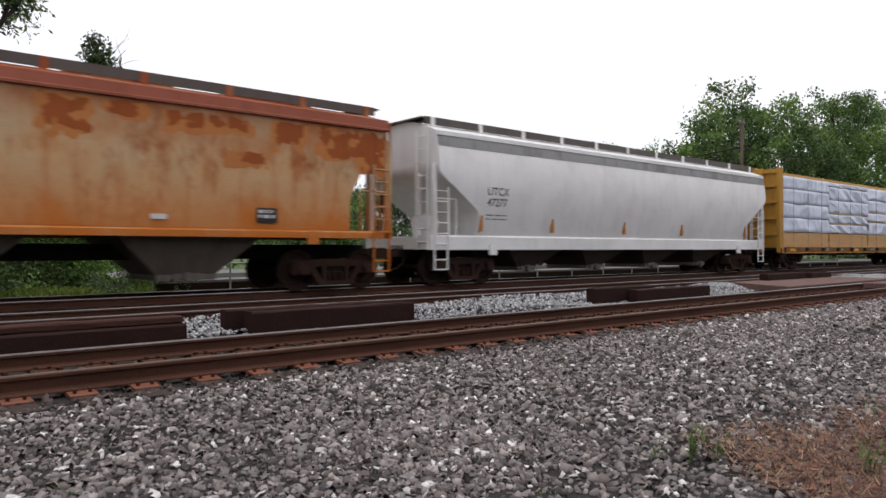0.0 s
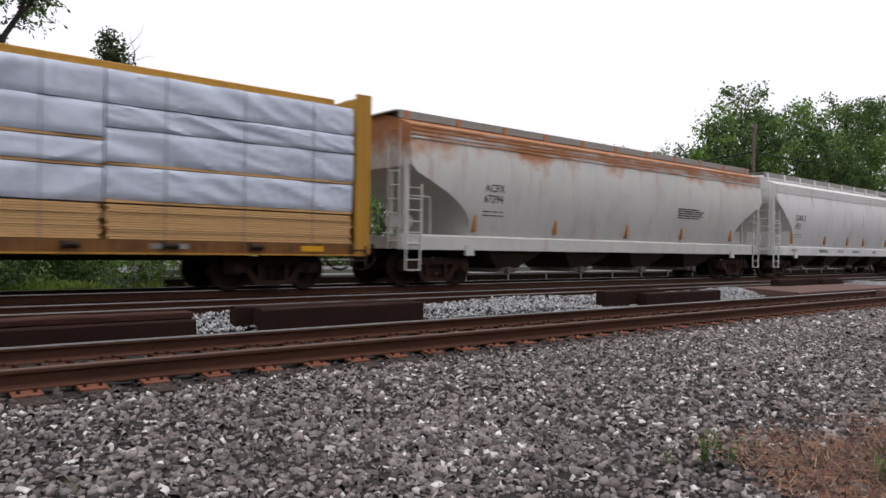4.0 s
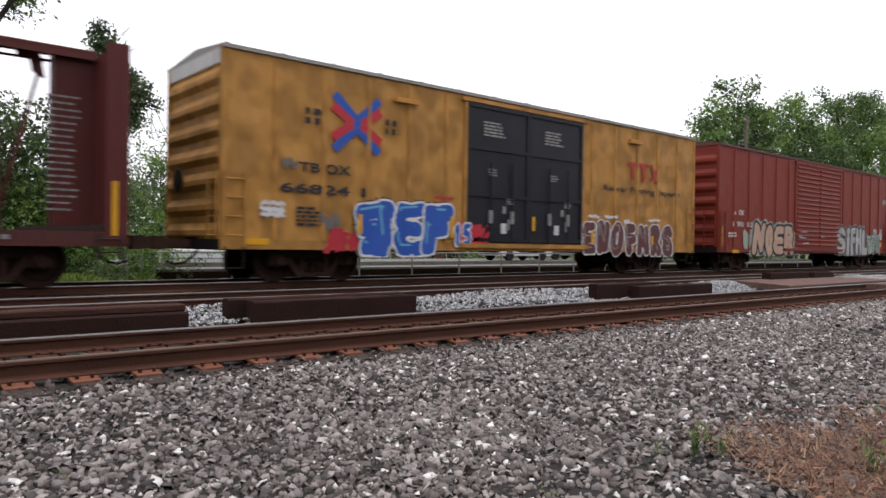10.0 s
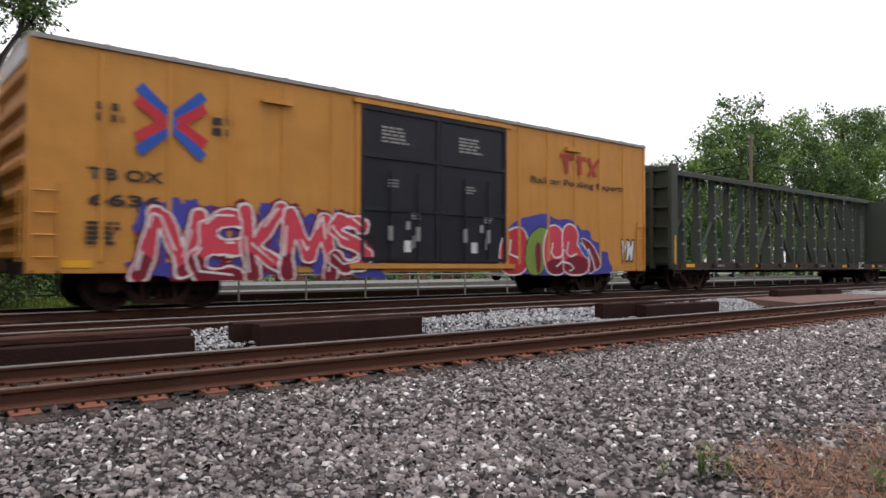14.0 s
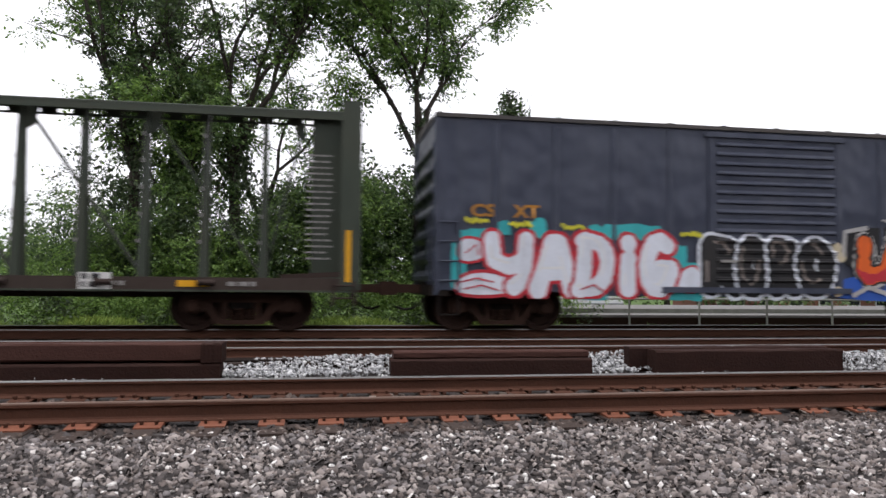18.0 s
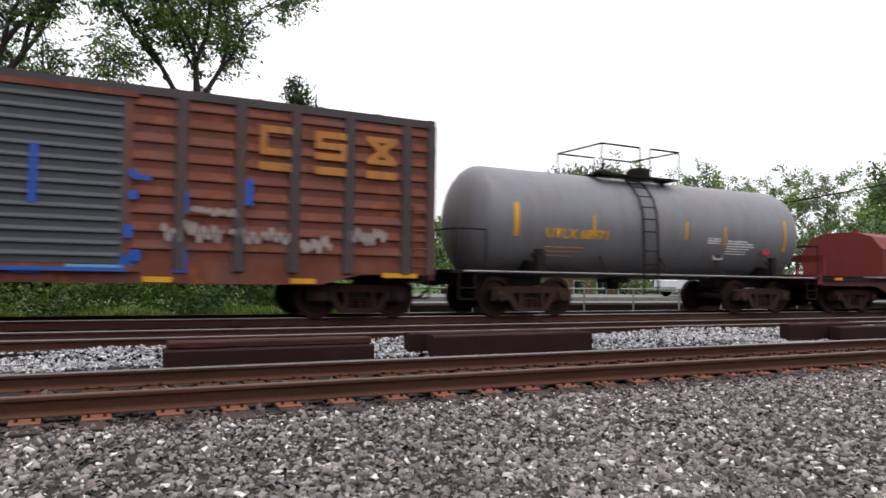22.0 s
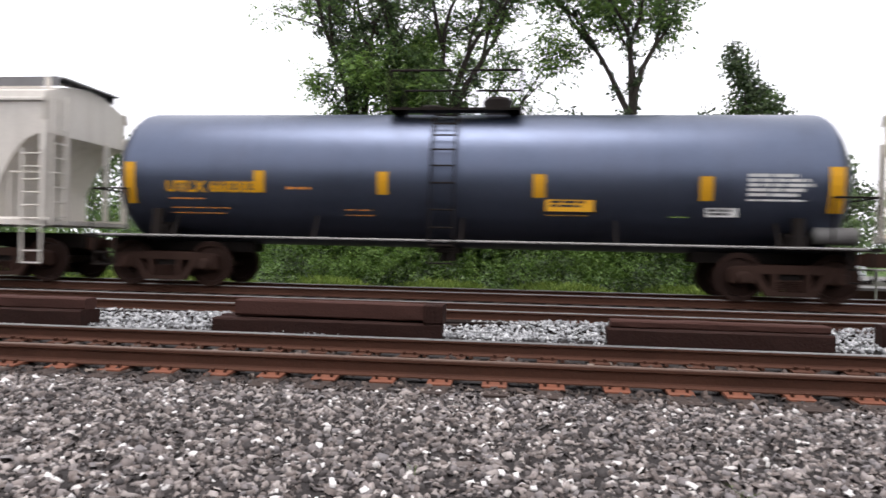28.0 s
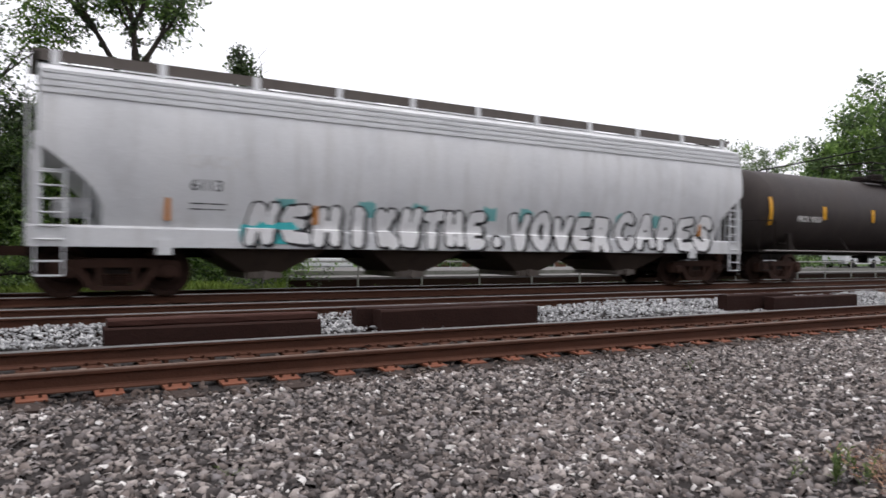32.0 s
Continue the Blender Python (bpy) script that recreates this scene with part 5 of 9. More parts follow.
grit = "grey crushed-stone ballast beside the track"
stones("foreground_ballast", 13000, (-6.5, 4.2, 2.9, 4.4), m_stone, 0.03, 0.06, grit, ground_z)
stones("corner_ballast", 19000, (2.6, 12.0, 0.9, 4.4), m_stone, 0.03, 0.062, grit, ground_z)
stones("shoulder_ballast", 45000, (-13.0, 22.0, 4.35, 6.22), m_stone, 0.03, 0.058, grit, ground_z)
stones("far_shoulder_ballast", 12000, (11.8, 46.0, 1.0, 6.35), m_stone, 0.055, 0.1, grit, ground_z)
stones("pale_ballast", 46000, (-14.0, 34.0, 8.7, 11.0), m_stone_light, 0.028, 0.05, "pale grey fresh ballast between the tracks", lambda x, y: -0.15 + 0.03 * math.sin(x * 1.3) + 0.02 * math.sin(y * 3 + x) - 0.5 * max(0.0, 9.64 - y) + (0.05 if x < 3.0 else 0.11) * max(0.0, y - 9.7))
stones("near_ballast", 5000, (-8.0, 2.7, -3.0, 3.0), m_stone, 0.045, 0.09, grit, ground_z)
stones("crib_ballast", 7000, (-14.0, 30.0, 6.75, 8.0), m_stone_brown, 0.045, 0.08, "dirty ballast between the rails", lambda x, y: -0.215)
stones("edge_ballast", 3200, (-13.0, 26.0, 6.1, 6.5), m_stone_brown, 0.035, 0.065, "rusty brown ballast against the rail", lambda x, y: -0.21)
stones("far_ballast", 5000, (-25.0, 55.0, 16.3, 18.7), m_stone, 0.05, 0.085, "grey ballast beyond the train", lambda x, y: -0.06 - 0.05 * max(0, y - 17))


def dry_patch():
    """A patch of dead grass and rusty leaf litter on the ballast's edge, with a few green weeds."""
    rnd = random.Random(5)
    edge = lambda x: 2.85 - 0.16 * (x - 4.8) if x > 4.8 else 2.85 - 1.5 * (4.8 - x)      # far edge of the patch
    inside = lambda x, y: 4.0 < x < 13.0 and 0.3 < y < edge(x) + 0.7 * noise.noise((x * 1.6, y * 1.6, 4.0)) + 0.3 * noise.noise((x * 6, y * 6, 1.0))
    litter = surface("leaf_litter", (0.07, 0.036, 0.028), dirt=(0.12, 0.062, 0.042), amount=0.6, streak=0.0, rough=0.95, bump=0.8, grain=60, size=4, seeded=False)
    g = Geo()
    n = 70
    far_ = [(4.1 + 8.8 * i / n, edge(4.1 + 8.8 * i / n) + 0.22 * noise.noise((i * 0.37, 2.0, 4.0)) + 0.1 * noise.noise((i * 1.3, 5.0, 4.0)) - 0.12) for i in range(n + 1)]
    rows = []
    for q, up in ((1.0, -0.04), (0.9, -0.005), (0.7, 0.015), (0.4, 0.02), (0.0, -0.03)):
        rows.append([(x + (0.5 * (1 - q) if i == 0 else 0), 0.5 + (y - 0.5) * q, ground_z(0, 0.5 + (y - 0.5) * q) + up + (0.012 * noise.noise((x * 3, q * 9, 1.0)) if 0 < q < 1 else 0)) for i, (x, y) in enumerate(far_)])
    g.loft(rows, caps=False, closed=False)
    tagged(part("soil_patch", g, litter), "reddish-brown patch of bare soil and leaf litter", "ground", kind="structure")
    for name, mat, count, lo, hi, flat in (("dead_grass", island_mat("dead_grass", [(0.0, (0.07, 0.032, 0.025)), (0.4, (0.15, 0.075, 0.05)), (0.8, (0.27, 0.16, 0.09)), (1.0, (0.4, 0.28, 0.17))], bump=0, spread=0.5), 42000, 0.04, 0.15, 0.3), ("fallen_leaves", island_mat("fallen_leaves", [(0.0, (0.07, 0.03, 0.022)), (0.5, (0.17, 0.07, 0.042)), (1.0, (0.33, 0.15, 0.08))], bump=0, spread=0.5), 9000, 0.03, 0.07, 0.15)):
        p = np.stack([4.0 + 7.0 * rng.random(count) ** 1.5, rng.uniform(0.6, 3.4, count)], 1)
        keep = np.array([inside(*q) and rnd.random() < 0.08 + (edge(q[0]) - q[1]) * 1.1 for q in p])
        p = p[keep]
        m = len(p)
        z = np.array([ground_z(0, q[1]) + 0.035 for q in p])
        d = rng.normal(0, 1, (m, 3))
        d[:, 2] = np.abs(d[:, 2]) * flat
        d /= np.linalg.norm(d, axis=1, keepdims=True)
        sd = np.cross(d, np.array([0, 0, 1.0]))
        sd /= np.linalg.norm(sd, axis=1, keepdims=True) + 1e-9
        ln = rng.uniform(lo, hi, m)[:, None]
        base = np.concatenate([p, z[:, None]], 1) + rng.normal(0, 0.008, (m, 3))
        w = (rng.uniform(0.0015, 0.005, m) if name == "dead_grass" else rng.uniform(0.01, 0.025, m))[:, None]
        v = np.stack([base - sd * w, base + sd * w, base + d * ln + sd * w * 0.3, base + d * ln - sd * w * 0.3], 1).reshape(-1, 3)
        tagged(bulk(name, v, np.arange(4 * m).reshape(m, 4), mat), "dead straw-coloured grass on bare soil" if name == "dead_grass" else "rusty fallen leaves on bare soil", "dry grass", kind="stuff")
    m_weed = island_mat("weed_leaves", [(0.0, (0.07, 0.12, 0.03)), (0.6, (0.14, 0.2, 0.06)), (1.0, (0.22, 0.27, 0.1))], bump=0, translucent=0.3)
    for x, y, hh, k in ((4.35, 2.45, 0.26, 40), (4.5, 2.38, 0.2, 30), (5.05, 1.62, 0.24, 36), (6.3, 5.2, 0.1, 14), (3.05, 2.55, 0.1, 16), (1.05, 4.15, 0.08, 12), (2.9, 2.3, 0.07, 10), (6.8, 2.2, 0.14, 20), (-0.8, 4.2, 0.06, 10), (4.15, 2.62, 0.16, 20)):
        v, f = [], []
        g = Geo()
        z0 = ground_z(0, y)
        for i in range(5 if k > 20 else 3):
            tip = Vector((x + rnd.uniform(-0.09, 0.09), y + rnd.uniform(-0.09, 0.09), z0 + hh * rnd.uniform(0.6, 1.05)))
            root = Vector((x + rnd.uniform(-0.03, 0.03), y + rnd.uniform(-0.03, 0.03), z0))
            g.tube(root, tip, 0.003, 0.0015, 4, False)
            for j in range(k // 5 + 1):
                q = root.lerp(tip, rnd.uniform(0.2, 1.0))
                d = Vector((rnd.uniform(-1, 1), rnd.uniform(-1, 1), rnd.uniform(0.2, 1.1))).normalized() * hh * 0.28
                sd = d.cross(Vector((0, 0, 1))).normalized() * hh * 0.04
                g.add([q, q + d * 0.5 + sd, q + d, q + d * 0.5 - sd], [(0, 1, 2, 3)])
        tagged(part("weed", g, m_weed), "small green weed growing out of dry gravel", "weed")


dry_patch()


# ---- tracks ----
def rail_geo(x0, x1, y, z):
    body = [(-0.075, -0.172), (0.075, -0.172), (0.075, -0.162), (0.02, -0.145), (0.009, -0.13), (0.009, -0.05), (0.036, -0.038), (0.036, -0.014), (-0.036, -0.014), (-0.036, -0.038), (-0.009, -0.05), (-0.009, -0.13), (-0.02, -0.145), (-0.075, -0.162)]
    head = [(-0.036, -0.0135), (0.036, -0.0135), (0.033, -0.003), (0.022, 0.0), (-0.022, 0.0), (-0.033, -0.003)]
    return Geo().prism([(y + a, z + b) for a, b in body], "x", x0, x1), Geo().prism([(y + a, z + b) for a, b in head], "x", x0, x1)


def track(name, label, y0, z, ties=None, shiny=True):
    tr = new(name)
    tagged(tr, label, "railway track", kind="structure")
    for y in (y0, y0 + 1.435):
        a, b = rail_geo(-260, 260, y, z)
        r = part("rail", a, m_rail, tr)
        part("rail_head", b, m_head_rust if shiny and y < 7 else m_head if shiny else m_rail, r)
    return tr


near = track("track_near", "rusty steel rails on spiked wooden ties", 6.637, 0.0)
middle = track("track_middle", "dull steel rails of an idle track", 11.22, 0.06)
far = track("track_far", "steel rails that carry the passing train", 14.70, RAIL_Z)


def dress_track():
    """Ties with their rusty plates and spikes along the near track, and plainer ones on the other two."""
    tie = mesh_of("tie", Geo().prism([(-0.115, -0.2), (0.115, -0.2), (0.115, -0.015), (0.1, 0), (-0.1, 0), (-0.115, -0.015)], "y", -1.3, 1.3), m_tie)
    plate = mesh_of("tie_plate", Geo().prism([(-0.22, 0.0), (0.2, 0.0), (0.2, 0.012), (0.09, 0.024), (-0.09, 0.024), (-0.22, 0.012)], "x", -0.11, 0.11), m_plate)
    dark_plate = mesh_of("tie_plate", Geo().prism([(-0.22, 0.0), (0.2, 0.0), (0.2, 0.012), (0.09, 0.024), (-0.09, 0.024), (-0.22, 0.012)], "x", -0.11, 0.11), m_rail)
    spike = mesh_of("spike", Geo().box(-0.012, 0.012, -0.014, 0.014, 0.0, 0.035).box(-0.018, 0.018, -0.024, 0.018, 0.03, 0.045), m_rail)
    anchor = mesh_of("rail_anchor", Geo().box(-0.02, 0.02, -0.1, 0.1, -0.015, 0.018), m_rail)
    rnd = random.Random(3)
    for i in range(112):
        x = -13.0 + i * 0.525 + rnd.uniform(-0.03, 0.03)
        shared("tie", tie, near, pose(x, 7.355 + rnd.uniform(-0.04, 0.04), -0.196, 0, 0, rnd.uniform(-1.2, 1.2)))
        for y, s in ((6.637, 1), (8.072, -1)):
            p = shared("tie_plate", plate if s > 0 else dark_plate, near, pose(x, y - 0.03 * s, -0.196))
            if x < 26:
                for dx, dy in ((-0.06, -0.125), (0.06, -0.125), (0.05, 0.13)):
                    shared("spike", spike, p, pose(dx, dy, 0.012))
        if x < 26:
            shared("rail_anchor", anchor, near, pose(x + 0.17, 8.072, -0.185))
    g = Geo()
    for i in range(260):
        x = -60 + i * 0.525
        g.box(x - 0.115, x + 0.115, 10.62, 13.25, -0.3, -0.115)
        g.box(x - 0.115, x + 0.115, 14.1, 16.75, -0.25, -0.062)
    tagged(part("far_ties", g, m_tie, None), "dark wooden ties under the farther tracks", "railway ties", kind="stuff")


dress_track()
# dark brown bed; the gloom under the train is put into its colour
m_bed_dark = surface("shaded_bed", gloss=0.1, col=(0.012, 0.008, 0.0065), dirt=(0.024, 0.016, 0.012), amount=0.5, streak=0.0, rough=0.95, bump=0.8, seeded=False)
tagged(part("track_bed", Geo().box(-120, 140, 10.75, 16.6, -0.28, -0.09), m_bed_dark), "brown ballast under the farther tracks, coloured dark for the shade there", "ground", kind="structure")


def sleeper(x0, x1, y0, y1, z0, z1, mat, label, skew=0.0, seed=0):
    """One heavy squared timber with worn arrises and slightly uneven faces."""
    rnd = random.Random(seed)
    c = 0.02
    ring = [(y0 + c, z0), (y1 - c, z0), (y1, z0 + c), (y1, z1 - c), (y1 - c, z1), (y0 + c, z1), (y0, z1 - c), (y0, z0 + c)]
    n = 9
    rings = [[(x0 + (x1 - x0) * j / n + (skew * (a - y0) if j in (0, n) else 0), a + rnd.uniform(-0.006, 0.006), b + rnd.uniform(-0.006, 0.006)) for a, b in ring] for j in range(n + 1)]
    ob = new("sleeper", mesh_of("sleeper", Geo().loft(rings), mat))
    return tagged(ob, label, "railway sleeper", "timbers laid between the tracks")


def timbers():
    top = "weathered reddish-brown squared timber lying on another"
    low = "dark creosoted squared timber lying on pale ballast"
    k = 0
    for x0, x1, two, dz in ((-9.5, -6.4, 1, 0.0), (-4.45, -1.26, 2, 0.06), (0.92, 3.72, 1, -0.06)):
        k += 1
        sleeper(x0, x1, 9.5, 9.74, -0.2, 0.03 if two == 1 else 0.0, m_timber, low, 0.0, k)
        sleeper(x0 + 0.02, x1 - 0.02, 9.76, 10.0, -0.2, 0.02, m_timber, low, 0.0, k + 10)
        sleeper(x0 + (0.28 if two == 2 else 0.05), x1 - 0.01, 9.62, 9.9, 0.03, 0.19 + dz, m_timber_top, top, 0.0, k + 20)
    sleeper(-1.5, -1.24, 9.5, 9.95, 0.0, 0.26, m_timber, low, 0.0, 31)
    sleeper(4.66, 7.62, 9.5, 9.78, -0.2, 0.13, m_timber, low, 0.0, 32)
    sleeper(4.4, 7.6, 9.8, 10.06, -0.2, 0.15, m_timber, low, 0.12, 33)
    sleeper(12.9, 15.2, 9.75, 10.05, -0.2, 0.16, m_timber, low, 0.3, 34)
    sleeper(14.0, 17.2, 9.4, 9.7, -0.2, 0.1, m_timber, low, 0.25, 35)
    plank = surface("pink_plank", (0.15, 0.09, 0.075), dirt=(0.07, 0.043, 0.036), amount=0.5, streak=0.3, rough=0.85, bump=0.4, size=2)
    for i in range(6):
        y = 8.4 + 0.4 * i
        ob = new("crossing_plank", mesh_of("crossing_plank", Geo().chamfer(19.4 + 0.25 * i, 27.5, y, y + 0.38, -0.12, 0.035, 0.015), plank))
        tagged(ob, "worn pinkish wooden crossing plank between the tracks", "crossing plank", "planks of the crossing")
    for i in range(4):
        y = 6.75 + 0.31 * i
        ob = new("crossing_plank", mesh_of("crossing_plank", Geo().chamfer(23.5, 29.5, y, y + 0.29, -0.14, 0.012, 0.015), plank))
        tagged(ob, "worn pinkish wooden crossing plank between the rails", "crossing plank", "planks of the crossing")
    sleeper(22.6, 25.4, 10.4, 10.7, -0.1, 0.24, m_timber, low, 0.1, 36)
    sleeper(25.6, 27.2, 10.3, 10.6, -0.1, 0.22, m_timber, low, 0.0, 37)


timbers()

# ---- plants ----
m_bark = surface("bark", (0.06, 0.05, 0.042), dirt=(0.03, 0.028, 0.022), amount=0.5, streak=0.4, rough=0.95, bump=0.8, size=3)
LEAF = [(0.0, (0.036, 0.075, 0.02)), (0.4, (0.075, 0.145, 0.038)), (0.75, (0.13, 0.215, 0.06)), (1.0, (0.21, 0.3, 0.1))]
LEAF_LIGHT = [(0.0, (0.08, 0.16, 0.028)), (0.5, (0.16, 0.28, 0.05)), (1.0, (0.27, 0.41, 0.09))]
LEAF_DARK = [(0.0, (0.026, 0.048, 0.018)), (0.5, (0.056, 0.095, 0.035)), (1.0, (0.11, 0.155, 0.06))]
m_leaf = island_mat("leaves", LEAF, rough=0.6, bump=0, translucent=0.4)
m_leaf_light = island_mat("light_leaves", LEAF_LIGHT, rough=0.6, bump=0, translucent=0.4)
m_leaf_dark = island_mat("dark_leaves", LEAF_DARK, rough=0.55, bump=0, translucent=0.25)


def leaf_quads(centres, size, droop=0.3):
    """Folded leaf shapes at the given places."""
    n = len(centres)
    d = rng.normal(0, 1, (n, 3))
    d[:, 2] -= droop
    d /= np.linalg.norm(d, axis=1, keepdims=True)
    s = np.cross(d, rng.normal(0, 1, (n, 3)))
    s /= np.linalg.norm(s, axis=1, keepdims=True) + 1e-9
    ln = (size * rng.uniform(0.6, 1.5, n))[:, None]
    p0, p2 = centres - d * ln / 2, centres + d * ln / 2
    mid = centres + np.cross(d, s) * ln * 0.12
    a, b = mid + s * ln * 0.3, mid - s * ln * 0.3
    return np.stack([p0, a, p2, b], 1).reshape(-1, 3), np.arange(4 * n).reshape(n, 4)


def leaflet_sprays(start, reach, leaf, k=7):
    """Compound leaves: k leaflets in two rows along a stalk that droops."""
    n = len(start)
    d = rng.normal(0, 1, (n, 3))
    d[:, 2] = d[:, 2] * 0.45 - 0.25
    d /= np.linalg.norm(d, axis=1, keepdims=True)
    s = np.cross(d, np.array([0.0, 0.0, 1.0]) + rng.normal(0, 0.25, (n, 3)))
    s /= np.linalg.norm(s, axis=1, keepdims=True) + 1e-9
    ln = reach * rng.uniform(0.6, 1.25, n)
    rows = []
    for i in range(k):
        u = (i + 1.0) / k
        side = 0.0 if i == k - 1 else (1.0 if i % 2 else -1.0)
        base = start + d * (ln * u)[:, None] + np.array([0, 0, -0.3]) * (ln * u * u)[:, None]
        w = d * (0.45 if side else 1.0) + s * side * 0.9 + rng.normal(0, 0.2, (n, 3)) + np.array([0, 0, -0.3])
        w /= np.linalg.norm(w, axis=1, keepdims=True)
        q = np.cross(w, s + rng.normal(0, 0.5, (n, 3)) if not side else np.array([0, 0, 1.0]) + rng.normal(0, 0.6, (n, 3)))
        q /= np.linalg.norm(q, axis=1, keepdims=True) + 1e-9
        sz = (leaf * rng.uniform(0.7, 1.3, n))[:, None]
        rows.append(np.stack([base, base + w * sz * 0.5 + q * sz * 0.22, base + w * sz, base + w * sz * 0.5 - q * sz * 0.22], 1))
    v = np.concatenate(rows, 0).reshape(-1, 3)
    return v, np.arange(len(v)).reshape(-1, 4)


def along(segs, per_metre, jitter):
    """Places strewn along branches, from (start, end) pairs."""
    a, b = np.array([p for p, q in segs]), np.array([q for p, q in segs])
    ln = np.linalg.norm(b - a, axis=1)
    n = np.maximum(1, (ln * per_metre * rng.uniform(0.4, 1.5, len(ln))).astype(int))
    i = np.repeat(np.arange(len(ln)), n)
    u = rng.random(len(i))[:, None]
    return a[i] * (1 - u) + b[i] * u + rng.normal(0, jitter, (len(i), 3))


def clumps(points, radii, per, flat=0.8):
    """Leaf places gathered round points, denser at the rim."""
    out = []
    for p, r in zip(points, radii):
        k = max(4, int(per * r * r))
        u = rng.normal(0, 1, (k, 3))
        u /= np.linalg.norm(u, axis=1, keepdims=True)
        u *= (rng.uniform(0.1, 1.0, k) ** 0.6)[:, None] * r
        u[:, 2] *= flat
        out.append(np.asarray(p) + u)
    return np.concatenate(out)


def tree(x, y, z0, height, spread, seed, mats, leaf=0.15, dens=9.0, trunk=0.16, lean=(0, 0), start=0.3, limbs=16, label="", ivy=0.0, ivy_r=0.7, name="tree", shape="round", compound=True, bare=0.12, rise=0.55, extra=(), jitter=0.06):
    """Tapered trunk that bends, limbs that fork twice, and leaves strewn along the twigs."""
    rnd = random.Random(seed)
    g = Geo()
    k = 9
    pts, wob = [], Vector((0, 0, 0))
    for i in range(k + 1):
        u = i / k
        wob += Vector((rnd.uniform(-0.16, 0.16), rnd.uniform(-0.12, 0.12), 0)) * (height / 12)
        pts.append(Vector((x + lean[0] * u * u, y + lean[1] * u, z0 + height * 0.92 * u)) + wob * (1 if i else 0))
    for i in range(k):
        g.tube(pts[i], pts[i + 1], trunk * (1 - 0.88 * i / k), trunk * (1 - 0.88 * (i + 1) / k), 7, False)
    groups = ([], [])
    u3 = lambda lo, hi: Vector((rnd.uniform(-1, 1), rnd.uniform(-1, 1), rnd.uniform(lo, hi))).normalized()

    def limb(p, d, reach, r, full=True):
        segs = groups[0 if rnd.random() < 0.62 else 1]
        line, q, dd = [p], p, d.copy()
        for i in range(4):                          # the limb bends as it goes
            dd = (dd + u3(-0.5, 0.4) * 0.32).normalized()
            q = q + dd * reach / 4
            line.append(q)
            g.tube(line[i], q, r * (1 - 0.22 * i), r * (1 - 0.22 * (i + 1)), 5, False)
        for j in range(8):
            i = min(3, int(rnd.uniform(0.7, 4)))
            f = line[i].lerp(line[i + 1], rnd.random())
            w = (dd * 0.5 + u3(-0.7, 0.8)).normalized() * reach * rnd.uniform(0.2, 0.42)
            g.tube(f, f + w, r * 0.32, r * 0.12, 4, False)
            if rnd.random() < bare:
                continue
            segs.append((f + w * 0.35, f + w))
            for _ in range(3):
                s = f + w * rnd.uniform(0.3, 1.0)
                e = s + (w.normalized() * 0.5 + u3(-0.7, 0.6)).normalized() * reach * rnd.uniform(0.1, 0.22)
                segs.append((s, e))
        segs.append((line[3], line[4]))

    az = rnd.uniform(0, 6)
    for j in range(limbs):
        u = start + (0.98 - start) * ((j + rnd.random()) / limbs) ** 0.9
        i = min(k - 1, int(u * k))
        p = pts[i].lerp(pts[i + 1], u * k - i)
        az += rnd.uniform(1.4, 3.0)
        w = (u - start) / (1 - start)
        wide = {"round": 0.55 + 0.6 * math.sin(math.pi * min(1, 0.15 + 0.85 * w)), "column": 0.9 - 0.3 * w, "airy": 0.6 + 0.5 * w}[shape]
        limb(p, Vector((math.cos(az), math.sin(az), rnd.uniform(0.0, 1.0) * rise + rise * 0.35)).normalized(), spread * wide * rnd.uniform(0.45, 1.25), trunk * 0.42 * (1 - 0.65 * u))
    for px, py, pz, dx, dy, dz, reach in extra:
        limb(Vector((px, py, pz)), Vector((dx, dy, dz)).normalized(), reach, trunk * 0.32)
    t = new(name)
    tagged(t, label, "tree")
    part("trunk", g, m_bark, t, smooth=True)
    for kind, segs, mat in (("crown", groups[0], mats[0]), ("sunlit_leaves", groups[1], mats[1])):
        if segs:
            c = along(segs, dens, jitter)
            v, f = leaflet_sprays(c, leaf * 2.6, leaf) if compound else leaf_quads(c, leaf)
            bulk(kind, v, f, mat, t)
    if ivy:
        tips, rad = [], []
        for i in range(int(46 * ivy)):
            u = rnd.uniform(0.02, ivy) ** 0.9
            j = min(k - 1, int(u * k))
            p = pts[j].lerp(pts[j + 1], u * k - j)
            w = ivy_r * (1.15 - 0.6 * u)
            tips.append(p + Vector((rnd.uniform(-w, w), rnd.uniform(-w, w), 0)))
            rad.append(rnd.uniform(0.3, 0.7) * ivy_r)
        v, f = leaf_quads(clumps(tips, rad, 420), 0.13)
        bulk("ivy", v, f, m_leaf_dark, t)
    return t


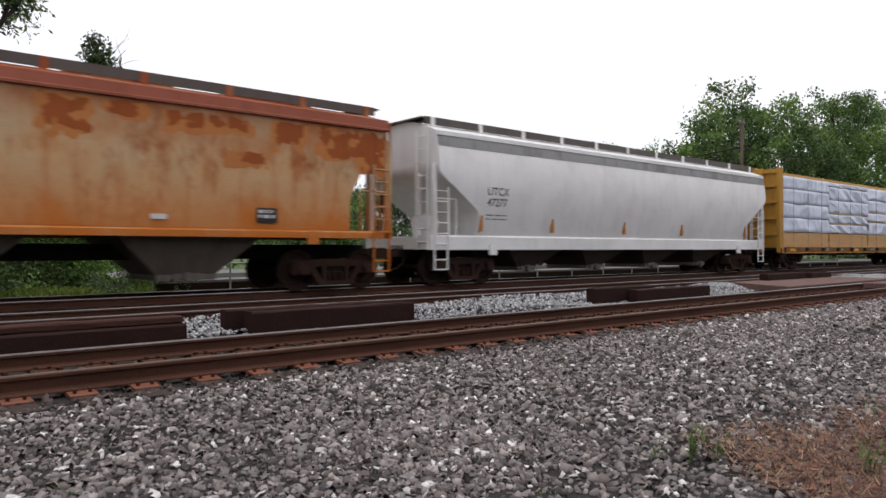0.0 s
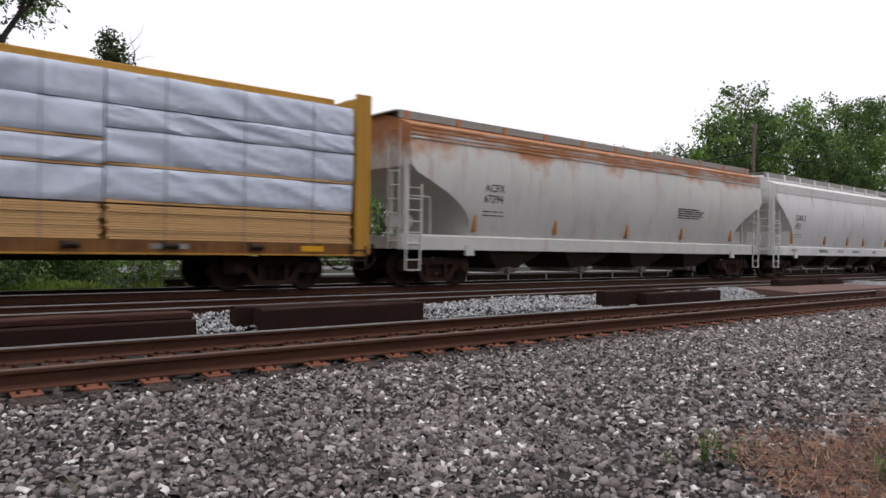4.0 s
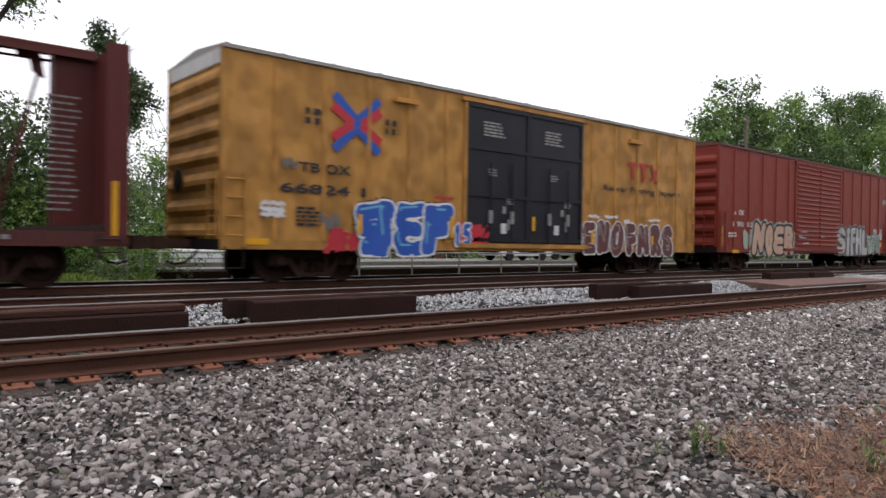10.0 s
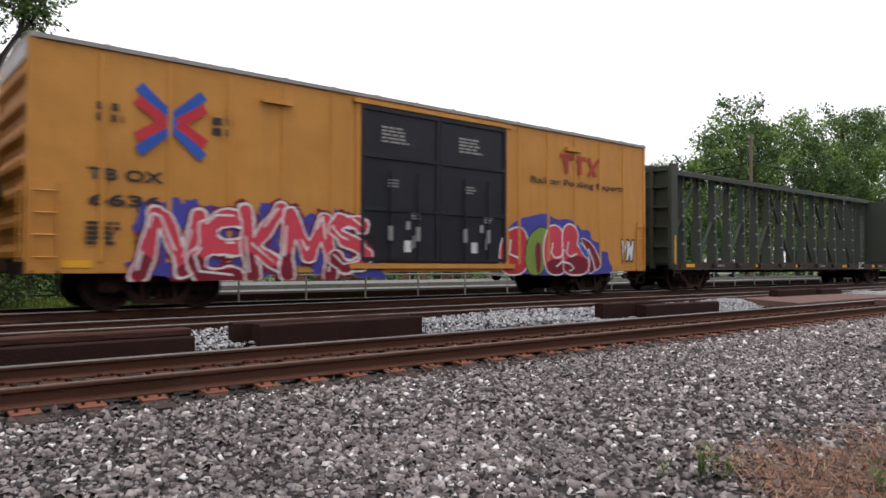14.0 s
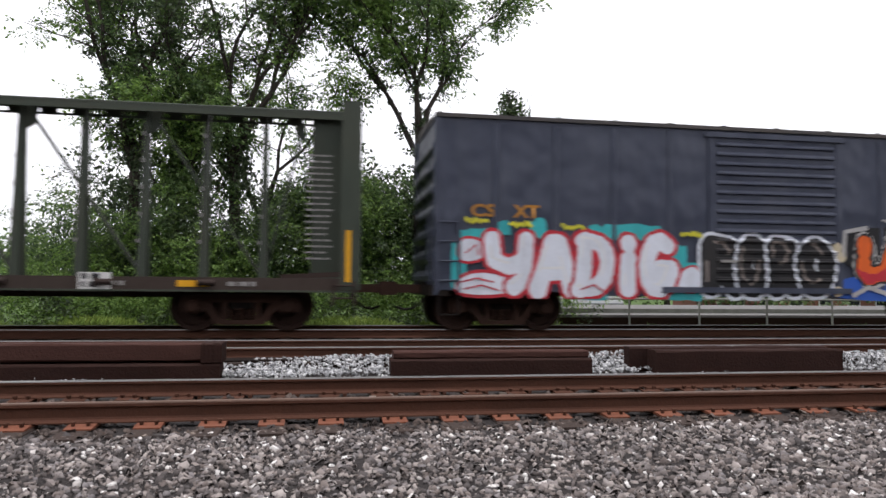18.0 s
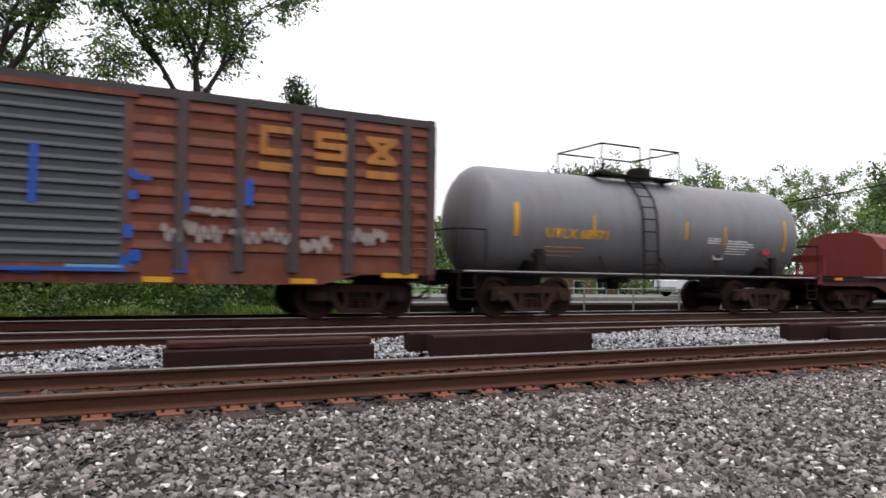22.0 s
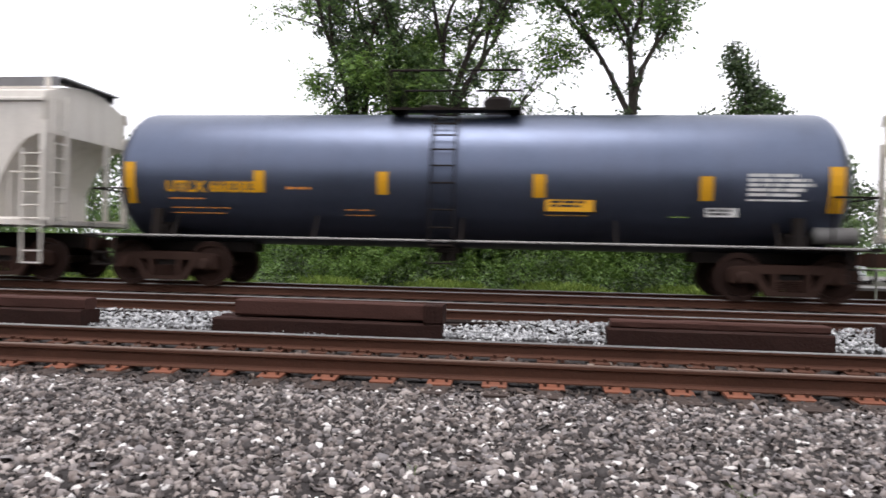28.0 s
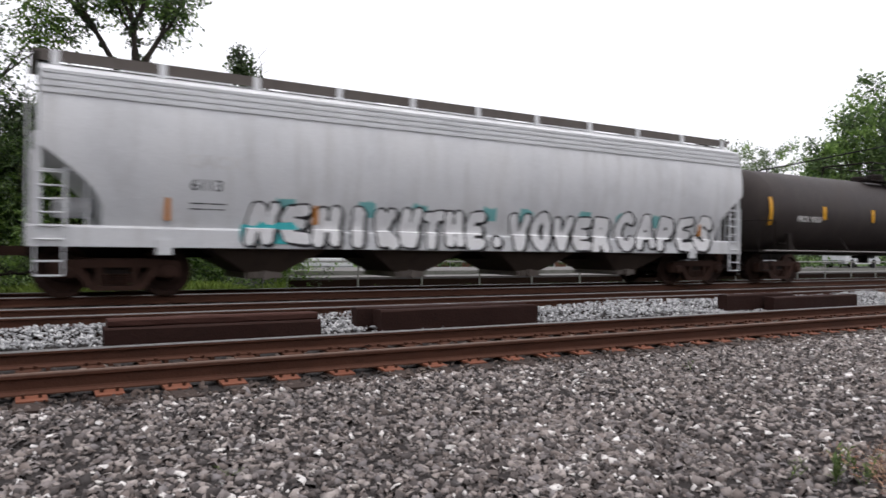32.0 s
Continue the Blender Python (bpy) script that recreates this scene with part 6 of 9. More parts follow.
def forked(x, y, z0, height, seed, mats, label, fork=0.3, stems=2, open_=0.28, trunk=0.17, leaf=0.15, sprays=5.0, ivy=0.0, ivy_r=0.7, reach=0.34, bend=0.5, jitter=0.24, levels=4, thin=0.1, lean=0.0, name="tree"):
    """A broadleaf tree: stems that fork again and again, with drooping compound leaves in clusters at the twigs' ends."""
    rnd = random.Random(seed)
    g = Geo()
    u3 = lambda lo, hi: Vector((rnd.uniform(-1, 1), rnd.uniform(-1, 1), rnd.uniform(lo, hi))).normalized()
    groups, climb = ([], []), []

    def grow(p, d, ln, r, level, tone):
        q, dd = p, d.copy()
        for i in range(3):
            dd = (dd + u3(-0.4, 0.6) * 0.24).normalized()
            e = q + dd * ln / 3
            g.tube(q, e, r * (1 - 0.12 * i), r * (1 - 0.12 * (i + 1)), 6 if level < 2 else 4, False)
            if level < 2:
                climb.append((q, e, r))
            if level >= 1 and rnd.random() < 0.75 and level < levels:          # side shoots
                grow(e, (dd * 0.4 + u3(-0.35, 0.6)).normalized(), ln * rnd.uniform(0.3, 0.5), r * 0.4, max(level + 2, levels - 1), tone)
            q = e
        if level >= levels:
            if rnd.random() > thin:
                groups[tone].append((p.lerp(q, 0.25), q))
            return
        for k in range(2 if rnd.random() < 0.6 else 3):
            t = tone if rnd.random() < 0.75 else 1 - tone
            grow(q, (dd + u3(-0.5, 0.5) * bend + Vector((0, 0, 0.16))).normalized(), ln * rnd.uniform(0.62, 0.86), r * 0.56, level + 1, t)

    top = Vector((x + lean * fork * height, y, z0 + fork * height))
    mid = Vector((x + rnd.uniform(-0.15, 0.15), y, z0 + fork * height * 0.55))
    for a, b, r0, r1 in ((Vector((x, y, z0 - 0.1)), mid, trunk * 1.15, trunk), (mid, top, trunk, trunk * 0.85)):
        g.tube(a, b, r0, r1, 8, False)
        climb.append((a, b, trunk))
    az = rnd.uniform(0, 6.28)
    for k in range(stems):
        a = az + 6.28 * k / stems + rnd.uniform(-0.4, 0.4)
        grow(top, Vector((math.cos(a) * open_ + lean, math.sin(a) * open_, 1.0)).normalized(), height * (1 - fork) * reach, trunk * 0.72, 0, k % 2)
    t = new(name)
    tagged(t, label, "tree")
    part("trunk", g, m_bark, t, smooth=True)
    for kind, segs, mat in (("crown", groups[0], mats[0]), ("sunlit_leaves", groups[1], mats[1])):
        if segs:
            v, f = leaflet_sprays(along(segs, sprays * 5.6, jitter), leaf * 2.5, leaf)
            bulk(kind, v, f, mat, t)
    if ivy:
        tips, rad = [], []
        for a, b, r in climb:
            for _ in range(max(2, int((b - a).length * 6))):
                p = a.lerp(b, rnd.random())
                w = (p.z - z0) / height
                if w > ivy or rnd.random() < 0.5 * w / ivy:
                    continue
                k = ivy_r * (1.1 - 0.7 * w / ivy)
                tips.append(p + Vector((rnd.uniform(-k, k), rnd.uniform(-k, k), rnd.uniform(-0.3, 0.3))))
                rad.append(rnd.uniform(0.25, 0.55) * ivy_r)
        v, f = leaf_quads(clumps(tips, rad, 420), 0.13)
        bulk("ivy", v, f, m_leaf_dark, t)
    return t


def vine_tree():
    """A leaning trunk smothered in vines, with dead runners hanging from it."""
    rnd = random.Random(44)
    t = new("tree")
    tagged(t, "leaning tree smothered in dark vines with dead runners", "tree")
    line = [Vector(p) for p in ((5.2, 23.8, -0.4), (5.5, 23.8, 1.6), (6.1, 23.9, 3.4), (6.8, 24.0, 5.0), (6.75, 24.0, 6.4), (6.35, 24.0, 7.6))]
    g = Geo()
    for i, (a, b) in enumerate(zip(line, line[1:])):
        g.tube(a, b, 0.15 - 0.024 * i, 0.15 - 0.024 * (i + 1), 7, False)
    arms = [((6.7, 24.0, 5.2), (7.6, 24.0, 5.9)), ((6.8, 24.0, 5.0), (8.1, 23.9, 5.6)), ((6.8, 24, 4.8), (7.6, 24.1, 4.9)), ((6.7, 24, 5.9), (7.3, 23.9, 6.5)), ((6.2, 24, 4.0), (5.5, 23.8, 4.9))]
    tips, rad = [], []
    for a, b in arms:
        a, b = Vector(a), Vector(b)
        g.tube(a, b, 0.05, 0.02, 5, False)
        for k in range(9):
            tips.append(a.lerp(b, rnd.uniform(0.1, 1.0)) + Vector((rnd.uniform(-0.25, 0.25), rnd.uniform(-0.3, 0.3), rnd.uniform(-0.3, 0.3))))
            rad.append(rnd.uniform(0.26, 0.5))
    for a, b in zip(line, line[1:]):
        n = 16 if a.z > 3 else 24
        for k in range(n):
            w = 0.28 if a.z > 6 else 0.5
            tips.append(a.lerp(b, rnd.random()) + Vector((rnd.uniform(-w, w), rnd.uniform(-w, w), 0)))
            rad.append(rnd.uniform(0.28, 0.52))
    for k in range(16):                               # dead runners
        a = Vector((rnd.uniform(6.3, 8.2), 24.0, rnd.uniform(4.8, 6.6)))
        up = k < 6
        if up:
            a = Vector((rnd.uniform(6.4, 7.2), 24.0, rnd.uniform(6.6, 7.4)))
        d = Vector((rnd.uniform(0.15, 0.6), rnd.uniform(-0.2, 0.2), rnd.uniform(0.4, 0.9) if up else rnd.uniform(-1.1, -0.4)))
        for i in range(4):
            b = a + d * 0.38
            g.tube(a, b, 0.014 - 0.003 * i, 0.011 - 0.003 * i, 4, False)
            a, d = b, d + Vector((rnd.uniform(-0.25, 0.35), 0, rnd.uniform(-0.35, 0.15)))
    part("trunk", g, m_bark, t, smooth=True)
    order = list(range(len(tips)))
    rnd.shuffle(order)
    cutoff = int(len(order) * 0.6)
    for kind, ids, mat in (("ivy", order[:cutoff], m_leaf_dark), ("crown", order[cutoff:], m_leaf)):
        v, f = leaf_quads(clumps([tips[i] for i in ids], [rad[i] for i in ids], 520), 0.12)
        bulk(kind, v, f, mat, t)


def hedge(name, label, x0, x1, y0, y1, zf, n, leaf, mat, dens=60, r=(0.35, 0.8), z0=-0.3):
    """A distant thicket: overlapping clumps up to zf(x)."""
    pts, rad = [], []
    for _ in range(n):
        x, y = rng.uniform(x0, x1), rng.uniform(y0, y1)
        top = zf(x)
        pts.append((x, y, z0 + (top - z0) * rng.uniform(0.02, 1.0) ** 0.8))
        rad.append(rng.uniform(*r))
    v, f = leaf_quads(clumps(pts, rad, dens), leaf)
    return tagged(bulk(name, v, f, mat), label, "shrubs", kind="stuff")


def shrubs(name, label, x0, x1, y0, y1, zf, n, leaf, mat, dens=7.0, k=5, jitter=0.1, z0=-0.35):
    """A near thicket of arching stems with leaves along their upper parts."""
    segs = []
    for _ in range(n):
        x, y = rng.uniform(x0, x1), rng.uniform(y0, y1)
        top = z0 + (zf(x) - z0) * rng.uniform(0.35, 1.0)
        p = np.array((x, y, z0))
        bend = rng.normal(0, 0.28, 2) * (top - z0)
        q = np.array((x + bend[0] * 0.4, y + bend[1] * 0.4, z0 + (top - z0) * 0.55))
        e = np.array((x + bend[0], y + bend[1], top))
        segs += [(p * 0.4 + q * 0.6 if top > 1 else p, q), (q, e)]
        for _j in range(3):
            s = q + (e - q) * rng.random()
            segs.append((s, s + rng.normal(0, 0.22, 3) * (top - z0) * np.array([1, 1, 0.5]) - np.array([0, 0, 0.06])))
    v, f = leaflet_sprays(along(segs, dens, jitter), leaf * 2.3, leaf, k)
    return tagged(bulk(name, v, f, mat), label, "shrubs", kind="stuff")


# leaf colours for the distance, with haze put in as a paler green
m_leaf_far = island_mat("hazed_leaves", [(0.0, (0.05, 0.085, 0.032)), (0.5, (0.115, 0.175, 0.065)), (1.0, (0.2, 0.27, 0.11))], rough=0.6, bump=0, translucent=0.4)
m_grass = island_mat("grass_blades", [(0.0, (0.13, 0.21, 0.03)), (0.5, (0.26, 0.38, 0.06)), (1.0, (0.4, 0.5, 0.11))], rough=0.7, bump=0, translucent=0.35)


def grass(name, label, x0, x1, y0, y1, n, lo, hi, mat, z):
    p = np.stack([rng.uniform(x0, x1, n), rng.uniform(y0, y1, n), np.full(n, z)], 1)
    d = rng.normal(0, 0.4, (n, 3))
    d[:, 2] = 1
    ln = rng.uniform(lo, hi, n)[:, None] * (0.7 + 0.5 * np.sin(p[:, :1] * 1.9 + np.cos(p[:, 1:2] * 2.1)))
    s = rng.normal(0, 1, (n, 3)) * np.array([1, 1, 0])
    s /= np.linalg.norm(s, axis=1, keepdims=True) + 1e-9
    w = 0.012
    v = np.stack([p - s * w, p + s * w, p + d * ln * 0.6 + s * w * 0.7, p + d * ln + s * ln * 0.2 - np.array([0, 0, 0.03])], 1).reshape(-1, 3)
    return tagged(bulk(name, v, np.arange(4 * n).reshape(n, 4), mat), label, "grass", kind="stuff")


def plant_all():
    tall = "tall leafy tree with thin branches above the thicket"
    green, fresh, dull = (m_leaf, m_leaf_light), (m_leaf_light, m_leaf), (m_leaf_dark, m_leaf)
    leafy, young = "leafy tree in the thicket", "young light green tree in the thicket"
    forked(-6.0, 24.2, -0.4, 14.5, 101, green, tall, 0.34, 3, 0.07, 0.2, 0.15, 4.0, 0.62, 0.8, 0.33, 0.36, 0.24, 4, 0.22)
    forked(-5.0, 25.2, -0.4, 12.0, 107, dull, tall, 0.35, 2, 0.12, 0.17, 0.15, 4.5, 0.6, 0.9, 0.33, 0.42, 0.22, 4, 0.2)
    forked(-2.9, 24.0, -0.4, 14.2, 103, green, tall, 0.34, 3, 0.26, 0.19, 0.15, 4.0, 0.52, 0.7, 0.33, 0.48, 0.26, 4, 0.22)
    forked(-1.9, 24.6, -0.4, 10.2, 104, green, leafy, 0.3, 2, 0.34, 0.14, 0.15, 6.0, 0.4, 0.7, 0.32, 0.55)
    forked(-4.4, 24.8, -0.4, 8.4, 105, green, leafy, 0.22, 3, 0.4, 0.13, 0.14, 7.0, 0.0, 0.6, 0.33, 0.55)
    forked(-0.3, 24.6, -0.4, 5.8, 106, dull, "dark small tree in the thicket", 0.22, 3, 0.42, 0.1, 0.13, 8.0, 0.0, 0.6, 0.33, 0.55)
    forked(1.1, 23.8, -0.4, 5.0, 108, fresh, young, 0.22, 3, 0.45, 0.09, 0.12, 8.0, 0.0, 0.6, 0.33, 0.55)
    forked(3.2, 24.0, -0.4, 13.6, 113, green, tall, 0.42, 4, 0.4, 0.15, 0.16, 5.6, 0.78, 0.42, 0.32, 0.55, 0.3, 4, 0.06)
    vine_tree()
    shrubs("thicket", "dense green shrubs and vines under the trees", -7.8, 6.6, 22.6, 24.6, lambda x: 4.3 + 0.6 * math.sin(x * 0.9) + 0.4 * math.sin(2.3 * x + 1), 360, 0.12, m_leaf, 6.0)
    shrubs("dark_thicket", "dark ivy among the shrubs", -7.8, 7.0, 22.9, 25.3, lambda x: 4.6 + 0.5 * math.sin(x * 1.7), 230, 0.13, m_leaf_dark, 6.0)
    shrubs("bright_thicket", "bright green shrubs among the darker ones", -7.6, 6.0, 22.4, 23.6, lambda x: 3.6 + 0.8 * math.sin(x * 1.1 + 2), 150, 0.12, m_leaf_light, 6.0)
    # fills the thicket's inside; its shade is put in with dark leaf colours
    hedge("thicket_heart", "leaf mass inside the thicket, coloured dark for the shade there", -7.8, 5.9, 23.6, 25.4, lambda x: 4.9 + 0.6 * math.sin(x * 1.3), 420, 0.15, m_leaf_dark, 90, (0.35, 0.75))
    hedge("vine_mass", "dark vines heaped over the thicket's end", 2.4, 6.2, 23.2, 24.4, lambda x: 5.2 - 0.3 * abs(x - 4.4), 150, 0.14, m_leaf, 120, (0.3, 0.6))
    shrubs("side_thicket", "green shrubs beside the tall trees", -14.0, -7.6, 24.0, 26.5, lambda x: 3.3 + 0.6 * math.sin(x * 1.3), 150, 0.13, m_leaf, 6.0)
    shrubs("light_thicket", "lighter green shrubs at the thicket's foot", -8.8, 7.6, 21.5, 22.7, lambda x: 1.9 + 0.8 * math.sin(x * 1.4) + 0.4 * math.sin(x * 3.1), 330, 0.11, m_leaf_light, 7.0)
    shrubs("low_thicket", "low green weeds along the far verge", -36.0, 8.4, 20.7, 22.0, lambda x: 1.0 + 0.35 * math.sin(x * 1.1) + 0.2 * math.sin(x * 2.7), 560, 0.1, m_leaf_light, 9.0)
    shrubs("dark_weeds", "dark green weeds along the far verge", -20.0, 8.0, 20.6, 21.8, lambda x: 0.75 + 0.4 * math.sin(x * 1.7 + 1), 240, 0.11, m_leaf_dark, 9.0)
    grass("verge_grass", "bright green grass beside the far track", -40.0, 6.8, 18.7, 20.9, 46000, 0.16, 0.4, m_grass, -0.26)
    grass("edge_grass", "green grass along the car park", 6.4, 50.0, 18.9, 20.9, 9000, 0.08, 0.2, m_leaf, -0.27)
    hedge("left_thicket", "green shrubs farther along the line", -56.0, -10.5, 27.0, 33.0, lambda x: 2.3 + 0.9 * math.sin(x * 0.5), 480, 0.22, m_leaf, 46, (0.5, 1.1))
    far_green, far_dull = (m_leaf_far, m_leaf_light), (m_leaf_far, m_leaf_dark)
    # x, y, height, spread, kind: trees across the car park, light bushes first
    spots = [(-37, 45, 6.6, 2.6, 1), (-33.5, 45.5, 7.0, 2.6, 1), (-30, 48, 8.6, 2.8, 0), (-26.5, 49, 8.2, 2.4, 0), (-45, 50, 9, 4, 0),
             (13.0, 44, 4.9, 1.7, 0), (15.8, 46, 6.4, 1.9, 0), (17.8, 45, 7.0, 1.6, 2), (19.6, 46.5, 6.7, 1.7, 2), (22.0, 43, 5.2, 2.0, 1), (24.6, 43.5, 5.9, 2.1, 1), (26.9, 43, 5.4, 1.8, 1), (29.0, 47, 7.0, 2.2, 2),
             (31.6, 49, 6.2, 2.3, 2), (34.5, 52, 6.8, 2.4, 2), (38.0, 52, 8.2, 2.6, 2), (41.5, 54, 11.0, 3.2, 2), (45.0, 55, 12.4, 4.4, 2), (47.5, 53, 11.6, 3.8, 0), (49.0, 56, 12.2, 3.2, 0), (51, 50, 9.0, 2.8, 1), (54, 52, 11.5, 3.2, 0), (58.5, 54, 12.6, 3.4, 0), (63, 56, 12.6, 3.6, 0),
             (68, 56, 12.5, 3.8, 0), (74, 56, 13.5, 4.0, 0), (81, 56, 14.5, 4.4, 0), (90, 56, 15, 5.0, 0), (10, 60, 7, 3.0, 0), (3, 62, 7, 3.2, 2)]
    for x, y, h, s, kind in spots:
        tree(x, y, -0.4, h * 1.07, s * 1.1, int(x * 7 + y), (far_green, fresh, far_dull)[kind], leaf=0.24, dens=14, trunk=0.2, start=0.12, limbs=28, compound=False, jitter=0.22, bare=0.08,
             label=("green tree in the distance", "light green young tree in the distance", "dark tree in the distance")[kind])
    for x, y, h, s, kind in [(52.5, 31, 10.0, 2.2, 0), (56.0, 31, 13.2, 2.8, 0), (59.5, 30, 15.6, 3.8, 0), (64.0, 31, 15.2, 3.6, 0), (69.0, 30, 16.6, 3.6, 0), (74.0, 31, 14.2, 3.4, 0), (80.0, 30, 18.6, 4.4, 1), (86.0, 30, 19.4, 4.6, 1), (93.0, 30, 18.0, 5.2, 0), (102, 29, 20, 6.5, 0)]:
        tree(x, y, -0.4, h * 1.02, s, int(x * 3 + y), fresh if kind else green, leaf=0.27, dens=19, trunk=0.25, start=0.14, limbs=34, compound=False, jitter=0.3, bare=0.08, label="broad green tree beside the line")
    hedge("distant_wood", "dark line of woods in the distance", -60.0, 130.0, 66.0, 74.0, lambda x: 4.2 + 1.2 * math.sin(x * 0.21) + 0.8 * math.sin(x * 0.5) + max(0, 0.05 * (x - 35)), 760, 0.4, m_leaf_dark, 14, (1.0, 2.0))
    hedge("near_right_wood", "green shrubs under the distant trees", 46.0, 110.0, 28.0, 36.0, lambda x: 5.0 + 1.2 * math.sin(x * 0.3), 460, 0.3, m_leaf, 28, (0.7, 1.5))
    # never in view; added to darken the cars' near sides and reflections
    hedge("wood_behind", "unseen belt of dark trees on the near side of the tracks", -70.0, 100.0, -20.0, -14.0, lambda x: 7.5 + 1.2 * math.sin(x * 0.3) + 1.0 * math.sin(x * 0.7), 900, 0.9, m_leaf_dark, 9, (1.6, 2.6))
    hedge("middle_shrubs", "green shrubs beyond the car park", 12.0, 60.0, 38.5, 44.0, lambda x: 2.4 + 0.8 * math.sin(x * 0.4), 480, 0.24, m_leaf_far, 32, (0.5, 1.1))


plant_all()


# ---- beyond the train: car park, railing, van, cars, brick building, poles ----
def beyond():
    slab = Geo().prism([(21.2, 0.02), (21.2, 0.13), (34.0, 0.1), (34.0, -0.4), (21.3, -0.4)], "x", 7.3, 78.0)
    tagged(part("car_park", slab, m_concrete), "pale concrete car park with a raised edge", "pavement", kind="structure")
    # edge face of the slab, its shadow put in with the near-black timber colour
    tagged(part("slab_edge", Geo().box(7.2, 78.0, 21.08, 21.19, -0.35, 0.06), m_timber), "timber edge below the car park, coloured dark as a shadowed face", "kerb", kind="structure")
    rail = new("railing")
    tagged(rail, "grey steel pipe railing along the car park", "railing")
    for i in range(22):
        x = 7.1 + 2.35 * i
        part("post", Geo().tube((x, 20.98, -0.35), (x, 20.98, 0.66), 0.035), m_galv, rail, smooth=True)
    part("top_rail", Geo().tube((7.1, 20.98, 0.64), (56.6, 20.98, 0.7), 0.03), m_galv, rail, smooth=True)
    part("middle_rail", Geo().box(7.1, 56.6, 20.96, 21.0, 0.2, 0.34), m_galv, rail)
    for x in (6.33, 6.72):
        tagged(part("fence_post", Geo().tube((x, 20.95, -0.35), (x, 20.95, 0.6), 0.035), m_galv, None, smooth=True), "grey steel post at the end of the railing", "post")
    white = surface("vehicle_white", (0.66, 0.67, 0.69), amount=0.1, streak=0.1, rough=0.25)
    greyc = surface("vehicle_grey", (0.24, 0.25, 0.27), amount=0.1, streak=0.1, rough=0.25)
    glass = surface("dark_glass", (0.02, 0.024, 0.03), amount=0.1, streak=0.0, rough=0.1, bump=0.0)
    tyre = surface("tyre", (0.015, 0.015, 0.016), amount=0.2, streak=0.0, rough=0.9)

    def car(x, y, z, paint, label):
        c = new("parked_car")
        c.location = (x, y, z)
        tagged(c, label, "car")
        side, gl = [(-2.2, 0.3), (2.2, 0.3), (2.25, 0.62), (1.9, 0.82), (1.0, 0.92), (0.45, 1.4), (-0.85, 1.44), (-1.6, 0.98), (-2.2, 0.9)], [(0.85, 0.95), (0.4, 1.33), (-0.8, 1.36), (-1.35, 1.0)]
        part("body", Geo().prism(side, "y", -0.85, 0.85), paint, c)
        for q in (-0.86, 0.84):
            part("window", Geo().prism(gl, "y", q, q + 0.02), glass, c)
        for dx in (-1.4, 1.4):
            for q in (-0.87, 0.67):
                part("wheel", Geo().wheel((dx, q + 0.1, 0.32), [(-0.1, 0.18), (-0.1, 0.32), (0.1, 0.32), (0.1, 0.18)], 16), tyre, c)
        part("bumper", Geo().box(-2.32, -2.18, -0.8, 0.8, 0.35, 0.55), greyc, c)

    tr = new("trailer")
    tr.location = (13.75, 36.0, -0.42)
    tagged(tr, "low white box trailer parked beyond the railing", "trailer")
    part("body", Geo().chamfer(-1.65, 1.75, -0.9, 0.9, 0.22, 0.98, 0.05), white, tr)
    part("body_trim", Geo().box(-1.66, 1.76, -0.915, -0.9, 0.5, 0.56), greyc, tr)
    part("door_latch", Geo().box(-0.35, -0.1, -0.93, -0.9, 0.3, 0.45), tyre, tr)
    part("drawbar", Geo().beam((1.7, 0, 0.3), (2.7, 0, 0.3), 0.08, 0.08), tyre, tr)
    for q in (-0.95, 0.75):
        part("wheel", Geo().wheel((0.3, q + 0.1, 0.28), [(-0.1, 0.14), (-0.1, 0.28), (0.1, 0.28), (0.1, 0.14)], 16), tyre, tr)
    car(31.0, 29.5, 0.1, white, "white car parked beside the line")
    car(36.8, 31.0, 0.1, greyc, "grey car parked beside the line")
    car(41.5, 29.5, 0.1, white, "white car parked in the car park")
    car(52.0, 29.0, 0.1, white, "white car parked at the car park's far end")
    brick = surface("brick_red", (0.24, 0.11, 0.08), dirt=(0.14, 0.075, 0.06), amount=0.4, streak=0.2, rough=0.9)
    b = new("brick_building")
    b.location = (33, 47, -1.2)
    tagged(b, "low brick building with white windows", "building")
    part("wall", Geo().box(-7, 7, -3, 3, 0, 2.5), brick, b)
    part("roof", Geo().prism([(-7.3, 2.5), (7.3, 2.5), (6.6, 2.95), (-6.6, 2.95)], "y", -3.3, 3.3), p_roof_, b)
    for i in range(6):
        w = part("window", Geo().box(-6.0 + 2.2 * i, -5.0 + 2.2 * i, -3.05, -2.98, 1.0, 2.1), white, b)
        part("pane", Geo().box(-5.93 + 2.2 * i, -5.07 + 2.2 * i, -3.07, -3.05, 1.07, 2.03), glass, w)
    grey_wood = surface("pole_wood", (0.3, 0.27, 0.23), amount=0.3, streak=0.3, rough=0.9)
    tarred = surface("tarred_wood", (0.15, 0.115, 0.09), dirt=(0.09, 0.07, 0.06), amount=0.4, streak=0.4, rough=0.9)
    for x, y, top, r, lab in ((32.8, 45.0, 5.6, 0.12, "grey wooden utility pole with a crossarm and lamp"), (51.8, 25.9, 10.8, 0.15, "tall wooden utility pole before the trees")):
        p = new("utility_pole")
        p.location = (x, y, -0.4)
        tagged(p, lab, "utility pole")
        wood, arm = (grey_wood, 1.2) if top < 8 else (tarred, 0.45)
        part("pole", Geo().tube((0, 0, 0), (0, 0, top + 0.4), r, r * 0.75, 10), wood, p, smooth=True)
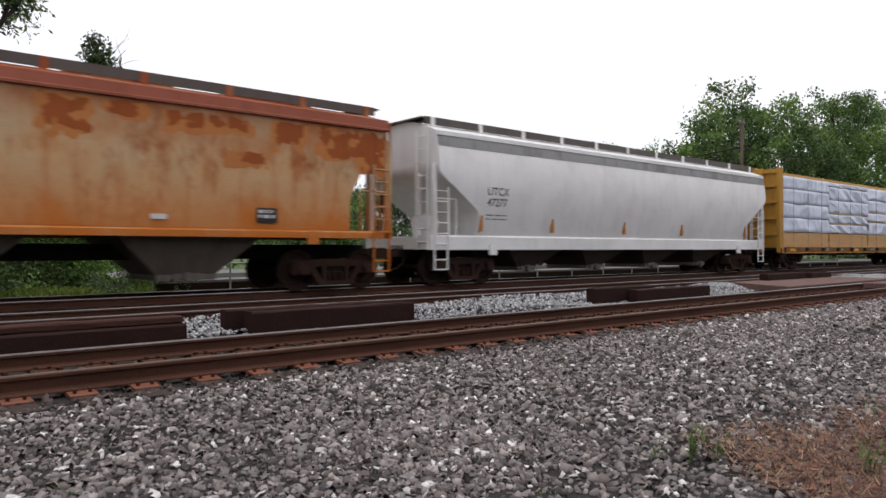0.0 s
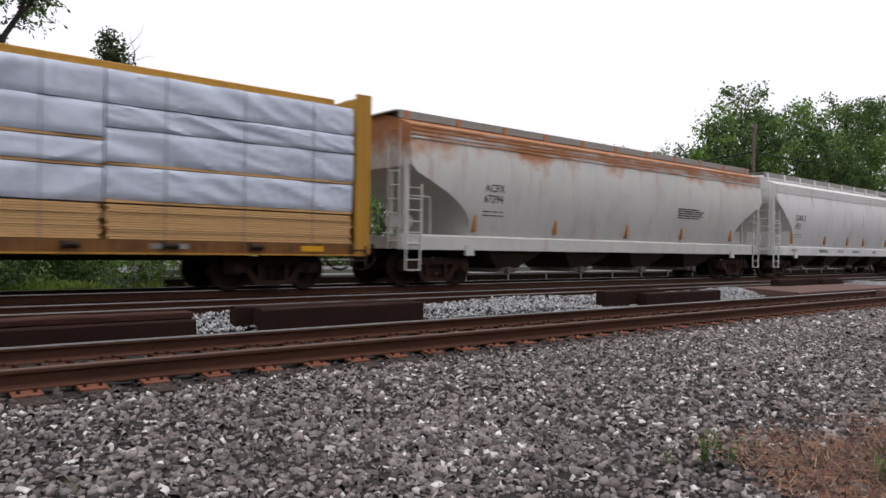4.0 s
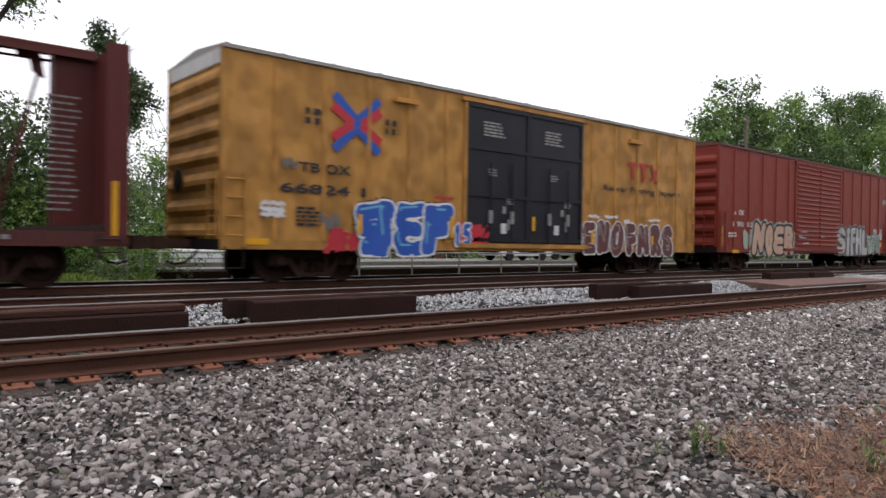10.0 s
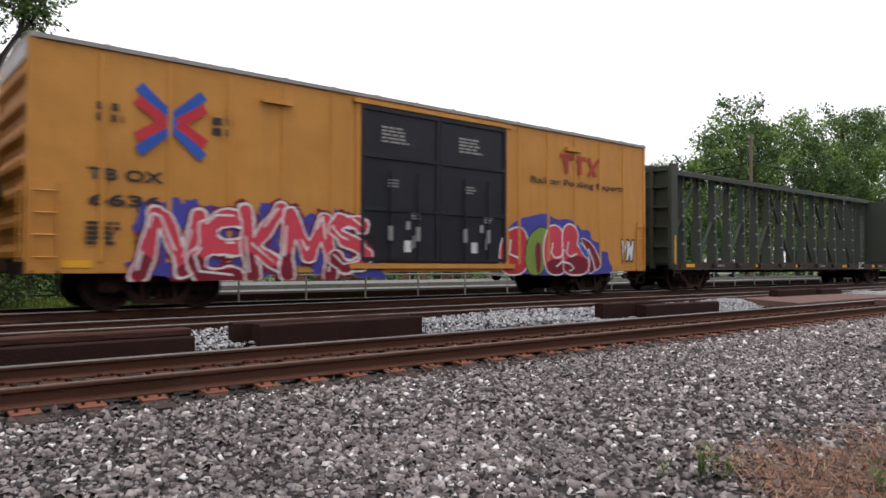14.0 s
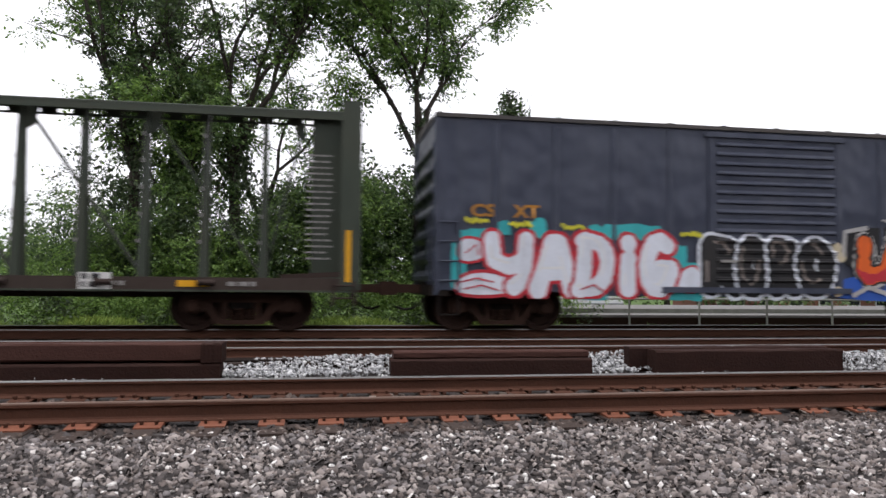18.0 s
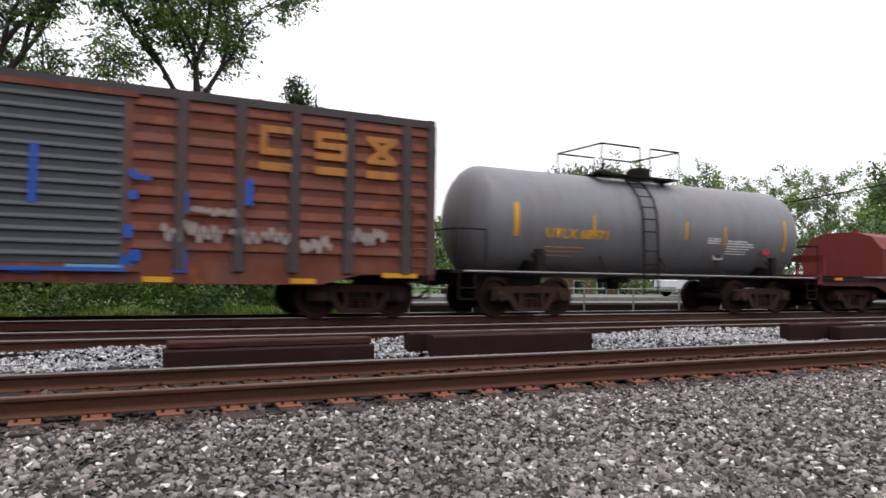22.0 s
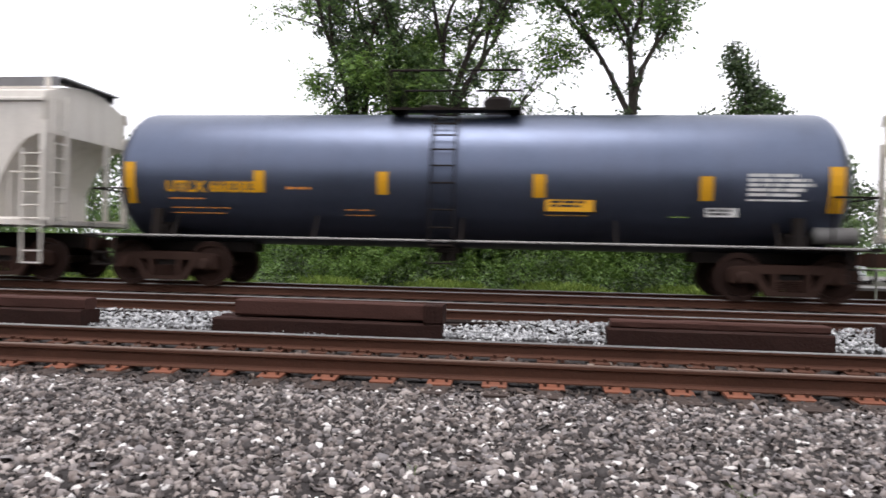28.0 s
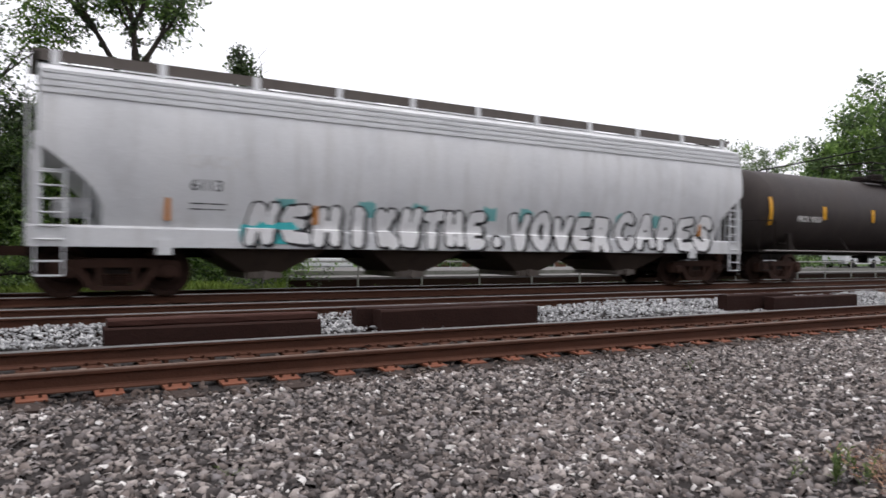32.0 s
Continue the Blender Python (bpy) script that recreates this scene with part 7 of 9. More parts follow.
        part("crossarm", Geo().box(-arm, arm, -0.06, 0.06, top + 0.05, top + 0.18), wood, p)
        for q in (-0.83, -0.33, 0.33, 0.83):
            part("insulator", Geo().tube((q * arm, 0, top + 0.18), (q * arm, 0, top + 0.34), 0.05, 0.03, 8), m_galv, p)
        if top < 8:
            part("lamp_arm", Geo().tube((0, 0, top - 1.9), (1.3, -0.3, top - 1.7), 0.03).box(1.1, 1.6, -0.4, -0.2, top - 1.78, top - 1.66), m_galv, p)
    wire = new("power_line")
    tagged(wire, "dark overhead wire that sags between poles", "wire")
    for k, (a, c2) in enumerate((((51.8, 25.9, 8.7), (110.0, 34.2, 17.2)), ((51.8, 25.9, 8.7), (20.0, 62.0, 5.5)))):
        a, c2 = Vector(a), Vector(c2)
        g = Geo()
        n = 18
        pts = [a.lerp(c2, i / n) - Vector((0, 0, 2.0 * math.sin(math.pi * i / n))) for i in range(n + 1)]
        for p0, p1 in zip(pts, pts[1:]):
            g.tube(p0, p1, 0.05, k=5)
        part("wire", g, tyre, wire)


p_roof_ = surface("dull_roof", (0.12, 0.115, 0.11), amount=0.3, rough=0.8)
beyond()


# ---- the train ----
m_capdull = surface("dull_lettering", (0.3, 0.29, 0.28), amount=0.3)
m_capdark = surface("worn_black_lettering", (0.16, 0.155, 0.15), amount=0.3)
m_walk = surface("walkway_grey", (0.11, 0.095, 0.085), dirt=(0.06, 0.05, 0.045), amount=0.5)


def lined(car, h, xs, z, surf=None, mat=None, w=0.5, hh=0.12):
    for x in xs:
        strip(car, x, w, z, hh, mat or m_yellow)


p_orange = surface("faded_orange", (0.56, 0.38, 0.21), dirt=(0.5, 0.2, 0.05), amount=0.85, streak=0.4, rust=0.48, rust_col=(0.32, 0.085, 0.02), rough=0.6, vary=0.15, size=1.3, patchy=True, top=(2.9, 4.3, (0.3, 0.07, 0.02)), foot=(2.5, 1.2, (0.5, 0.15, 0.022)))
p_white = surface("grey_white_paint", (0.8, 0.795, 0.785), dirt=(0.45, 0.43, 0.4), amount=0.18, streak=0.18, rough=0.45)
p_silver = surface("silver_grey_paint", (0.68, 0.69, 0.705), dirt=(0.4, 0.39, 0.37), amount=0.3, streak=0.35, rough=0.45)
p_greyhop = surface("weathered_grey", (0.62, 0.605, 0.58), dirt=(0.4, 0.36, 0.31), amount=0.25, streak=0.25, rust=0.06, rust_col=(0.42, 0.2, 0.09), rough=0.55, patchy=True, top=(3.4, 3.9, (0.42, 0.19, 0.09)))
p_pale = surface("pale_grey", (0.74, 0.73, 0.715), dirt=(0.3, 0.28, 0.25), amount=0.25, streak=0.25, rust=0.06, rust_col=(0.4, 0.18, 0.08), rough=0.5)
p_beige = surface("grimy_beige", (0.72, 0.675, 0.61), dirt=(0.36, 0.31, 0.26), amount=0.3, streak=0.35, rough=0.6)
p_red = surface("mineral_red", dent=0.25, col=(0.22, 0.034, 0.02), dirt=(0.11, 0.024, 0.017), amount=0.35, streak=0.3, rough=0.55)
p_cbred = surface("centerbeam_red", (0.1, 0.022, 0.019), dirt=(0.055, 0.022, 0.018), amount=0.4, streak=0.3, rough=0.5)
p_cbgreen = surface("centerbeam_green", (0.045, 0.056, 0.042), dirt=(0.05, 0.042, 0.03), amount=0.4, streak=0.3, rough=0.55)
p_cbyellow = surface("centerbeam_yellow", (0.5, 0.26, 0.04), dirt=(0.12, 0.07, 0.03), amount=0.35, streak=0.35, rough=0.55)
p_cbdark = surface("grimy_brown", (0.035, 0.021, 0.017), dirt=(0.022, 0.017, 0.015), amount=0.4, streak=0.3, rough=0.7)
p_yellow = surface("railbox_yellow", dent=0.35, col=(0.53, 0.24, 0.05), dirt=(0.26, 0.14, 0.04), amount=0.35, streak=0.25, rough=0.5)
p_yellow_old = surface("faded_railbox_yellow", dent=0.8, col=(0.48, 0.235, 0.055), dirt=(0.2, 0.12, 0.05), amount=0.35, streak=0.25, rough=0.55, vary=0.15, mottle=0.55)
p_door = surface("black_door", (0.014, 0.015, 0.021), dirt=(0.034, 0.032, 0.032), amount=0.3, streak=0.2, rough=0.45)
p_navy = surface("dark_blue_paint", (0.05, 0.057, 0.084), dirt=(0.085, 0.09, 0.105), dent=0.7, amount=0.35, streak=0.2, rough=0.4)
p_greyblue = surface("worn_grey_blue", (0.07, 0.088, 0.132), dirt=(0.12, 0.085, 0.07), amount=0.45, streak=0.4, rust=0.15, rust_col=(0.16, 0.07, 0.035), rough=0.6)
p_blue = surface("blue_paint", (0.035, 0.05, 0.17), dirt=(0.04, 0.04, 0.07), amount=0.35, streak=0.3, rough=0.5)
p_brown = surface("rusty_brown", (0.19, 0.058, 0.032), dirt=(0.06, 0.055, 0.062), size=1.5, dent=0.3, amount=0.75, streak=0.35, rust=0.34, rust_col=(0.36, 0.105, 0.036), rough=0.7, vary=0.3)
p_greydoor = surface("grey_door", (0.09, 0.1, 0.108), dirt=(0.07, 0.065, 0.06), amount=0.4, streak=0.3, rough=0.6)
p_tankgrey = surface("tank_grey", (0.2, 0.205, 0.222), dirt=(0.15, 0.115, 0.085), amount=0.4, streak=0.45, rough=0.42)
p_tankblack = surface("tank_black", (0.1, 0.12, 0.175), dirt=(0.06, 0.06, 0.075), amount=0.35, streak=0.15, rough=0.36, gloss=0.6, metal=0.8)
p_tankbrown = surface("tank_brown", (0.055, 0.03, 0.027), dirt=(0.04, 0.025, 0.022), amount=0.4, streak=0.35, rough=0.5)
p_roofgrey = surface("roof_grey", (0.32, 0.31, 0.29), dirt=(0.15, 0.11, 0.08), amount=0.5, streak=0.2, rough=0.6)
p_walkgrey = surface("galvanised_walk", (0.2, 0.2, 0.205), dirt=(0.1, 0.09, 0.085), amount=0.5, streak=0.3, rough=0.6)
p_roofdark = surface("roof_dark", (0.06, 0.055, 0.055), dirt=(0.1, 0.08, 0.06), amount=0.4, streak=0.2, rough=0.6)
p_capwhite = surface("white_band", (0.62, 0.61, 0.59), amount=0.2, streak=0.3, rough=0.55)
g_white, g_black, g_blue, g_silver = spray("white", (0.68, 0.68, 0.68)), spray("black", (0.02, 0.02, 0.022)), spray("blue", (0.03, 0.1, 0.42)), spray("silver", (0.42, 0.41, 0.4))
g_red, g_maroon, g_teal, g_orange = spray("red", (0.5, 0.035, 0.05)), spray("maroon", (0.13, 0.05, 0.05)), spray("teal", (0.04, 0.4, 0.42)), spray("orange", (0.75, 0.13, 0.02))
g_yellow, g_violet, g_cream, g_green = spray("yellow", (0.66, 0.62, 0.04)), spray("violet", (0.06, 0.06, 0.32)), spray("cream", (0.55, 0.47, 0.33)), spray("green", (0.2, 0.34, 0.25))
g_pink, g_wine, g_leaf = spray("pink", (0.6, 0.06, 0.09)), spray("wine", (0.19, 0.012, 0.025)), spray("leaf_green", (0.2, 0.3, 0.06))
g_dusk = spray("dusk", (0.09, 0.055, 0.12))
g_ghost = spray("ghost_grey", (0.33, 0.28, 0.26))
g_peach, g_mist = spray("peach", (0.52, 0.34, 0.25)), spray("mist_green", (0.34, 0.4, 0.35))
g_frost = spray("frost", (0.66, 0.69, 0.76))
g_sky, g_steel, g_pale = spray("sky", (0.14, 0.4, 0.6)), spray("steel_blue", (0.07, 0.1, 0.13)), spray("pale", (0.5, 0.56, 0.64))
g_bright = spray("bright_white", (0.9, 0.9, 0.91))
g_paleteal, g_dust = spray("pale_teal", (0.2, 0.5, 0.5)), spray("dusty", (0.24, 0.2, 0.18))


def hopper_marks(car, h, surf, orange_x, mark, number, x, z, hh, mat=None):
    for u in orange_x:
        g = Geo().box(u, u + 0.09, -surf(1.75) - 0.02, -surf(1.75) + 0.05, 1.42, 2.0 if u < -h + 3.2 or u > h - 3.2 else 1.82)
        part("reflector", g, m_orange, car, "orange reflector strip")
    m = mat or m_black
    if mark:
        words(mark, x, z + hh * 1.35, hh, m, car, surf, None, 0.012)
    if number:
        words(number, x, z, hh, m, car, surf, None, 0.012)
    bars(car, x, z - 0.25, 0.9, 2, 0.07, m, surf)


def build_train():
    # 1 rusty orange hopper
    car, h, surf = hopper(-180.2, -161.9, "rust-streaked faded orange covered hopper car", p_orange, (1.3, 1.3), 3, "flat", 4.0, (1.19, 1.36), (3.3, 1.05), m_walk, surface("bay_grey", (0.16, 0.13, 0.11), amount=0.4), lines=False, ridge=0.36, post_paint=p_orange, band=0.24, roof_paint=surface("rusty_red_roof", (0.3, 0.09, 0.055), dirt=(0.18, 0.05, 0.025), amount=0.6, streak=0.4, rough=0.7))
    rusty, ruddy = surface("deep_rust", (0.34, 0.09, 0.022), dirt=(0.2, 0.05, 0.016), amount=0.6, streak=0.6, rough=0.8), surface("pale_rust", (0.52, 0.2, 0.06), dirt=(0.42, 0.13, 0.035), amount=0.6, streak=0.5, rough=0.75)
    skin = lambda x, z: HALF - 0.02
    for i, (u, w, z0, z1) in enumerate(((10.7, 0.9, 3.0, 3.74), (11.8, 0.7, 3.4, 3.72), (12.9, 0.8, 3.3, 3.66), (13.7, 0.9, 3.35, 3.7), (15.2, 0.7, 3.1, 3.7), (16.3, 1.4, 2.95, 3.74), (17.3, 0.85, 2.7, 3.74), (14.2, 0.8, 2.7, 3.0), (2.0, 2.4, 3.1, 3.74), (5.5, 2.0, 3.2, 3.74), (8.2, 1.6, 3.3, 3.74))):
        drift(car, -h + u - 0.15, -h + u + w + 0.15, z0 - 0.12, z1, ruddy, 300 + i, 0.003, skin, 2.6, -0.02, 0.04, "rust_patch")
        drift(car, -h + u, -h + u + w, z0, z1, rusty, 320 + i, 0.005, skin, 3.4, -0.16, 0.04, "rust_patch")
    strip(car, -h + 14.77, 0.46, 1.5, 0.31, m_black, "sign_panel")
    bars(car, -h + 14.8, 1.7, 0.4, 2, 0.07, m_white, lambda z: HALF + 0.01)
    strip(car, -h + 12.6, 0.3, 1.52, 0.1, m_white, "sign_panel")
    # 2 white hopper
    car, h, surf = hopper(-160.6, -142.4, "clean white covered hopper car with dark roof walk", p_white, (1.5, 1.5), 4, "round", 4.0, roof_walk=m_walk, band=0.06)
    part("grey_band", Geo().prism([(-surf(3.6) - 0.008, 3.6), (-surf(3.75) - 0.008, 3.75), (-surf(3.92) - 0.008, 3.92), (-surf(3.92) + 0.04, 3.92), (-surf(3.6) + 0.04, 3.6)], "x", -h + 0.17, h - 0.17), surface("grey_band", (0.27, 0.27, 0.265), amount=0.2), car)
    hopper_marks(car, h, surf, (-h + 1.68, -h + 4.6, -h + 8.2, -h + 11.7, h - 1.8), "UTCX", "47277", -h + 1.88, 2.1, 0.22)
    # 3 loaded yellow centerbeam
    car, h = centerbeam(-141.15, -119.85, "yellow centre-beam flat car loaded with wrapped lumber", p_cbyellow, (2.1, 2.1), p_cbdark)
    for u in (1.0, 8.4, 13.2, 19.6):
        strip(car, -h + u, 0.55, 0.84, 0.12, m_yellow, y=-1.56)
    for u in (4.6, 6.2, 10.6, 16.4):
        bars(car, -h + u, 0.86, 0.8, 1, 0.1, m_capdull, lambda z: 1.566)
    # 4 rust-stained grey hopper
    car, h, surf = hopper(-118.75, -100.7, "grey covered hopper car with rust stains along its roof", p_greyhop, (1.4, 1.4), 4, "round", 4.02, slope=(2.9, 2.0), roof_walk=p_roofgrey, curved=True)
    hopper_marks(car, h, surf, (-h + 2.3, -h + 5.5, -h + 9.0, -h + 12.2, -h + 15.6), "ACFX", "67294", -h + 2.6, 2.2, 0.21)
    bars(car, h - 6.2, 2.45, 1.7, 5, 0.05, m_black, surf)
    # 5 pale hopper
    car, h, surf = hopper(-99.6, -83.45, "pale grey covered hopper car with ribbed roof bands", p_pale, (1.4, 1.4), 4, "round", 3.9, ridge=0.45, slope=(3.15, 1.5), roof_walk=p_roofgrey)
    hopper_marks(car, h, surf, (-h + 1.65, -h + 5.0, -h + 7.6, -h + 9.6, -h + 12.6), "DAKX", "893", -h + 1.84, 2.05, 0.26)
    bars(car, h - 3.2, 2.4, 1.0, 5, 0.05, m_black, surf)
    for u, w in ((1.8, 0.6), (4.6, 1.0), (6.6, 0.7), (8.4, 1.1), (11.0, 0.6)):
        bars(car, -h + u, 1.14, w, 2, 0.04, m_capdark, lambda z: 1.46)
    # 6 red centerbeam
    car, h = centerbeam(-81.95, -60.45, "empty dark red centre-beam flat car", p_cbred, (2.15, 2.15), p_cbdark, 16)
    cb_marks(car, h)
    # 7 faded yellow boxcar
    car, h = boxcar(-58.6, -40.65, "faded yellow boxcar with black double doors and graffiti", p_yellow_old, 0.72, 4.83, (2.45, 2.4), p_roofgrey, 0.1, 4.75, p_door, "smooth", 15, True, p_yellow_old, None, None, p_capwhite)
    tbox_marks(car, h, "66824 1", False)
    drift(car, -h + 2.4, -h + 3.6, 0.62, 1.3, g_red, 6, 0.004, None, 3.0)
    drift(car, -h + 6.0, -h + 7.6, 0.7, 1.5, g_red, 7, 0.045, None, 3.0, -0.2)
    throw_up(car, "JEF", 0, 0, 0.6, 1.3, g_blue, g_white, 0.19, 0.055, g_black, 0.03, None, g_sky, 0.55, 2, 0.9, [(-h + 3.25, -h + 4.5), (-h + 4.25, -h + 5.35), (-h + 5.1, -h + 6.2)], 0.024, square=0.35)
    throw_up(car, "15", -h + 6.2, -h + 6.85, 0.85, 0.58, g_blue, g_white, 0.06, 0.04, seed=4, wild=0.5, base=0.05)
    throw_up(car, "ENOFMRS", -h + 11.45, -h + 16.5, 0.62, 1.05, g_maroon, g_white, 0.15, 0.04, None, 0.0, None, g_ghost, 0.56, 3, 1.0, base=0.024)
    for i, (u, z, w) in enumerate(((11.75, 1.72, 0.6), (12.6, 1.74, 0.75), (13.6, 1.62, 0.4), (15.0, 1.7, 0.75))):
        scribble(car, -h + u, z, w, 0.2, g_white, 0.03, 200 + i, 0.05)
    for i in range(3):
        scribble(car, -h + 0.85, 1.36 + 0.12 * i, 0.62, 0.2, g_white, 0.022 + 0.002 * i, 210 + i, 0.055)
    scribble(car, -h + 2.3, 1.0, 0.55, 0.8, m_capdark, 0.02, 214, 0.04)
    scribble(car, -h + 5.6, 1.95, 0.7, 0.22, g_red, 0.02, 215, 0.04)
    scribble(car, -h + 1.35, 2.35, 0.4, 0.45, m_capdark, 0.02, 216, 0.035)
    for u, z, k in ((3.28, 1.1, 0.45), (6.12, 1.05, 0.55), (11.9, 0.98, 0.38), (15.15, 0.98, 0.3), (9.2, 1.3, 0.4)):
        strip(car, -h + u, 0.1, z, k, m_yellow, "reflector", -HALF - 0.055)
    # 8 red boxcar
    car, h = boxcar(-38.9, -20.95, "mineral red boxcar with ribbed doors and graffiti", p_red, 0.74, 4.86, (2.3, 2.3), surface("roof_red", (0.13, 0.045, 0.035), amount=0.4), 0.15, 4.8, p_red, "smooth", 15, False, p_red, seam=surface("seam_shade", (0.05, 0.014, 0.011), amount=0.3))
    words("A  OK", -h + 1.1, 2.22, 0.2, m_white, car, None, 0.9, 0.02)
    words("1 90  82", -h + 1.1, 1.76, 0.2, m_white, car, None, 1.65, 0.02)
    bars(car, -h + 0.75, 1.45, 0.9, 2, 0.07, m_white)
    drift(car, -h + 1.9, -h + 3.0, 0.7, 1.75, g_mist, 15, 0.003, None, 2.0)
    throw_up(car, "NOER", 0, 0, 0.66, 1.24, g_peach, g_black, 0.165, 0.1, g_mist, 0.1, None, g_cream, 0.6, 5, 0.8, [(-h + 2.6, -h + 3.9), (-h + 3.72, -h + 4.6), (-h + 4.42, -h + 5.62), (-h + 5.4, -h + 6.52)], 0.02)
    drift(car, -h + 6.3, -h + 7.0, 0.85, 1.7, g_mist, 16, 0.003, None, 2.5)
    throw_up(car, "SIFHL", 0, 0, 0.66, 1.36, g_silver, g_black, 0.17, 0.075, g_dust, 0.1, None, g_white, 0.6, 8, 0.9, [(-h + 11.1, -h + 12.35), (-h + 12.25, -h + 12.9), (-h + 12.75, -h + 13.7), (-h + 13.45, -h + 14.5), (-h + 14.2, -h + 15.15)], 0.02)
    for k, (u, z) in enumerate(((7.0, 1.35), (7.1, 1.6), (7.3, 1.1))):
        scribble(car, -h + u, z, 0.7, 0.16, m_white, 0.062, 220 + k, 0.03)
    scribble(car, h - 0.75, 3.2, 0.6, 0.6, g_ghost, 0.02, 19, 0.07)
    drift(car, -h + 14.9, -h + 17.0, 0.66, 1.75, g_mist, 19, 0.018, None, 1.6, 0.1)
    throw_up(car, "77U", -h + 15.0, -h + 16.9, 0.72, 0.95, g_mist, g_black, 0.08, 0.035, None, 0, None, None, 0.6, 9, 1.2, base=0.034)
    for i in range(2):
        bars(car, h - 1.95 + i * 0.75, 1.95, 0.55, 6, 0.06, m_white)
    strip(car, h - 1.3, 0.5, 1.46, 0.3, m_white, "sign_panel")
    strip(car, h - 1.3, 0.5, 1.1, 0.22, m_yellow, "sign_panel")
    lined(car, h, [-h + 1.1, -h + 3.6, h - 5.2, h - 2.8], 0.72)
    strip(car, -h + 0.25, 0.1, 0.95, 0.8, m_orange)
    # 9 yellow boxcar
    car, h = boxcar(-19.1, -0.98, "yellow boxcar with black double doors and red graffiti", p_yellow, 0.72, 4.83, (2.4, 2.4), p_roofgrey, 0.1, 4.75, p_door, "smooth", 15, True, p_yellow, None, None, p_capwhite)
    tbox_marks(car, h, "6636", True)
    drift(car, -h + 1.3, -h + 7.6, 0.56, 2.2, g_violet, 12, 0.003, None, 0.9, 0.12)
    throw_up(car, "NEKMS", 0, 0, 0.6, 1.5, g_pink, g_white, 0.15, 0.045, g_wine, 0.06, g_wine, g_white, 0.56, 12, 1.8, [(-h + 1.75, -h + 3.2), (-h + 2.85, -h + 4.1), (-h + 3.8, -h + 5.0), (-h + 4.7, -h + 6.2), (-h + 5.9, -h + 7.1)], 0.024, square=0.3)
    at9 = -h
    blob(car, [(x + at9, z) for x, z in ((11.2, 0.6), (11.3, 1.6), (11.9, 2.15), (12.6, 2.3), (13.2, 2.42), (13.7, 2.2), (14.1, 2.3), (14.6, 2.15), (14.75, 1.95), (15.2, 2.0), (15.25, 1.65), (15.7, 1.6), (15.75, 1.3), (16.1, 1.35), (16.1, 1.05), (16.4, 0.75), (16.0, 0.6))], g_violet, None, 0.003, "paint_cloud")
    swell(car, [(11.35, 0.64), (11.3, 1.5), (11.8, 1.95), (12.35, 1.9), (12.45, 1.2), (12.3, 0.64)], g_red, g_white, 0.006, 0.05, None, at9)
    swell(car, [(12.35, 0.62), (12.3, 1.5), (12.8, 2.0), (13.3, 1.95), (13.15, 1.4), (13.1, 0.62)], g_leaf, g_black, 0.009, 0.04, None, at9)
    swell(car, [(12.7, 1.55), (12.98, 1.55), (12.95, 0.66), (12.75, 0.66)], g_wine, None, 0.013, 0.04, None, at9)
    swell(car, [(13.1, 1.0), (13.08, 1.55), (13.3, 2.02), (13.62, 2.06), (13.9, 1.9), (13.95, 1.6), (13.85, 1.35), (14.05, 1.05), (14.0, 0.64), (13.3, 0.62)], g_pink, g_white, 0.012, 0.05, None, at9)
    swell(car, [(13.15, 0.98), (13.6, 1.1), (14.0, 1.0), (14.0, 0.64), (13.3, 0.62)], g_wine, None, 0.015, 0.0, None, at9)
    swell(car, [(13.95, 1.1), (13.9, 1.6), (13.92, 1.95), (14.15, 2.13), (14.45, 2.05), (14.62, 1.8), (14.5, 1.45), (14.95, 1.35), (15.12, 1.0), (15.05, 0.62), (13.95, 0.62)], g_pink, g_white, 0.018, 0.05, None, at9)
    swell(car, [(14.0, 1.1), (14.5, 1.2), (15.08, 1.1), (15.05, 0.64), (13.98, 0.64)], g_wine, None, 0.021, 0.0, None, at9)
    swell(car, [(14.68, 1.75), (15.2, 1.6), (15.55, 1.2), (15.72, 0.84), (15.35, 0.74), (15.2, 0.64), (15.1, 0.7), (15.2, 1.1), (14.95, 1.45)], g_wine, g_white, 0.024, 0.04, None, at9)
    swell(car, [(14.6, 1.62), (14.95, 1.4), (15.15, 1.12), (15.0, 1.1), (14.7, 1.38)], g_blue, g_white, 0.028, 0.03, None, at9)
    for k, line in enumerate((((13.45, 1.55), (13.38, 1.25), (13.55, 1.1), (13.8, 1.15), (13.95, 1.35)), ((14.15, 1.6), (14.05, 1.25), (14.25, 1.15), (14.55, 1.25)), ((13.6, 0.85), (13.85, 1.0), (14.2, 0.95), (14.4, 0.8), (14.2, 0.72)), ((15.05, 1.4), (15.3, 1.05), (15.4, 0.75)), ((11.7, 1.6), (11.65, 1.2), (12.0, 1.1)))):
        stroke(car, line, 0.06, g_white, 0.033 + 0.001 * k, at9)
    words("VM", h - 1.35, 1.0, 0.75, g_black, car, None, 0.72, 0.08, 0.25, "graffiti_letters")
    words("VM", h - 1.32, 1.05, 0.65, g_white, car, None, 0.64, 0.015, 0.25, "graffiti_letters", "", 0.01)
    # 10 green centerbeam
    car, h = centerbeam(0.6, 22.2, "empty dark green centre-beam flat car", p_cbgreen, (2.2, 2.2), p_cbdark, 16)
    cb_marks(car, h)
    # 11 dark blue boxcar
    car, h = boxcar(23.7, 38.68, "dark blue boxcar with yellow lettering and bright graffiti", p_navy, 0.72, 4.28, (1.5, 1.5), p_roofdark, -0.06, 2.9, p_navy, "smooth", 12, False, p_navy, (-4.29, 4.29, 0.0))
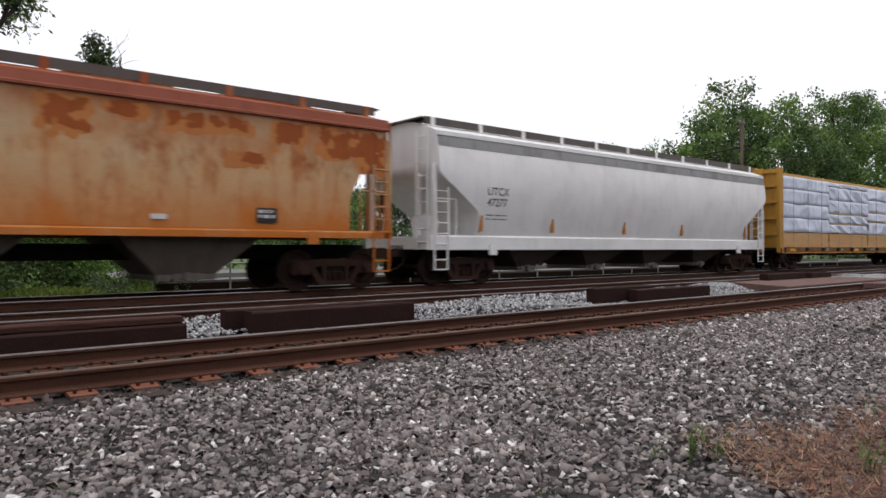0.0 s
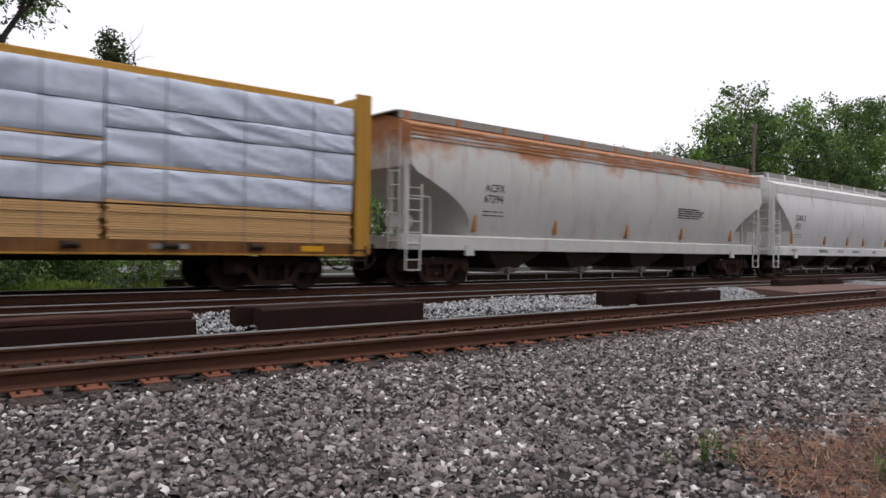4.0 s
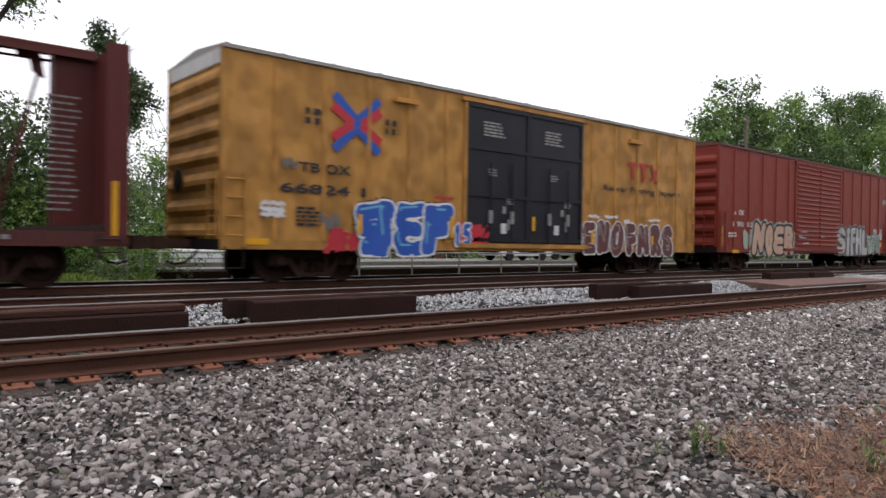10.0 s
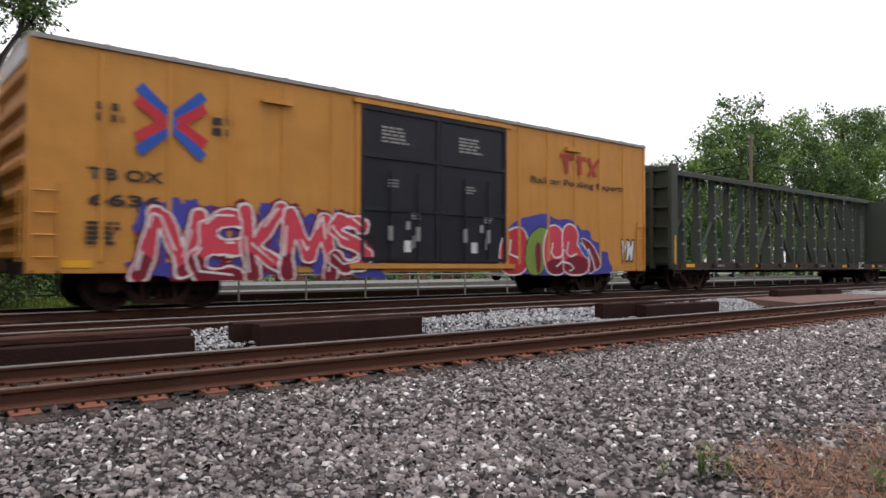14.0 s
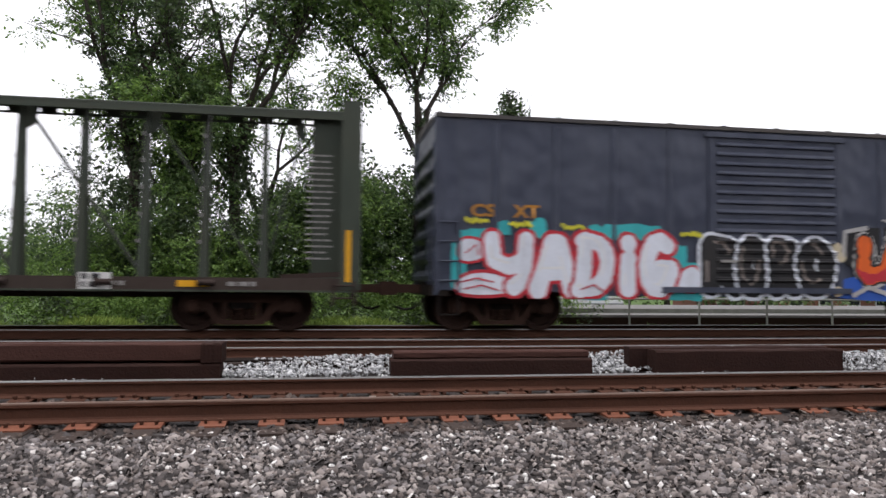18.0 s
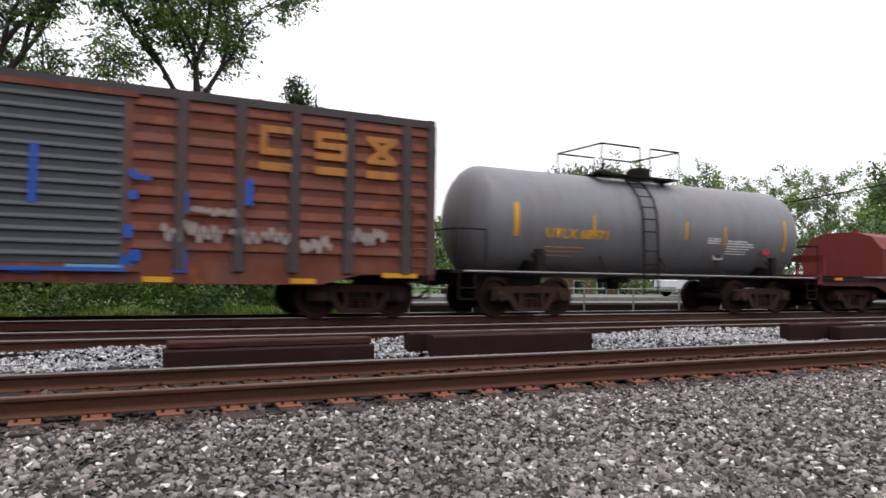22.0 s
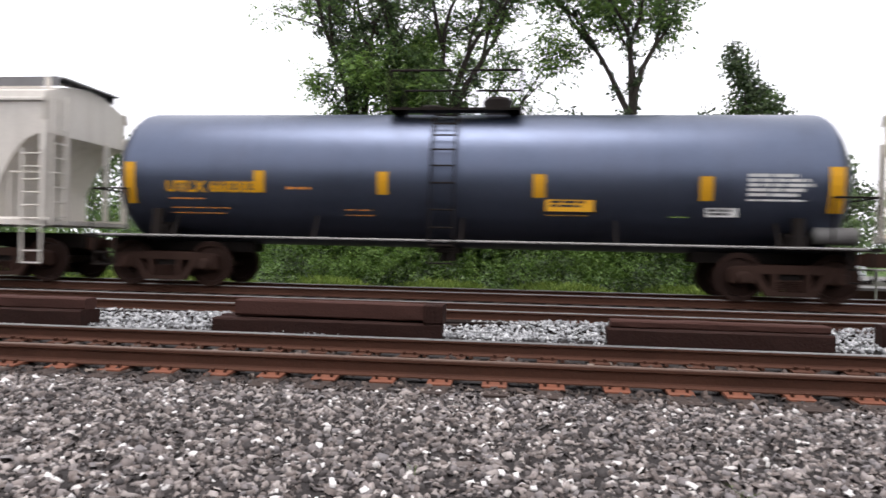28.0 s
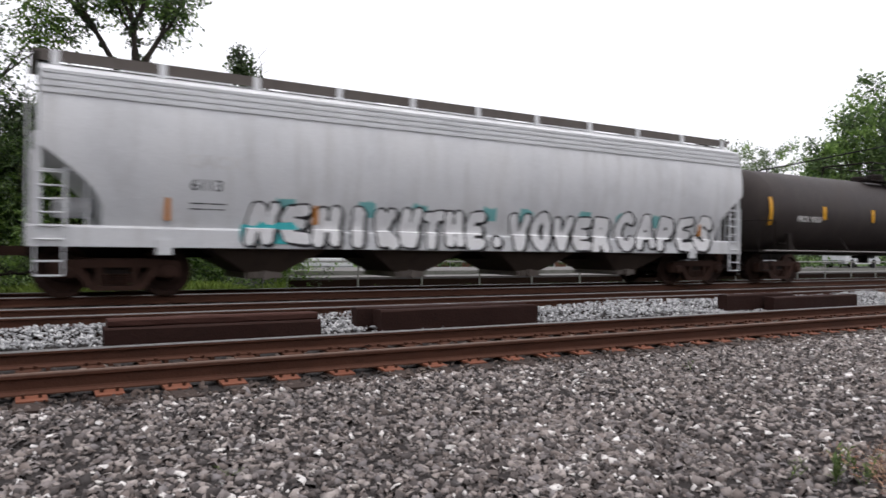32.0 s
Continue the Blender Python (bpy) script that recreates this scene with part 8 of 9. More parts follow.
    logo_blocks(car, -h + 11.84, 3.27, 0.52, 0.88, m_yellow)
    dull = surface("dull_orange", (0.42, 0.19, 0.03), amount=0.3)
    words("CS", -h + 0.74, 2.28, 0.26, dull, car, None, 0.5, 0.03)
    words("XT", -h + 1.6, 2.28, 0.26, dull, car, None, 0.55, 0.03)
    for i, (u, z, w, q) in enumerate(((0.35, 0.75, 0.3, 1.1), (0.5, 1.6, 0.6, 0.5), (1.2, 1.9, 0.35, 0.35), (1.95, 1.85, 0.35, 0.45), (3.2, 1.9, 0.4, 0.3), (3.5, 1.85, 1.3, 0.42), (4.9, 1.3, 0.45, 0.6), (4.9, 0.62, 0.8, 0.35), (2.9, 0.62, 0.7, 0.25), (5.2, 1.3, 0.4, 0.15))):
        tag_cloud(car, -h + u, -h + u + w, z, z + q, g_teal, 60 + i, None, 0.004, 5)
    throw_up(car, "YADIG", 0, 0, 0.7, 1.32, g_frost, g_red, 0.17, 0.07, None, 0, None, g_white, 0.66, 21, 0.5, [(-h + 0.95, -h + 2.15), (-h + 1.9, -h + 3.05), (-h + 2.82, -h + 3.82), (-h + 3.68, -h + 4.4), (-h + 4.22, -h + 5.2)], 0.02)
    swell(car, [(0.48, 1.35), (0.5, 1.88), (1.05, 1.78), (1.05, 1.45)], g_frost, g_red, 0.012, 0.07, None, -h)
    swell(car, [(0.42, 0.72), (0.48, 1.05), (0.95, 1.2), (1.6, 1.05), (1.65, 0.74)], g_frost, g_red, 0.014, 0.07, None, -h)
    swell(car, [(5.08, 0.95), (5.2, 1.25), (5.6, 1.4), (5.62, 0.8), (5.2, 0.85)], g_frost, g_red, 0.016, 0.06, None, -h)
    for k, line in enumerate((((0.55, 0.98), (0.85, 1.06), (1.2, 0.98)), ((0.6, 0.84), (0.95, 0.92), (1.3, 0.82)), ((0.62, 1.55), (0.85, 1.72), (0.9, 1.5)), ((3.0, 0.85), (3.3, 0.95), (3.5, 0.82)))):
        stroke(car, line, 0.03, g_red, 0.04 + 0.001 * k, -h)
    for i, (u, z) in enumerate(((0.6, 2.08), (1.5, 2.02), (2.6, 2.0), (5.2, 1.9))):
        scribble(car, -h + u, z, 0.55, 0.24, g_yellow, 0.03, 80 + i, 0.035)
    z_rib = [0.72 + 0.36 + (4.28 - 0.72 - 0.7) * i / 14 for i in range(15)]

    def ribbed(x, z):                            # the paint follows the door's ribs
        if abs(x + 0.06) > 1.42:
            return HALF + 0.022
        k = min(z_rib, key=lambda q: abs(q - z))
        return HALF + (0.062 if -0.02 < z - k < 0.015 else 0.045 if -0.045 < z - k < 0.05 else 0.012)
    throw_up(car, "RORO", 0, 0, 0.7, 1.3, g_black, g_frost, 0.2, 0.07, None, 0, None, g_dust, 0.64, 22, 0.5, [(-h + 5.55, -h + 6.7), (-h + 6.4, -h + 7.3), (-h + 7.1, -h + 8.05), (-h + 7.8, -h + 8.85)], 0.006, ribbed)
    blob(car, [(8.6 - h, 0.64), (8.6 - h, 1.05), (10.0 - h, 1.3), (11.8 - h, 1.25), (13.3 - h, 1.2), (13.7 - h, 0.8), (13.2 - h, 0.64)], g_blue, None, 0.003, "paint_patch")
    blob(car, [(8.9 - h, 1.3), (9.0 - h, 2.2), (10.4 - h, 2.3), (12.0 - h, 2.25), (13.35 - h, 2.1), (13.4 - h, 1.1), (11.0 - h, 1.2)], g_black, None, 0.005, "paint_patch")
    throw_up(car, "UNOB", 0, 0, 1.12, 0.98, g_orange, g_black, 0.16, 0.05, g_silver, 0.045, g_red, None, 0.8, 23, 1.6, [(-h + 9.25, -h + 10.5), (-h + 10.3, -h + 11.5), (-h + 11.3, -h + 12.3), (-h + 12.1, -h + 13.45)], 0.026, square=0.25)
    for k, line in enumerate((((9.2, 0.75), (9.6, 0.95), (10.1, 0.8)), ((10.3, 1.1), (10.8, 1.2), (11.1, 0.95)), ((11.5, 0.7), (11.9, 0.95), (12.4, 0.8)), ((12.3, 1.2), (12.8, 1.0), (13.1, 0.75)), ((9.0, 1.6), (9.05, 2.15), (9.6, 2.25)), ((12.9, 2.15), (13.35, 2.05), (13.3, 1.7)))):
        stroke(car, line, 0.1, g_silver, 0.032 + 0.001 * k, -h)
    dots(car, [(8.85, 1.8), (8.95, 1.6), (10.95, 2.22), (11.2, 2.1), (10.5, 1.7), (12.4, 1.95), (12.75, 2.1), (13.4, 1.7), (13.58, 1.45), (12.3, 1.75), (13.7, 1.0), (8.85, 0.85), (11.6, 0.8), (11.4, 1.1), (13.0, 1.45)], 0.13, g_cream, 0.036, -h)
    for i, (u, z) in enumerate(((9.95, 2.32), (11.7, 2.32), (13.5, 1.95))):
        scribble(car, -h + u, z, 0.75, 0.16, g_silver, 0.04, 90 + i, 0.03)
    tag_cloud(car, -h + 13.65, -h + 14.15, 1.28, 1.72, surface("faint_orange", (0.16, 0.075, 0.03), amount=0.3), 95, None, 0.01, 4)
    strip(car, h - 0.95, 0.45, 0.78, 0.2, m_yellow)
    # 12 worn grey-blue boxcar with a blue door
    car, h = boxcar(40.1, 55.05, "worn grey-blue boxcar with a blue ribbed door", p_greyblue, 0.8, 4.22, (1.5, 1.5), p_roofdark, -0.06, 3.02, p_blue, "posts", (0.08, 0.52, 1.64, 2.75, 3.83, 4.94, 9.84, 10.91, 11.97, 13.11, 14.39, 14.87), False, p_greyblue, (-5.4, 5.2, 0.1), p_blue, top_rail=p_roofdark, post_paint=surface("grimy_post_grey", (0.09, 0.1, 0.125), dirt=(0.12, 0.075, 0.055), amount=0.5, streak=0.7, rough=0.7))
    logo_blocks(car, -h + 11.05, 2.95, 0.72, 1.08, surface("faded_red_letters", (0.26, 0.07, 0.035), amount=0.4))
    bright = spray("bright_yellow", (0.7, 0.66, 0.02))
    xs12 = (0.08, 0.52, 1.64, 2.75, 3.83, 4.94, 9.84, 10.91, 11.97, 13.11)

    def panelled(x, z):                          # the paint follows posts and pressed ribs
        near_post = min(abs(x + h - u) for u in xs12)
        if near_post < 0.15:
            return HALF + 0.066
        u = ((z - 1.3) / 0.3275 + 0.12) % 1.0
        return HALF - 0.022 + 0.05 * (1.0 if u < 0.22 else max(0.0, 1 - (u - 0.22) / 0.55))
    throw_up(car, "ALO", 0, 0, 1.06, 0.95, bright, g_silver, 0.21, 0.05, None, 0, None, g_dusk, 1.0, 31, 0.6, [(-h + 1.95, -h + 3.75), (-h + 3.5, -h + 4.7), (-h + 4.6, -h + 5.72)], 0.006, panelled)
    throw_up(car, "RALS", 0, 0, 1.06, 0.9, bright, g_silver, 0.16, 0.05, None, 0, None, g_dusk, 1.0, 32, 0.8, [(-h + 9.05, -h + 10.05), (-h + 9.85, -h + 10.9), (-h + 10.7, -h + 11.6), (-h + 11.4, -h + 12.35)], 0.006, panelled)
    tag_cloud(car, -h + 5.95, -h + 6.9, 0.62, 0.86, bright, 33, None, 0.01, 5)
    faded = surface("faded_red_letters", (0.26, 0.07, 0.035), amount=0.4)
    for u, z, w in ((0.7, 2.55, 0.75), (0.7, 2.4, 0.75), (2.0, 2.52, 0.6), (0.55, 1.95, 1.0), (1.9, 1.9, 1.0)):
        strip(car, -h + u, w, z, 0.08, faded, "faded_mark", -HALF - 0.012)
    lined(car, h, [-h + 0.6, -h + 3.2, -h + 5.4, 0.1, 2.2, 4.0], 0.7, w=0.55, hh=0.1)
    strip(car, h - 1.25, 0.38, 1.45, 0.26, m_white, "sign_panel")
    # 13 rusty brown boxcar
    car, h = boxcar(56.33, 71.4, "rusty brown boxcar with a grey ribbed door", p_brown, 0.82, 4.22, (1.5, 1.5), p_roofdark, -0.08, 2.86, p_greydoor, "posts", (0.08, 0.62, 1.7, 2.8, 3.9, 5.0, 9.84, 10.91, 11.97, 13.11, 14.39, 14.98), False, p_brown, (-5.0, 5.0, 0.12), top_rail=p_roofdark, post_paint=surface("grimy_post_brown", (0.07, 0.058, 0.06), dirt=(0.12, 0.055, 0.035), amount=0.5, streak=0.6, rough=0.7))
    logo_blocks(car, -h + 11.26, 3.22, 0.58, 1.1, surface("faded_orange_letters", (0.5, 0.2, 0.04), amount=0.3))
    for text, u in (("13", 1.2), ("14", 2.3), ("45", 3.45)):
        words(text, -h + u, 1.54, 0.22, m_white, car, None, 0.4, 0.04, lift=0.045)
    for u, z, w, q in ((6.05, 0.85, 0.16, 0.6), (5.75, 1.4, 0.4, 0.14), (7.2, 0.86, 0.4, 0.13), (8.85, 1.0, 0.25, 0.2), (8.9, 1.5, 0.14, 0.25), (7.4, 2.05, 0.13, 1.0), (9.75, 0.9, 0.22, 0.45), (10.95, 2.2, 0.2, 0.5), (8.95, 2.2, 0.16, 0.16), (6.1, 2.0, 0.18, 0.35), (9.8, 2.0, 0.18, 0.4), (8.95, 2.6, 0.14, 0.14)):
        u -= h
        strip(car, u, w, z, q, g_blue, "paint_patch", -HALF - 0.05)
    for u, z, w, q in ((5.95, 0.9, 3.0, 0.07), (8.0, 0.97, 0.9, 0.05), (5.9, 0.95, 0.12, 0.55), (5.45, 1.42, 0.5, 0.16), (9.0, 1.1, 0.18, 0.2), (9.02, 2.55, 0.3, 0.09)):
        strip(car, u - h, w, z, q, g_sky if u > 7.9 and z < 1 else g_blue, "paint_patch", -HALF - 0.1)
    for u in (1.05, 2.15, 3.3):
        strip(car, u - h, 0.72, 1.48, 0.34, p_navy, "paint_patch", -HALF - 0.022)
    beige = surface("grey_beige_paint", (0.27, 0.21, 0.185), amount=0.4, streak=0.5)
    for k, (u, z, w, q) in enumerate(((3.85, 0.64, 0.8, 0.35), (4.1, 0.9, 1.2, 0.4), (4.3, 1.25, 0.8, 0.45), (4.35, 1.65, 0.62, 0.42), (4.7, 0.64, 0.8, 0.5), (3.6, 1.0, 0.3, 0.9))):
        tag_cloud(car, -h + u, -h + u + w, z, z + q, beige, 150 + k, None, 0.035 + 0.001 * k, 4)
    strip(car, -h + 4.4, 0.4, 1.35, 0.22, g_black, "sign_panel", -HALF - 0.04)
    for i, (u, z, w, q) in enumerate(((9.5, 1.3, 1.2, 0.7), (10.7, 1.35, 1.3, 0.6), (12.1, 1.2, 0.7, 0.6), (13.1, 1.4, 0.9, 0.7), (10.0, 1.9, 1.0, 0.3))):
        scribble(car, -h + u, z, w, q, g_ghost, 0.06, 140 + i, 0.06)
    lined(car, h, [-h + 0.95, -h + 3.0, -h + 6.2, 1.7, 4.4], 0.72, w=0.5, hh=0.1)
    strip(car, h - 1.2, 0.8, 0.86, 0.1, m_yellow, y=-HALF - 0.03)
    # 14 grey tank
    car, h, surf = tank_car(71.9, 84.5, "short weathered grey tank car with faded yellow lettering", p_tankgrey, (2.4, 2.05), 72.65, 84.05, 1.38, 2.3, m_steel_dark, -0.5, dome=0.9, hoop=0.75)
    tank_marks(car, surf, -3.7, "UTLX 68971", 1.88, 0.25, m_yellow, [(-2.3, 2.0, 0.07, 0.5), (0.82, 1.98, 0.08, 0.5), (2.28, 1.9, 0.08, 0.5), (4.75, 1.8, 0.1, 0.9), (-4.62, 1.89, 0.14, 0.8)], None, 1.9)
    bars(car, 2.45, 2.0, 1.1, 6, 0.045, m_white, surf)
    bars(car, 1.7, 2.05, 0.5, 3, 0.04, m_white, surf)
    bars(car, -3.65, 1.66, 1.2, 3, 0.05, m_orange, surf, 1.0)
    strip(car, 2.06, 0.36, 1.5, 0.27, m_white, "sign_panel", -surf(1.6))
    strip(car, 2.1, 0.28, 1.54, 0.19, m_black, "sign_panel", -surf(1.6) - 0.006)
    strip(car, 3.85, 0.28, 1.68, 0.14, spray("red", (0.5, 0.035, 0.05)), "sign_panel", -surf(2.0))
    # 15 coil car
    car, h = coil_car(84.4, 101.05, "dark red coil car with a steel cover and white lettering", surface("coil_red", (0.16, 0.022, 0.018), dirt=(0.085, 0.02, 0.018), amount=0.35, streak=0.3, rough=0.5), (2.3, 1.65), 87.6, 98.75)
    mid = (84.4 + 101.05) / 2
    side = lambda z: 1.42
    words("NYC 631345", -3.62, 0.56, 0.21, m_white, car, lambda z: 1.38, 1.55, 0.03)
    for u, w, rows in ((-1.47, 0.94, 2), (-0.07, 0.46, 2), (0.64, 0.38, 1), (1.42, 0.8, 1), (2.64, 0.4, 1), (3.35, 0.34, 2)):
        bars(car, u, 0.68 if rows == 2 else 0.6, w, rows, 0.08, m_orange if u > 3 else m_capdull, lambda z: 1.386, 0.7)
    bars(car, -2.34, 1.82, 1.1, 1, 0.03, m_capdull, lambda z: 1.425)
    bars(car, -2.34, 1.68, 1.15, 5, 0.035, m_capdull, lambda z: 1.425, 0.9)
    bars(car, -3.4, 1.8, 0.62, 1, 0.09, m_white, lambda z: 1.425)
    words("NS", -1.05, 1.35, 0.6, surface("faint_tag", (0.3, 0.16, 0.15), amount=0.3), car, lambda z: 1.43, 0.45, -0.01, 0.1, "graffiti_letters")
    bars(car, -0.28, 1.57, 0.9, 1, 0.08, m_white, lambda z: 1.425)
    for u, z, r, tail in ((-3.0, 1.46, 0.21, 0.56), (0.85, 1.5, 0.22, 1.15)):
        for q in (1.0, 0.42):                        # rings open towards the bars
            turn = [math.radians(a) for a in range(-70 if tail > 1 else -20, 181, 25)]
            out, inn = [(u + r * q * math.cos(a), z + r * q * math.sin(a)) for a in turn], [(u + r * (q - 0.28) * math.cos(a), z + r * (q - 0.28) * math.sin(a)) for a in turn]
            k = len(out)
            part("emblem", Geo().add([(x, -1.427, y) for x, y in out + inn], [(i, i + 1, k + i + 1, k + i) for i in range(k - 1)]), m_white, car)
        for dz in (-0.12, -0.22):
            part("emblem_bar", Geo().box(u - tail, u - r * 0.3, -1.43, -1.424, z + dz, z + dz + 0.06), m_white, car)
    coil_wordmark(car, 1.53, 1.42, 1.9, 0.26)
    lined_at = [(85.1, 0.45), (88.9, 0.4), (92.5, 0.4), (95.8, 0.4), (99.7, 0.5)]
    for u, w in lined_at:
        strip(car, u - mid, w * 0.75, 0.99, 0.08, m_amber, y=-1.5)
    strip(car, 3.82, 0.54, 0.58, 0.3, m_capdull, "sign_panel", -1.384)
    strip(car, 3.86, 0.46, 0.62, 0.22, m_black, "sign_panel", -1.388)
    # 16 beige hopper
    car, h, surf = hopper(102.5, 119.15, "grimy beige covered hopper car with blue graffiti", p_beige, (1.4, 1.4), 3, "flat", 3.98, (1.2, 1.36), (3.15, 1.0), p_walkgrey, surface("bay_beige", (0.17, 0.14, 0.11), amount=0.5), lines=False, ridge=0.36, band=0.18)
    tilx_marks(car, h, "518757")
    drift(car, -h + 1.85, -h + 6.6, 1.3, 2.3, g_sky, 51, 0.003, None, 1.6, -0.12)
    drift(car, -h + 1.8, -h + 2.7, 1.36, 1.7, g_blue, 52, 0.0045, None, 2.0, 0.1)
    throw_up(car, "SIGH", 0, 0, 1.36, 0.76, g_steel, g_sky, 0.13, 0.05, g_pale, 0.05, None, g_dust, 1.36, 51, 0.7, [(-h + 2.5, -h + 3.45), (-h + 3.35, -h + 3.85), (-h + 3.8, -h + 4.9), (-h + 4.85, -h + 6.0)], 0.007)
    # 17 black tank
    car, h, surf = tank_car(119.95, 135.6, "glossy black tank car with yellow reflectors", p_tankblack, (1.55, 1.5), 120.25, 135.35, 1.43, 2.33, m_steel_dark, -0.37, dome=1.0, hoop=0.75)
    tank_marks(car, surf, -6.1, "UTLX 668383", 1.94, 0.24, m_yellow, [(-7.0, 1.7, 0.22, 0.85), (-4.22, 1.95, 0.22, 0.44), (-1.68, 1.94, 0.22, 0.45), (1.4, 1.92, 0.24, 0.45), (4.53, 1.9, 0.24, 0.46), (6.85, 1.7, 0.26, 0.86)], None, 1.92)
    strip(car, 1.65, 0.92, 1.66, 0.28, m_yellow, "sign_panel", -surf(1.85))
    bars(car, 1.68, 1.58, 0.86, 1, 0.04, m_yellow, surf)
    bars(car, 1.74, 1.82, 0.74, 2, 0.05, m_black, lambda z: surf(1.85) + 0.004)
    bars(car, -6.05, 1.8, 1.0, 1, 0.06, m_orange, surf)
    bars(car, -6.05, 1.62, 1.5, 2, 0.07, m_orange, surf)
    bars(car, -2.34, 1.62, 0.62, 2, 0.07, m_orange, surf)
    bars(car, -3.55, 2.02, 0.6, 1, 0.05, m_orange, surf)
    bars(car, 4.0, 1.58, 0.5, 1, 0.05, g_leaf, surf)
    bars(car, 5.4, 2.36, 1.22, 6, 0.06, m_white, surf)
    strip(car, 4.66, 0.58, 1.6, 0.27, m_white, "sign_panel", -surf(1.75))
    bars(car, 4.7, 1.77, 0.5, 3, 0.045, m_black, lambda z: surf(1.75) + 0.006)
    part("brake_reservoir", Geo().wheel((0, 0, 0), [(-0.42, 0.08), (-0.38, 0.17), (0.38, 0.17), (0.42, 0.08)], 14).moved(pose(h - 0.75, -1.1, 1.28, 0, 0, 90)), m_capdark, car, smooth=True)
    # 18 beige hopper, blue piece
    car, h, surf = hopper(136.75, 153.35, "beige covered hopper car with blue and white graffiti", p_beige, (1.35, 1.4), 3, "flat", 3.98, (1.2, 1.36), (3.15, 1.0), p_walkgrey, surface("bay_beige", (0.17, 0.14, 0.11), amount=0.5), lines=False, ridge=0.36, band=0.18)
    tilx_marks(car, h, "519363")
    blob(car, [(u - h, z) for u, z in ((4.8, 1.24), (4.86, 2.02), (6.4, 2.04), (7.9, 2.06), (8.05, 1.75), (8.4, 2.0), (9.3, 2.02), (10.6, 2.05), (11.1, 1.85), (11.2, 1.55), (10.9, 1.24), (8.0, 1.24))], g_blue, None, 0.004, "paint_patch")
    throw_up(car, "NEUSE", -h + 4.9, -h + 7.95, 1.28, 0.7, g_pale, g_blue, 0.085, 0.03, None, 0, None, g_white, 1.22, 61, 0.5, base=0.008)
    throw_up(car, "+", -h + 8.0, -h + 8.45, 1.4, 0.5, g_pale, g_blue, 0.06, 0.03, None, 0, None, None, 1.22, 63, 0.5, base=0.008)
    throw_up(car, "WAND", -h + 8.4, -h + 11.1, 1.26, 0.7, g_pale, g_blue, 0.085, 0.03, None, 0, None, g_white, 1.22, 62, 0.5, base=0.008)
    for u, z in ((4.2, 1.9), (4.35, 1.6), (4.6, 1.75), (11.6, 1.8), (11.75, 1.5)):
        tag_cloud(car, -h + u, -h + u + 0.22, z, z + 0.22, g_blue, int(u * 9), None, 0.004, 4)
    # 19 brown tank
    car, h, surf = tank_car(153.95, 171.95, "dark brown tank car with white lettering and yellow reflectors", p_tankbrown, (1.75, 2.15), 154.3, 171.6, 1.45, 2.36, surface("tank_frame_brown", (0.06, 0.036, 0.03), amount=0.4), 0.66, dome=-1.35, hoop=0.75)
    words("GATX", -7.06, 1.96, 0.25, m_white, car, surf, 0.85, 0.03)
    words("94101", -6.06, 1.96, 0.25, m_white, car, surf, 0.92, 0.03)
    tank_marks(car, surf, -6.7, None, 2.05, 0.26, m_white, [(-7.95, 1.36, 0.2, 0.8), (-4.3, 1.7, 0.18, 0.41), (-2.1, 1.72, 0.2, 0.42), (2.3, 1.66, 0.2, 0.41), (4.25, 1.63, 0.2, 0.41), (7.55, 1.45, 0.2, 0.75)], m_amber)
    bars(car, -7.02, 1.78, 1.6, 1, 0.055, m_capdull, surf)
    bars(car, -7.02, 1.64, 2.3, 1, 0.055, m_capdull, surf)
    bars(car, 6.3, 2.26, 0.95, 6, 0.05, m_capdull, surf)
    bars(car, 1.3, 1.78, 0.8, 2, 0.04, m_capdark, surf)
    bars(car, 2.9, 1.78, 0.6, 1, 0.04, m_capdark, surf)
    strip(car, -1.93, 0.72, 1.66, 0.24, m_black, "paint_patch", -surf(1.8))
    for x0, x1, z0, z1 in ((-4.78, -4.5, 2.19, 2.22), (-4.78, -4.5, 1.95, 1.98), (-4.78, -4.75, 1.98, 2.19), (-4.53, -4.5, 1.98, 2.19)):
        strip(car, x0, x1 - x0, z0, z1 - z0, m_capdull, "stencil_frame", -surf(2.08))
    strip(car, 6.1, 0.36, 1.66, 0.22, m_capdark, "sign_panel", -surf(1.76))
    strip(car, 7.6, 0.32, 1.3, 0.32, m_white, "placard", -1.5)
    strip(car, 7.65, 0.22, 1.36, 0.1, g_red, "placard_band", -1.507)
    # 20 grey hopper with a long piece
    car, h, surf = hopper(172.45, 191.35, "light grey covered hopper car with long white graffiti", p_silver, (1.45, 1.5), 4, "round", 3.98, slope=(2.65, 1.0), roof_walk=m_walk, curved=True, band=0.36)
    side20 = lambda z: max(surf(z), 1.47 if z < 1.32 else 0.0)
    hopper_marks(car, h, surf, (-h + 2.2, -h + 5.1, h - 2.0), None, "6113", -h + 2.65, 2.0, 0.22)
    words("GACX", -h + 2.55, 2.42, 0.26, g_white, car, surf, 1.1, 0.04)
    for i, u in enumerate((3.6, 3.9, 4.3, 6.1, 7.4, 9.3, 10.4, 12.3, 13.6, 15.0)):
        tag_cloud(car, -h + u, -h + u + (0.9 if i < 2 else 0.4), 1.0 if i < 2 else 1.6, 1.5 if i < 2 else 2.0, g_teal if i < 2 else g_paleteal, 70 + i, side20, 0.004, 6)
    on20 = lambda x, z: side20(z)
